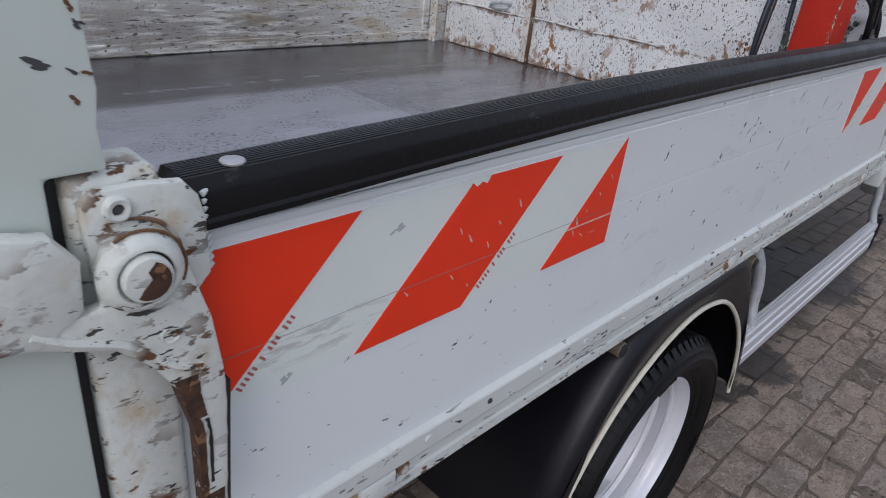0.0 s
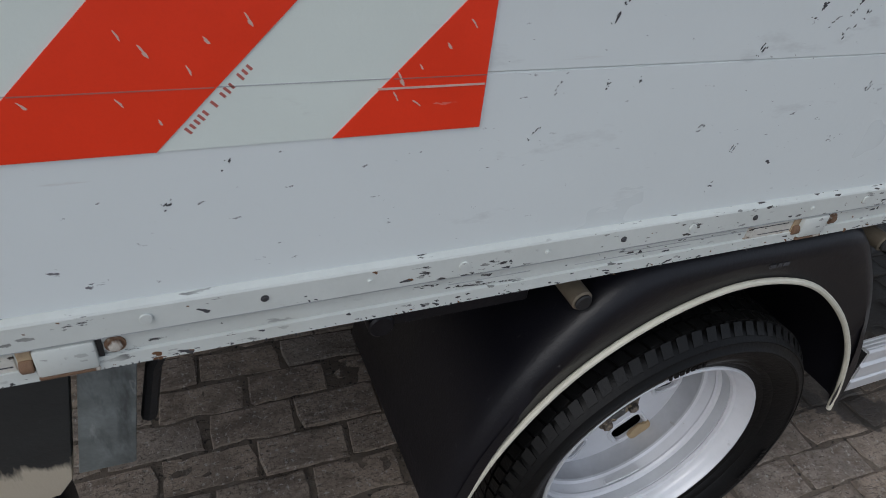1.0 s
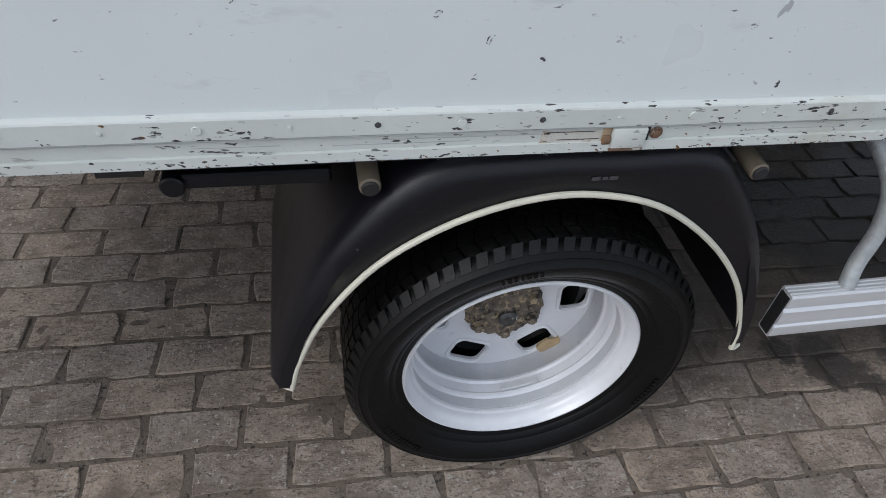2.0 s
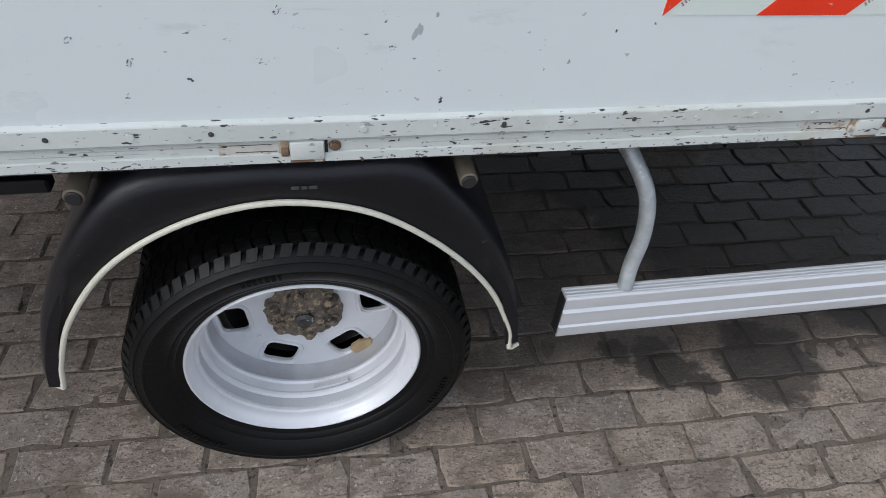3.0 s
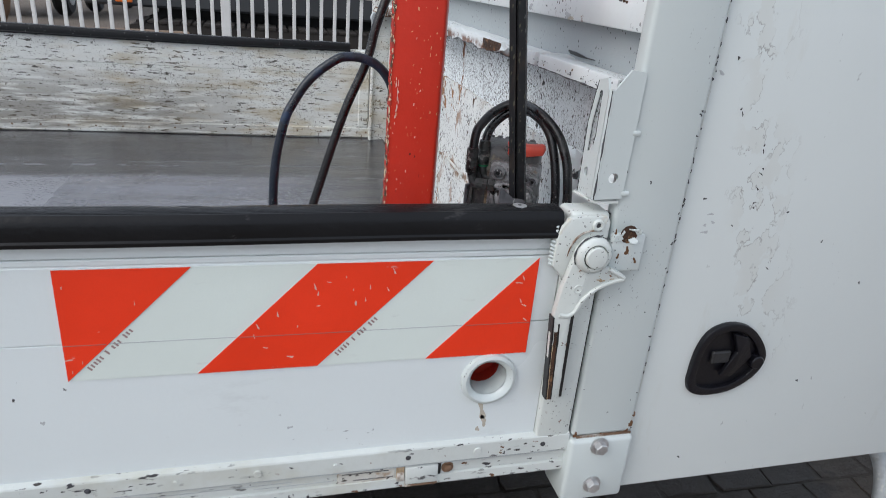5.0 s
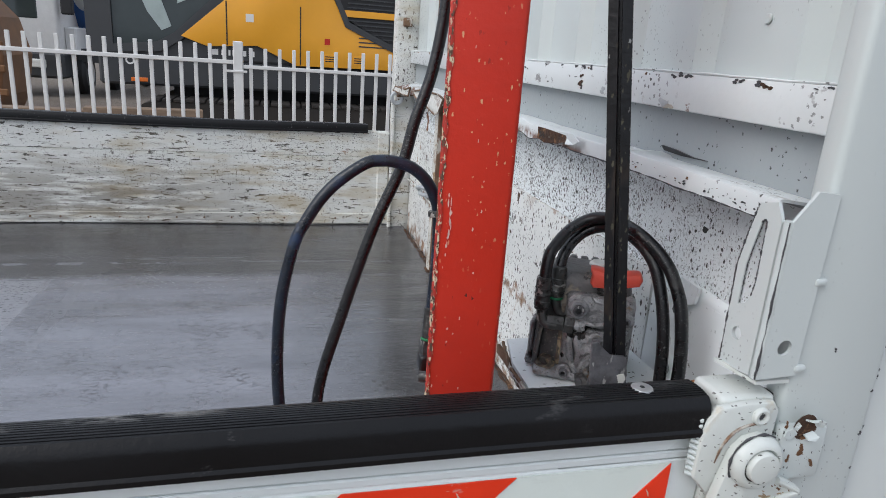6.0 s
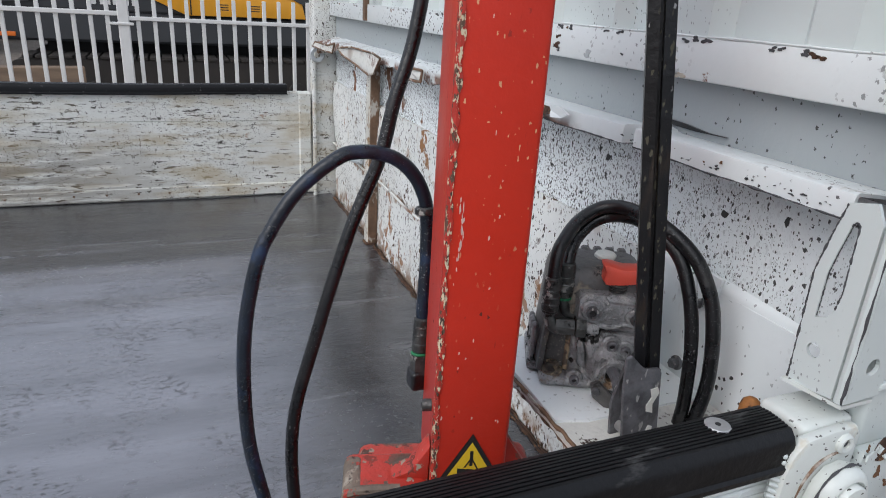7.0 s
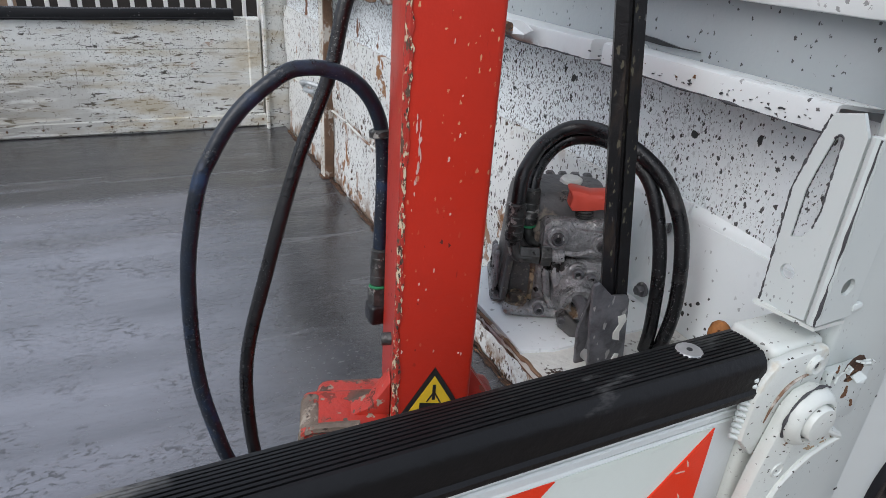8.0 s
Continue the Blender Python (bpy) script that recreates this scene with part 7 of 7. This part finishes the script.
# arm of the lever mechanism
part("arm", faced(plate([(0.004, PZ + 0.024), (0.013, PZ + 0.029), (0.046, PZ - 0.004), (0.050, PZ - 0.016), (0.040, PZ - 0.016), (0.008, PZ + 0.010)], "y", -0.040, -0.030, bev=0.0025)), tank_black, pump, "dark cast arm under the lever")
part("arm_pin", faced(drum((0.010, -0.044, PZ + 0.020), (0.010, -0.028, PZ + 0.020), 0.0042, 12)), lever_grey, pump)
# spring and red knob
sp = [(0.028 + 0.0085 * math.cos(t), 0.016 + 0.0085 * math.sin(t), PZ + 0.1115 + 0.00052 * t) for t in [i * 0.35 for i in range(90)]]
part("spring", faced(tube(sp, 0.0016, 6)), fitting, body, "steel coil spring")
part("spindle", faced(drum((0.028, 0.016, PZ + 0.110), (0.028, 0.016, PZ + 0.132), 0.0050, 14)), lever_grey, body)
bm = plate([(0.009, PZ + 0.131), (0.013, PZ + 0.1255), (0.030, PZ + 0.1265), (0.050, PZ + 0.130), (0.066, PZ + 0.134), (0.069, PZ + 0.142), (0.066, PZ + 0.150), (0.050, PZ + 0.1475), (0.030, PZ + 0.146), (0.016, PZ + 0.149), (0.006, PZ + 0.1495), (0.0105, PZ + 0.141)], "y", 0.003, 0.028, bev=0.0045)
bm.transform(Matrix.Translation((0, 0, -0.004)))
part("knob", faced(bm), knob_red, pump, "red plastic turning knob")
# fittings and hoses
for (x, y, z), hz in (((0.545, 0.263, 1.293), 0.034), ((0.568, 0.274, 1.303), 0.036)):
    f = part("hose_fitting", drum((x, y, z - hz), (x, y, z + 0.004), 0.0094, 16), fitting, pump, "crimped hose fitting")
    for q in (0.004, 0.012, 0.020):
        part("crimp", lathe([(0.0094, -0.0012), (0.0102, 0.0), (0.0094, 0.0012)], (x, y, z - hz + q + 0.004), "z", 16), fitting, f)
    part("seal", drum((x, y, z - hz - 0.003), (x, y, z - hz), 0.0088, 14), green_oring if x > 0.55 else fitting, f)
    part("elbow", tube(smooth_path([(x, y, z - hz), (x + 0.001, y - 0.001, z - hz - 0.012), (x + 0.006, y - 0.004, z - hz - 0.0205), (x + 0.018, y - 0.010, z - hz - 0.022)], 5), 0.0058, 12), fitting, f)
part("union", faced(tube([(-0.036, -0.004, PZ + 0.074), (-0.016, -0.004, PZ + 0.074)], 0.0092, 6)), fitting, pump, "dark hexagon union")
part("union_nut", faced(tube([(-0.0145, -0.004, PZ + 0.074), (-0.004, -0.004, PZ + 0.074)], 0.0110, 6)), fitting, pump)
part("union_neck", faced(drum((-0.004, -0.004, PZ + 0.074), (0.010, -0.004, PZ + 0.074), 0.0085, 16)), casting, pump)
ph = [(0.545, 0.263, 1.290), (0.549, 0.267, 1.320), (0.558, 0.272, 1.333), (0.577, 0.279, 1.350), (0.600, 0.277, 1.364), (0.615, 0.264, 1.369), (0.623, 0.243, 1.369), (0.628, 0.217, 1.366), (0.636, 0.199, 1.358),
      (0.646, 0.184, 1.345), (0.654, 0.172, 1.328), (0.661, 0.160, 1.301), (0.664, 0.153, 1.272), (0.667, 0.150, 1.238), (0.667, 0.149, 1.206), (0.661, 0.150, 1.167), (0.655, 0.155, 1.125), (0.65, 0.17, 1.05)]
part("hose", tube(smooth_path(ph, 6), 0.0072, 14), hose_black, pump, "arched black hydraulic hose")
ph = [(0.568, 0.274, 1.300), (0.573, 0.279, 1.317), (0.583, 0.284, 1.331), (0.599, 0.284, 1.346), (0.615, 0.275, 1.355), (0.627, 0.252, 1.359), (0.632, 0.227, 1.356), (0.638, 0.206, 1.347), (0.643, 0.190, 1.332),
      (0.647, 0.178, 1.307), (0.650, 0.170, 1.280), (0.652, 0.165, 1.252), (0.653, 0.162, 1.222), (0.653, 0.160, 1.176), (0.650, 0.165, 1.13), (0.645, 0.18, 1.05)]
part("hose", tube(smooth_path(ph, 6), 0.0069, 14), hose_black, pump, "arched black hydraulic hose")

# lever with its clevis
lever = thing("pump_lever", (0.600, 0.150, 1.15), "long oily black steel lever in a worn clevis", "lever")
bm = bmesh.new()
prof = [(-0.0115, -0.007), (-0.0020, -0.010), (-0.0012, -0.004), (0.0012, -0.004), (0.0020, -0.010), (0.0115, -0.007), (0.0105, 0.010), (-0.0105, 0.010)]
p0, p1 = Vector((0.587, 0.150, 1.235)), Vector((0.525, 0.193, 1.85))
rows = []
for i in range(2):
    c = p0.lerp(p1, i)
    rows.append([bm.verts.new(c + Vector((u * 0.85 + v * 0.52, -u * 0.52 + v * 0.85, 0))) for u, v in prof])
for j in range(8):
    bm.faces.new((rows[0][j], rows[0][(j + 1) % 8], rows[1][(j + 1) % 8], rows[1][j]))
bm.faces.new(rows[0][::-1])
bm.faces.new(rows[1])
bmesh.ops.recalc_face_normals(bm, faces=list(bm.faces))
part("lever_tube", bm, lever_black, lever, "black oily channel tube", smooth=False)
clev = part("clevis", plate([(0.566, 1.14), (0.606, 1.14), (0.600, 1.190), (0.593, 1.247), (0.589, 1.252), (0.573, 1.254), (0.567, 1.259), (0.556, 1.270), (0.550, 1.268), (0.552, 1.235)], "y", 0.136, 0.140, bev=0.0012), lever_grey, lever, "worn grey steel clevis")
part("clevis_cheek", plate([(0.572, 1.14), (0.606, 1.14), (0.600, 1.19), (0.594, 1.245), (0.578, 1.250), (0.566, 1.20)], "y", 0.166, 0.170, bev=0.0012), lever_grey, clev)
part("clevis_web", plate([(0.602, 1.14), (0.607, 1.14), (0.595, 1.248), (0.590, 1.248)], "y", 0.1405, 0.1655), lever_grey, clev, smooth=False)
part("link", tube(smooth_path([(0.598, 0.215, 1.205), (0.592, 0.196, 1.206), (0.586, 0.180, 1.198), (0.584, 0.168, 1.180), (0.590, 0.160, 1.160)], 5), 0.0062, 10), lever_grey, lever)
part("pivot_pin", drum((0.580, 0.134, 1.172), (0.580, 0.176, 1.172), 0.006, 14), bolt_steel, lever)
for pts in ([(0.582, 1.207), (0.590, 1.204), (0.588, 1.214), (0.594, 1.226), (0.591, 1.232), (0.583, 1.231), (0.586, 1.222), (0.581, 1.214)], [(0.585, 1.183), (0.592, 1.182), (0.593, 1.188), (0.588, 1.190)]):
    part("paint_mark", plate(pts, "y", 0.1352, 0.1362), knob_white, clev, "flake of white paint", smooth=False)
part("foot", box(0.575, 0.622, 0.140, 0.19, 1.128, 1.1395, 0.003), lever_grey, lever)
for y, z in ((0.237, 1.181), (0.225, 1.266)):
    part("bolt", hexbolt((HX - 0.010, y, z), (-1, 0, 0), 0.006, 0.010), lever_grey, head)

# ---- beyond the truck: fence, excavator, mixer lorry ----
FY = 5.5


def picket(x, z0, z1, w, parent):
    part("picket", box(x - w / 2, x + w / 2, FY - 0.012, FY + 0.012, z0, z1, 0.004), fence_white, parent, smooth=False)


fence = thing("fence", (0, FY, 0), "white painted steel picket fence behind the truck", "fence")
for i in range(34):
    picket(-0.20 - 0.1135 * i, 0.06, 1.478, 0.030, fence)
for i in range(22):
    picket(0.010 + 0.1175 * i, 0.06, 1.462 + 0.0025 * i, 0.030, fence)
part("rail", box(-4.2, -0.11, FY - 0.030, FY - 0.0125, 1.325, 1.358, 0.004), fence_white, fence, smooth=False)
part("rail", box(-4.2, -0.11, FY - 0.030, FY - 0.0125, 0.20, 0.235, 0.004), fence_white, fence, smooth=False)
part("rail", box(-0.07, 2.8, FY - 0.030, FY - 0.0125, 1.295, 1.325, 0.004), fence_white, fence, smooth=False)
part("rail", box(-0.07, 2.8, FY - 0.030, FY - 0.0125, 0.20, 0.235, 0.004), fence_white, fence, smooth=False)
part("post", box(-0.130, -0.052, FY - 0.038, FY + 0.038, 0.0, 1.51, 0.006), fence_white, fence, smooth=False)
part("lock_bar", box(-0.19, -0.02, FY - 0.050, FY - 0.031, 1.26, 1.28, 0.004), fence_white, fence, smooth=False)

EY = 9.0
exc = thing("excavator", (0, EY + 1.2, 0), "yellow and dark grey tracked excavator parked behind the fence", "excavator")
part("house", plate([(-2.1, 1.22), (2.9, 1.22), (2.9, 2.9), (0.3, 2.9), (-0.1, 2.15), (-0.30, 2.10), (-0.98, 1.48), (-2.1, 1.30)], "y", EY + 0.05, EY + 2.4, bev=0.03), exc_grey, exc, "dark grey machine house", smooth=False)
ypan = part("side_panel", plate([(-0.99, 1.51), (-0.67, 1.40), (-0.04, 1.445), (0.464, 1.22), (1.95, 1.235), (1.90, 1.46), (1.13, 1.78), (0.95, 2.12), (0.95, 2.85), (0.35, 2.85), (-0.10, 2.14), (-0.36, 2.06)], "y", EY - 0.01, EY + 0.05, bev=0.01), exc_yellow, exc, "yellow engine cover panels")
for x in (-0.42, 0.52):
    part("panel_gap", box(x - 0.008, x + 0.008, EY - 0.014, EY - 0.009, 1.43 if x < 0 else 1.23, 1.98), exc_black, ypan, smooth=False)
for x in (0.83, 1.22):
    part("vent", box(x, x + 0.16, EY - 0.014, EY - 0.009, 1.28, 1.40, 0.003), exc_yellow, ypan, smooth=False)
    for j in range(3):
        part("vent_slot", box(x + 0.02, x + 0.14, EY - 0.018, EY - 0.0135, 1.30 + 0.03 * j, 1.312 + 0.03 * j), exc_black, ypan, smooth=False)
part("sticker", box(-0.10 - 0.06 - 0.02, -0.08, EY - 0.014, EY - 0.0095, 1.74, 1.84), fence_white, ypan, "white label", smooth=False)
part("sticker", box(0.84, 0.91, EY - 0.014, EY - 0.0095, 1.52, 1.60), red_lamp, ypan, "small red and white label", smooth=False)
grille = part("grille", plate([(1.15, 1.86), (1.02, 2.12), (1.02, 2.85), (2.6, 2.85), (2.6, 1.30), (2.0, 1.46)], "y", EY - 0.004, EY + 0.045), exc_black, exc, "black slatted engine grille", smooth=False)
for i in range(24):
    z = 1.52 + 0.055 * i
    part("slat", box(1.30 if z < 1.75 else 1.14, 2.55, EY - 0.016, EY - 0.005, z, z + 0.016), exc_grey, grille, smooth=False)
part("stripe", box(1.08, 2.4, EY - 0.024, EY - 0.0165, 1.90, 1.985, 0.004), exc_yellow, grille, smooth=False)
part("frame_bar", plate([(0.96, 2.12), (1.03, 2.12), (1.17, 1.83), (1.98, 1.47), (1.95, 1.40), (1.11, 1.77)], "y", EY - 0.028, EY - 0.004), exc_grey, exc, smooth=False)
cabx = part("cab_side", plate([(-2.1, 1.24), (-1.25, 1.30), (-0.985, 1.46), (-0.34, 2.05), (-0.06, 2.9), (-2.1, 2.9)], "y", EY - 0.005, EY + 0.10, [[(-1.80, 1.36), (-1.28, 1.42), (-1.06, 1.55), (-0.50, 2.08), (-0.28, 2.75), (-1.80, 2.75)]]), exc_grey, exc, "dark cab frame", smooth=False)
part("window", plate([(-1.82, 1.345), (-1.27, 1.405), (-1.04, 1.54), (-0.48, 2.07), (-0.26, 2.77), (-1.82, 2.77)], "y", EY + 0.03, EY + 0.04), exc_glass, cabx, "tinted cab window", smooth=False)
part("seat_trim", plate([(-1.55, 2.2), (-1.30, 2.2), (-1.10, 1.62), (-1.22, 1.56), (-1.38, 1.78)], "y", EY + 0.020, EY + 0.029), exc_inside, cabx, "pale seat seen through the window", smooth=False)
part("seat_trim", plate([(-1.02, 1.90), (-0.80, 2.00), (-0.72, 2.3), (-0.95, 2.3)], "y", EY + 0.020, EY + 0.029), exc_inside, cabx, "pale seat seen through the window", smooth=False)
for i, (x, w) in enumerate(((-0.62, 0.10), (-0.50, 0.07), (-0.41, 0.03), (-0.36, 0.06), (-0.24, 0.07), (-0.15, 0.09))):
    part("logo_bar", box(x, x + w * 0.8, EY + 0.038, EY + 0.0495, 1.30, 1.37), fence_white, exc, smooth=False)
part("logo_ring", lathe([(0.035, 0.0), (0.055, 0.0), (0.055, 0.008), (0.035, 0.008)], (-1.62, EY + 0.028, 1.17), "y", 20), fence_white, exc)
part("marker_lamp", box(-1.62, -1.42, EY + 0.02, EY + 0.06, 0.905, 0.955, 0.006), orange_lamp, exc, "orange marker lamp")
part("belly", box(-2.0, 2.7, EY + 0.04, EY + 2.3, 0.86, 1.22, 0.03), exc_grey, exc, smooth=False)
part("undercarriage", box(-1.2, 2.2, EY + 0.7, EY + 1.9, 0.40, 0.86), exc_black, exc, smooth=False)
for k, y0 in enumerate((EY - 0.25, EY + 1.9)):
    pts = []
    for i in range(9):
        a = -math.pi / 2 + math.pi * i / 8
        pts.append((2.6 + 0.34 * math.cos(a), 0.345 + 0.34 * math.sin(a)))
    for i in range(9):
        a = math.pi / 2 + math.pi * i / 8
        pts.append((-1.3 + 0.34 * math.cos(a), 0.345 + 0.34 * math.sin(a)))
    tr = part("track", plate(pts, "y", y0, y0 + 0.55), track_steel, exc, "muddy steel crawler track", smooth=False)
    for i in range(30):
        x = -1.35 + 0.135 * i
        part("shoe", box(x, x + 0.11, y0 - 0.02, y0 + 0.57, 0.688, 0.725, 0.006), track_steel, tr, smooth=False)
    for i in range(8):
        part("roller", drum((-1.1 + 0.48 * i, y0 - 0.03, 0.32), (-1.1 + 0.48 * i, y0 + 0.02, 0.32), 0.12, 18), track_steel, tr)

stack = thing("timber_stack", (-2.2, 7.6, 0), "stack of brown weathered timber beams behind the fence", "timber")
for i, (x, y, z, ln, a) in enumerate(((-2.6, 7.4, 0.15, 2.6, 0.02), (-2.3, 7.75, 0.15, 2.8, -0.03), (-2.5, 7.5, 0.36, 2.4, 0.04), (-2.2, 7.8, 0.36, 2.6, 0.01), (-2.4, 7.6, 0.57, 2.5, -0.02), (-1.2, 7.5, 0.62, 1.2, 0.12))):
    bm = box(-ln / 2, ln / 2, -0.09, 0.09, -0.09 if z < 0.3 else -0.095, 0.105, 0.008)
    bm.transform(Matrix.Translation((x, y, z - 0.06 if z < 0.3 else z)) @ Matrix.Rotation(a, 4, "Z"))
    part("beam", bm, beam_wood, stack, smooth=False)

MY = 16.0
mix = thing("mixer_lorry", (-5.0, MY + 1.2, 0), "white concrete mixer lorry with blue and white drum", "lorry")
mc = part("cab", box(-6.6, -4.35, MY, MY + 2.4, 0.85, 3.2, 0.10, 3), fence_white, mix, "white lorry cab")
part("windscreen", box(-6.3, -4.75, MY - 0.02, MY + 0.05, 1.62, 2.6, 0.03), exc_glass, mc, "dark windscreen")
part("bumper", box(-6.6, -4.30, MY - 0.10, MY + 0.5, 0.40, 0.95, 0.05), exc_grey, mix, "grey bumper")
part("headlamp", box(-4.95, -4.65, MY - 0.13, MY - 0.08, 0.62, 0.80, 0.02), knob_white, mix)
part("mirror", box(-4.28, -4.05, MY - 0.1, MY + 0.1, 1.75, 2.4, 0.03), exc_black, mix, "black mirror")
part("step_panel", box(-4.36, -4.12, MY + 0.3, MY + 1.2, 0.95, 1.50, 0.03), fence_white, mix)
part("drum", lathe([(0.2, 0.0), (0.95, 0.5), (1.15, 1.6), (0.75, 3.4), (0.2, 3.6)], (-3.85, MY + 1.2, 2.15), "y", 36), drum_white, mix, "white mixer drum")
part("drum_band", lathe([(0.35, -0.03), (0.78, 0.38), (0.90, 0.44), (0.3, -0.05)], (-4.02, MY + 1.15, 2.15), "y", 36), drum_blue, mix, "blue drum end")
part("hose_line", tube(smooth_path([(-3.95, MY + 0.95, 3.4), (-3.75, MY + 0.95, 2.3), (-3.68, MY + 0.95, 1.5), (-3.62, MY + 0.95, 1.05)], 6), 0.05, 8), orange_lamp, mix, "orange hose")
part("frame", box(-4.3, -3.0, MY + 0.6, MY + 7, 0.75, 1.05), exc_grey, mix, smooth=False)
for x, y in ((-4.05, 1.0), (-3.75, 2.6), (-3.35, 4.6)):
    w = part("wheel", drum((x - 0.32, MY + y, 0.5), (x, MY + y, 0.5), 0.5, 32), exc_black, mix, "black lorry tyre")
    part("rim", drum((x - 0.02, MY + y, 0.5), (x + 0.02, MY + y, 0.5), 0.27, 24), alu, w, "bright wheel rim")

bucket = thing("excavator_bucket", (-4.6, 12.5, 0), "brown rusted steel excavator bucket", "bucket")
bm = plate([(-6.0, 0.0), (-4.35, 0.0), (-4.2, 0.35), (-4.1, 1.0), (-4.25, 1.6), (-4.7, 2.1), (-6.0, 2.2)], "y", 12.0, 13.4, bev=0.04)
bk = part("shell", bm, brown_steel, bucket, smooth=False)
for i in range(4):
    part("wear_bar", box(-4.6, -4.08, 11.96, 12.02, 0.35 + 0.38 * i, 0.47 + 0.38 * i, 0.02), brown_steel, bk, smooth=False)


# ---- block paving ----
def paver_mesh(seed):
    rnd = random.Random(seed)
    bm = bmesh.new()
    lx, ly = 0.1035, 0.0500
    rim = [(-lx, -ly * 0.94), (-lx * 0.86, -ly), (-lx * 0.2, -ly), (lx * 0.4, -ly), (lx * 0.97, -ly), (lx, ly * 0.1), (lx * 0.93, ly), (lx * 0.3, ly), (-lx * 0.4, ly), (-lx * 0.96, ly)]
    rim = [(x + rnd.uniform(-0.0055, 0.0045), y + rnd.uniform(-0.0045, 0.0035)) for x, y in rim]
    inner = [(x * 0.965 + rnd.uniform(-0.003, 0.003), y * 0.92 + rnd.uniform(-0.003, 0.003)) for x, y in rim]
    tilt = rnd.uniform(-0.012, 0.012), rnd.uniform(-0.02, 0.02)
    rows = []
    for loop, z in ((rim, -0.03), (rim, -0.0040), (inner, 0.0)):
        rows.append([bm.verts.new((x, y, z + tilt[0] * x + tilt[1] * y)) for x, y in loop])
    for a, b in zip(rows, rows[1:]):
        for j in range(10):
            bm.faces.new((a[j], a[(j + 1) % 10], b[(j + 1) % 10], b[j]))
    bm.faces.new(rows[2])
    me = bpy.data.meshes.new("paver")
    for f in bm.faces:
        f.smooth = False
    bm.to_mesh(me)
    bm.free()
    me.materials.append(paver)
    return me


pavers = [paver_mesh(s) for s in range(14)]
rot = Matrix.Rotation(TURN_ROWS, 4, "Z")
rnd = random.Random(5)
count = 0
near = []
for r in range(-62, 100):
    for c in range(-40, 56):
        p = Vector(((c + (0.5 if r % 2 else 0.0)) * PITCH_X + PITCH_X / 2, r * PITCH_Y + PITCH_Y / 2, 0))
        w = ROW_AT + rot @ p
        near.append((((w.x + 0.1) / 1.9) ** 2 + ((w.y - 0.25) / 0.75) ** 2, w))
near.sort(key=lambda q: q[0])
verts, faces = [], []
for i, (d, w) in enumerate(near):
    me = pavers[rnd.randrange(14)]
    m = Matrix.Translation(w + Vector((rnd.uniform(-0.002, 0.002), rnd.uniform(-0.002, 0.002), rnd.uniform(-0.0035, 0.001)))) @ Matrix.Rotation(TURN_ROWS + rnd.uniform(-0.012, 0.012) + (math.pi if rnd.random() < 0.5 else 0), 4, "Z")
    if i < 300:
        ob = new("paver", me)
        ob.matrix_world = m
        ob.parent = ground
        ob.matrix_basis = m
    else:
        o = len(verts)
        verts += [tuple(m @ v.co) for v in me.vertices]
        faces += [[o + k for k in f.vertices] for f in me.polygons]
me = bpy.data.meshes.new("paving")
me.from_pydata(verts, [], faces)
me.materials.append(paver)
paving = new("paving", me)
paving.parent = ground
paving["kind"] = "stuff"
paving["label"] = "further worn concrete blocks of the paving"
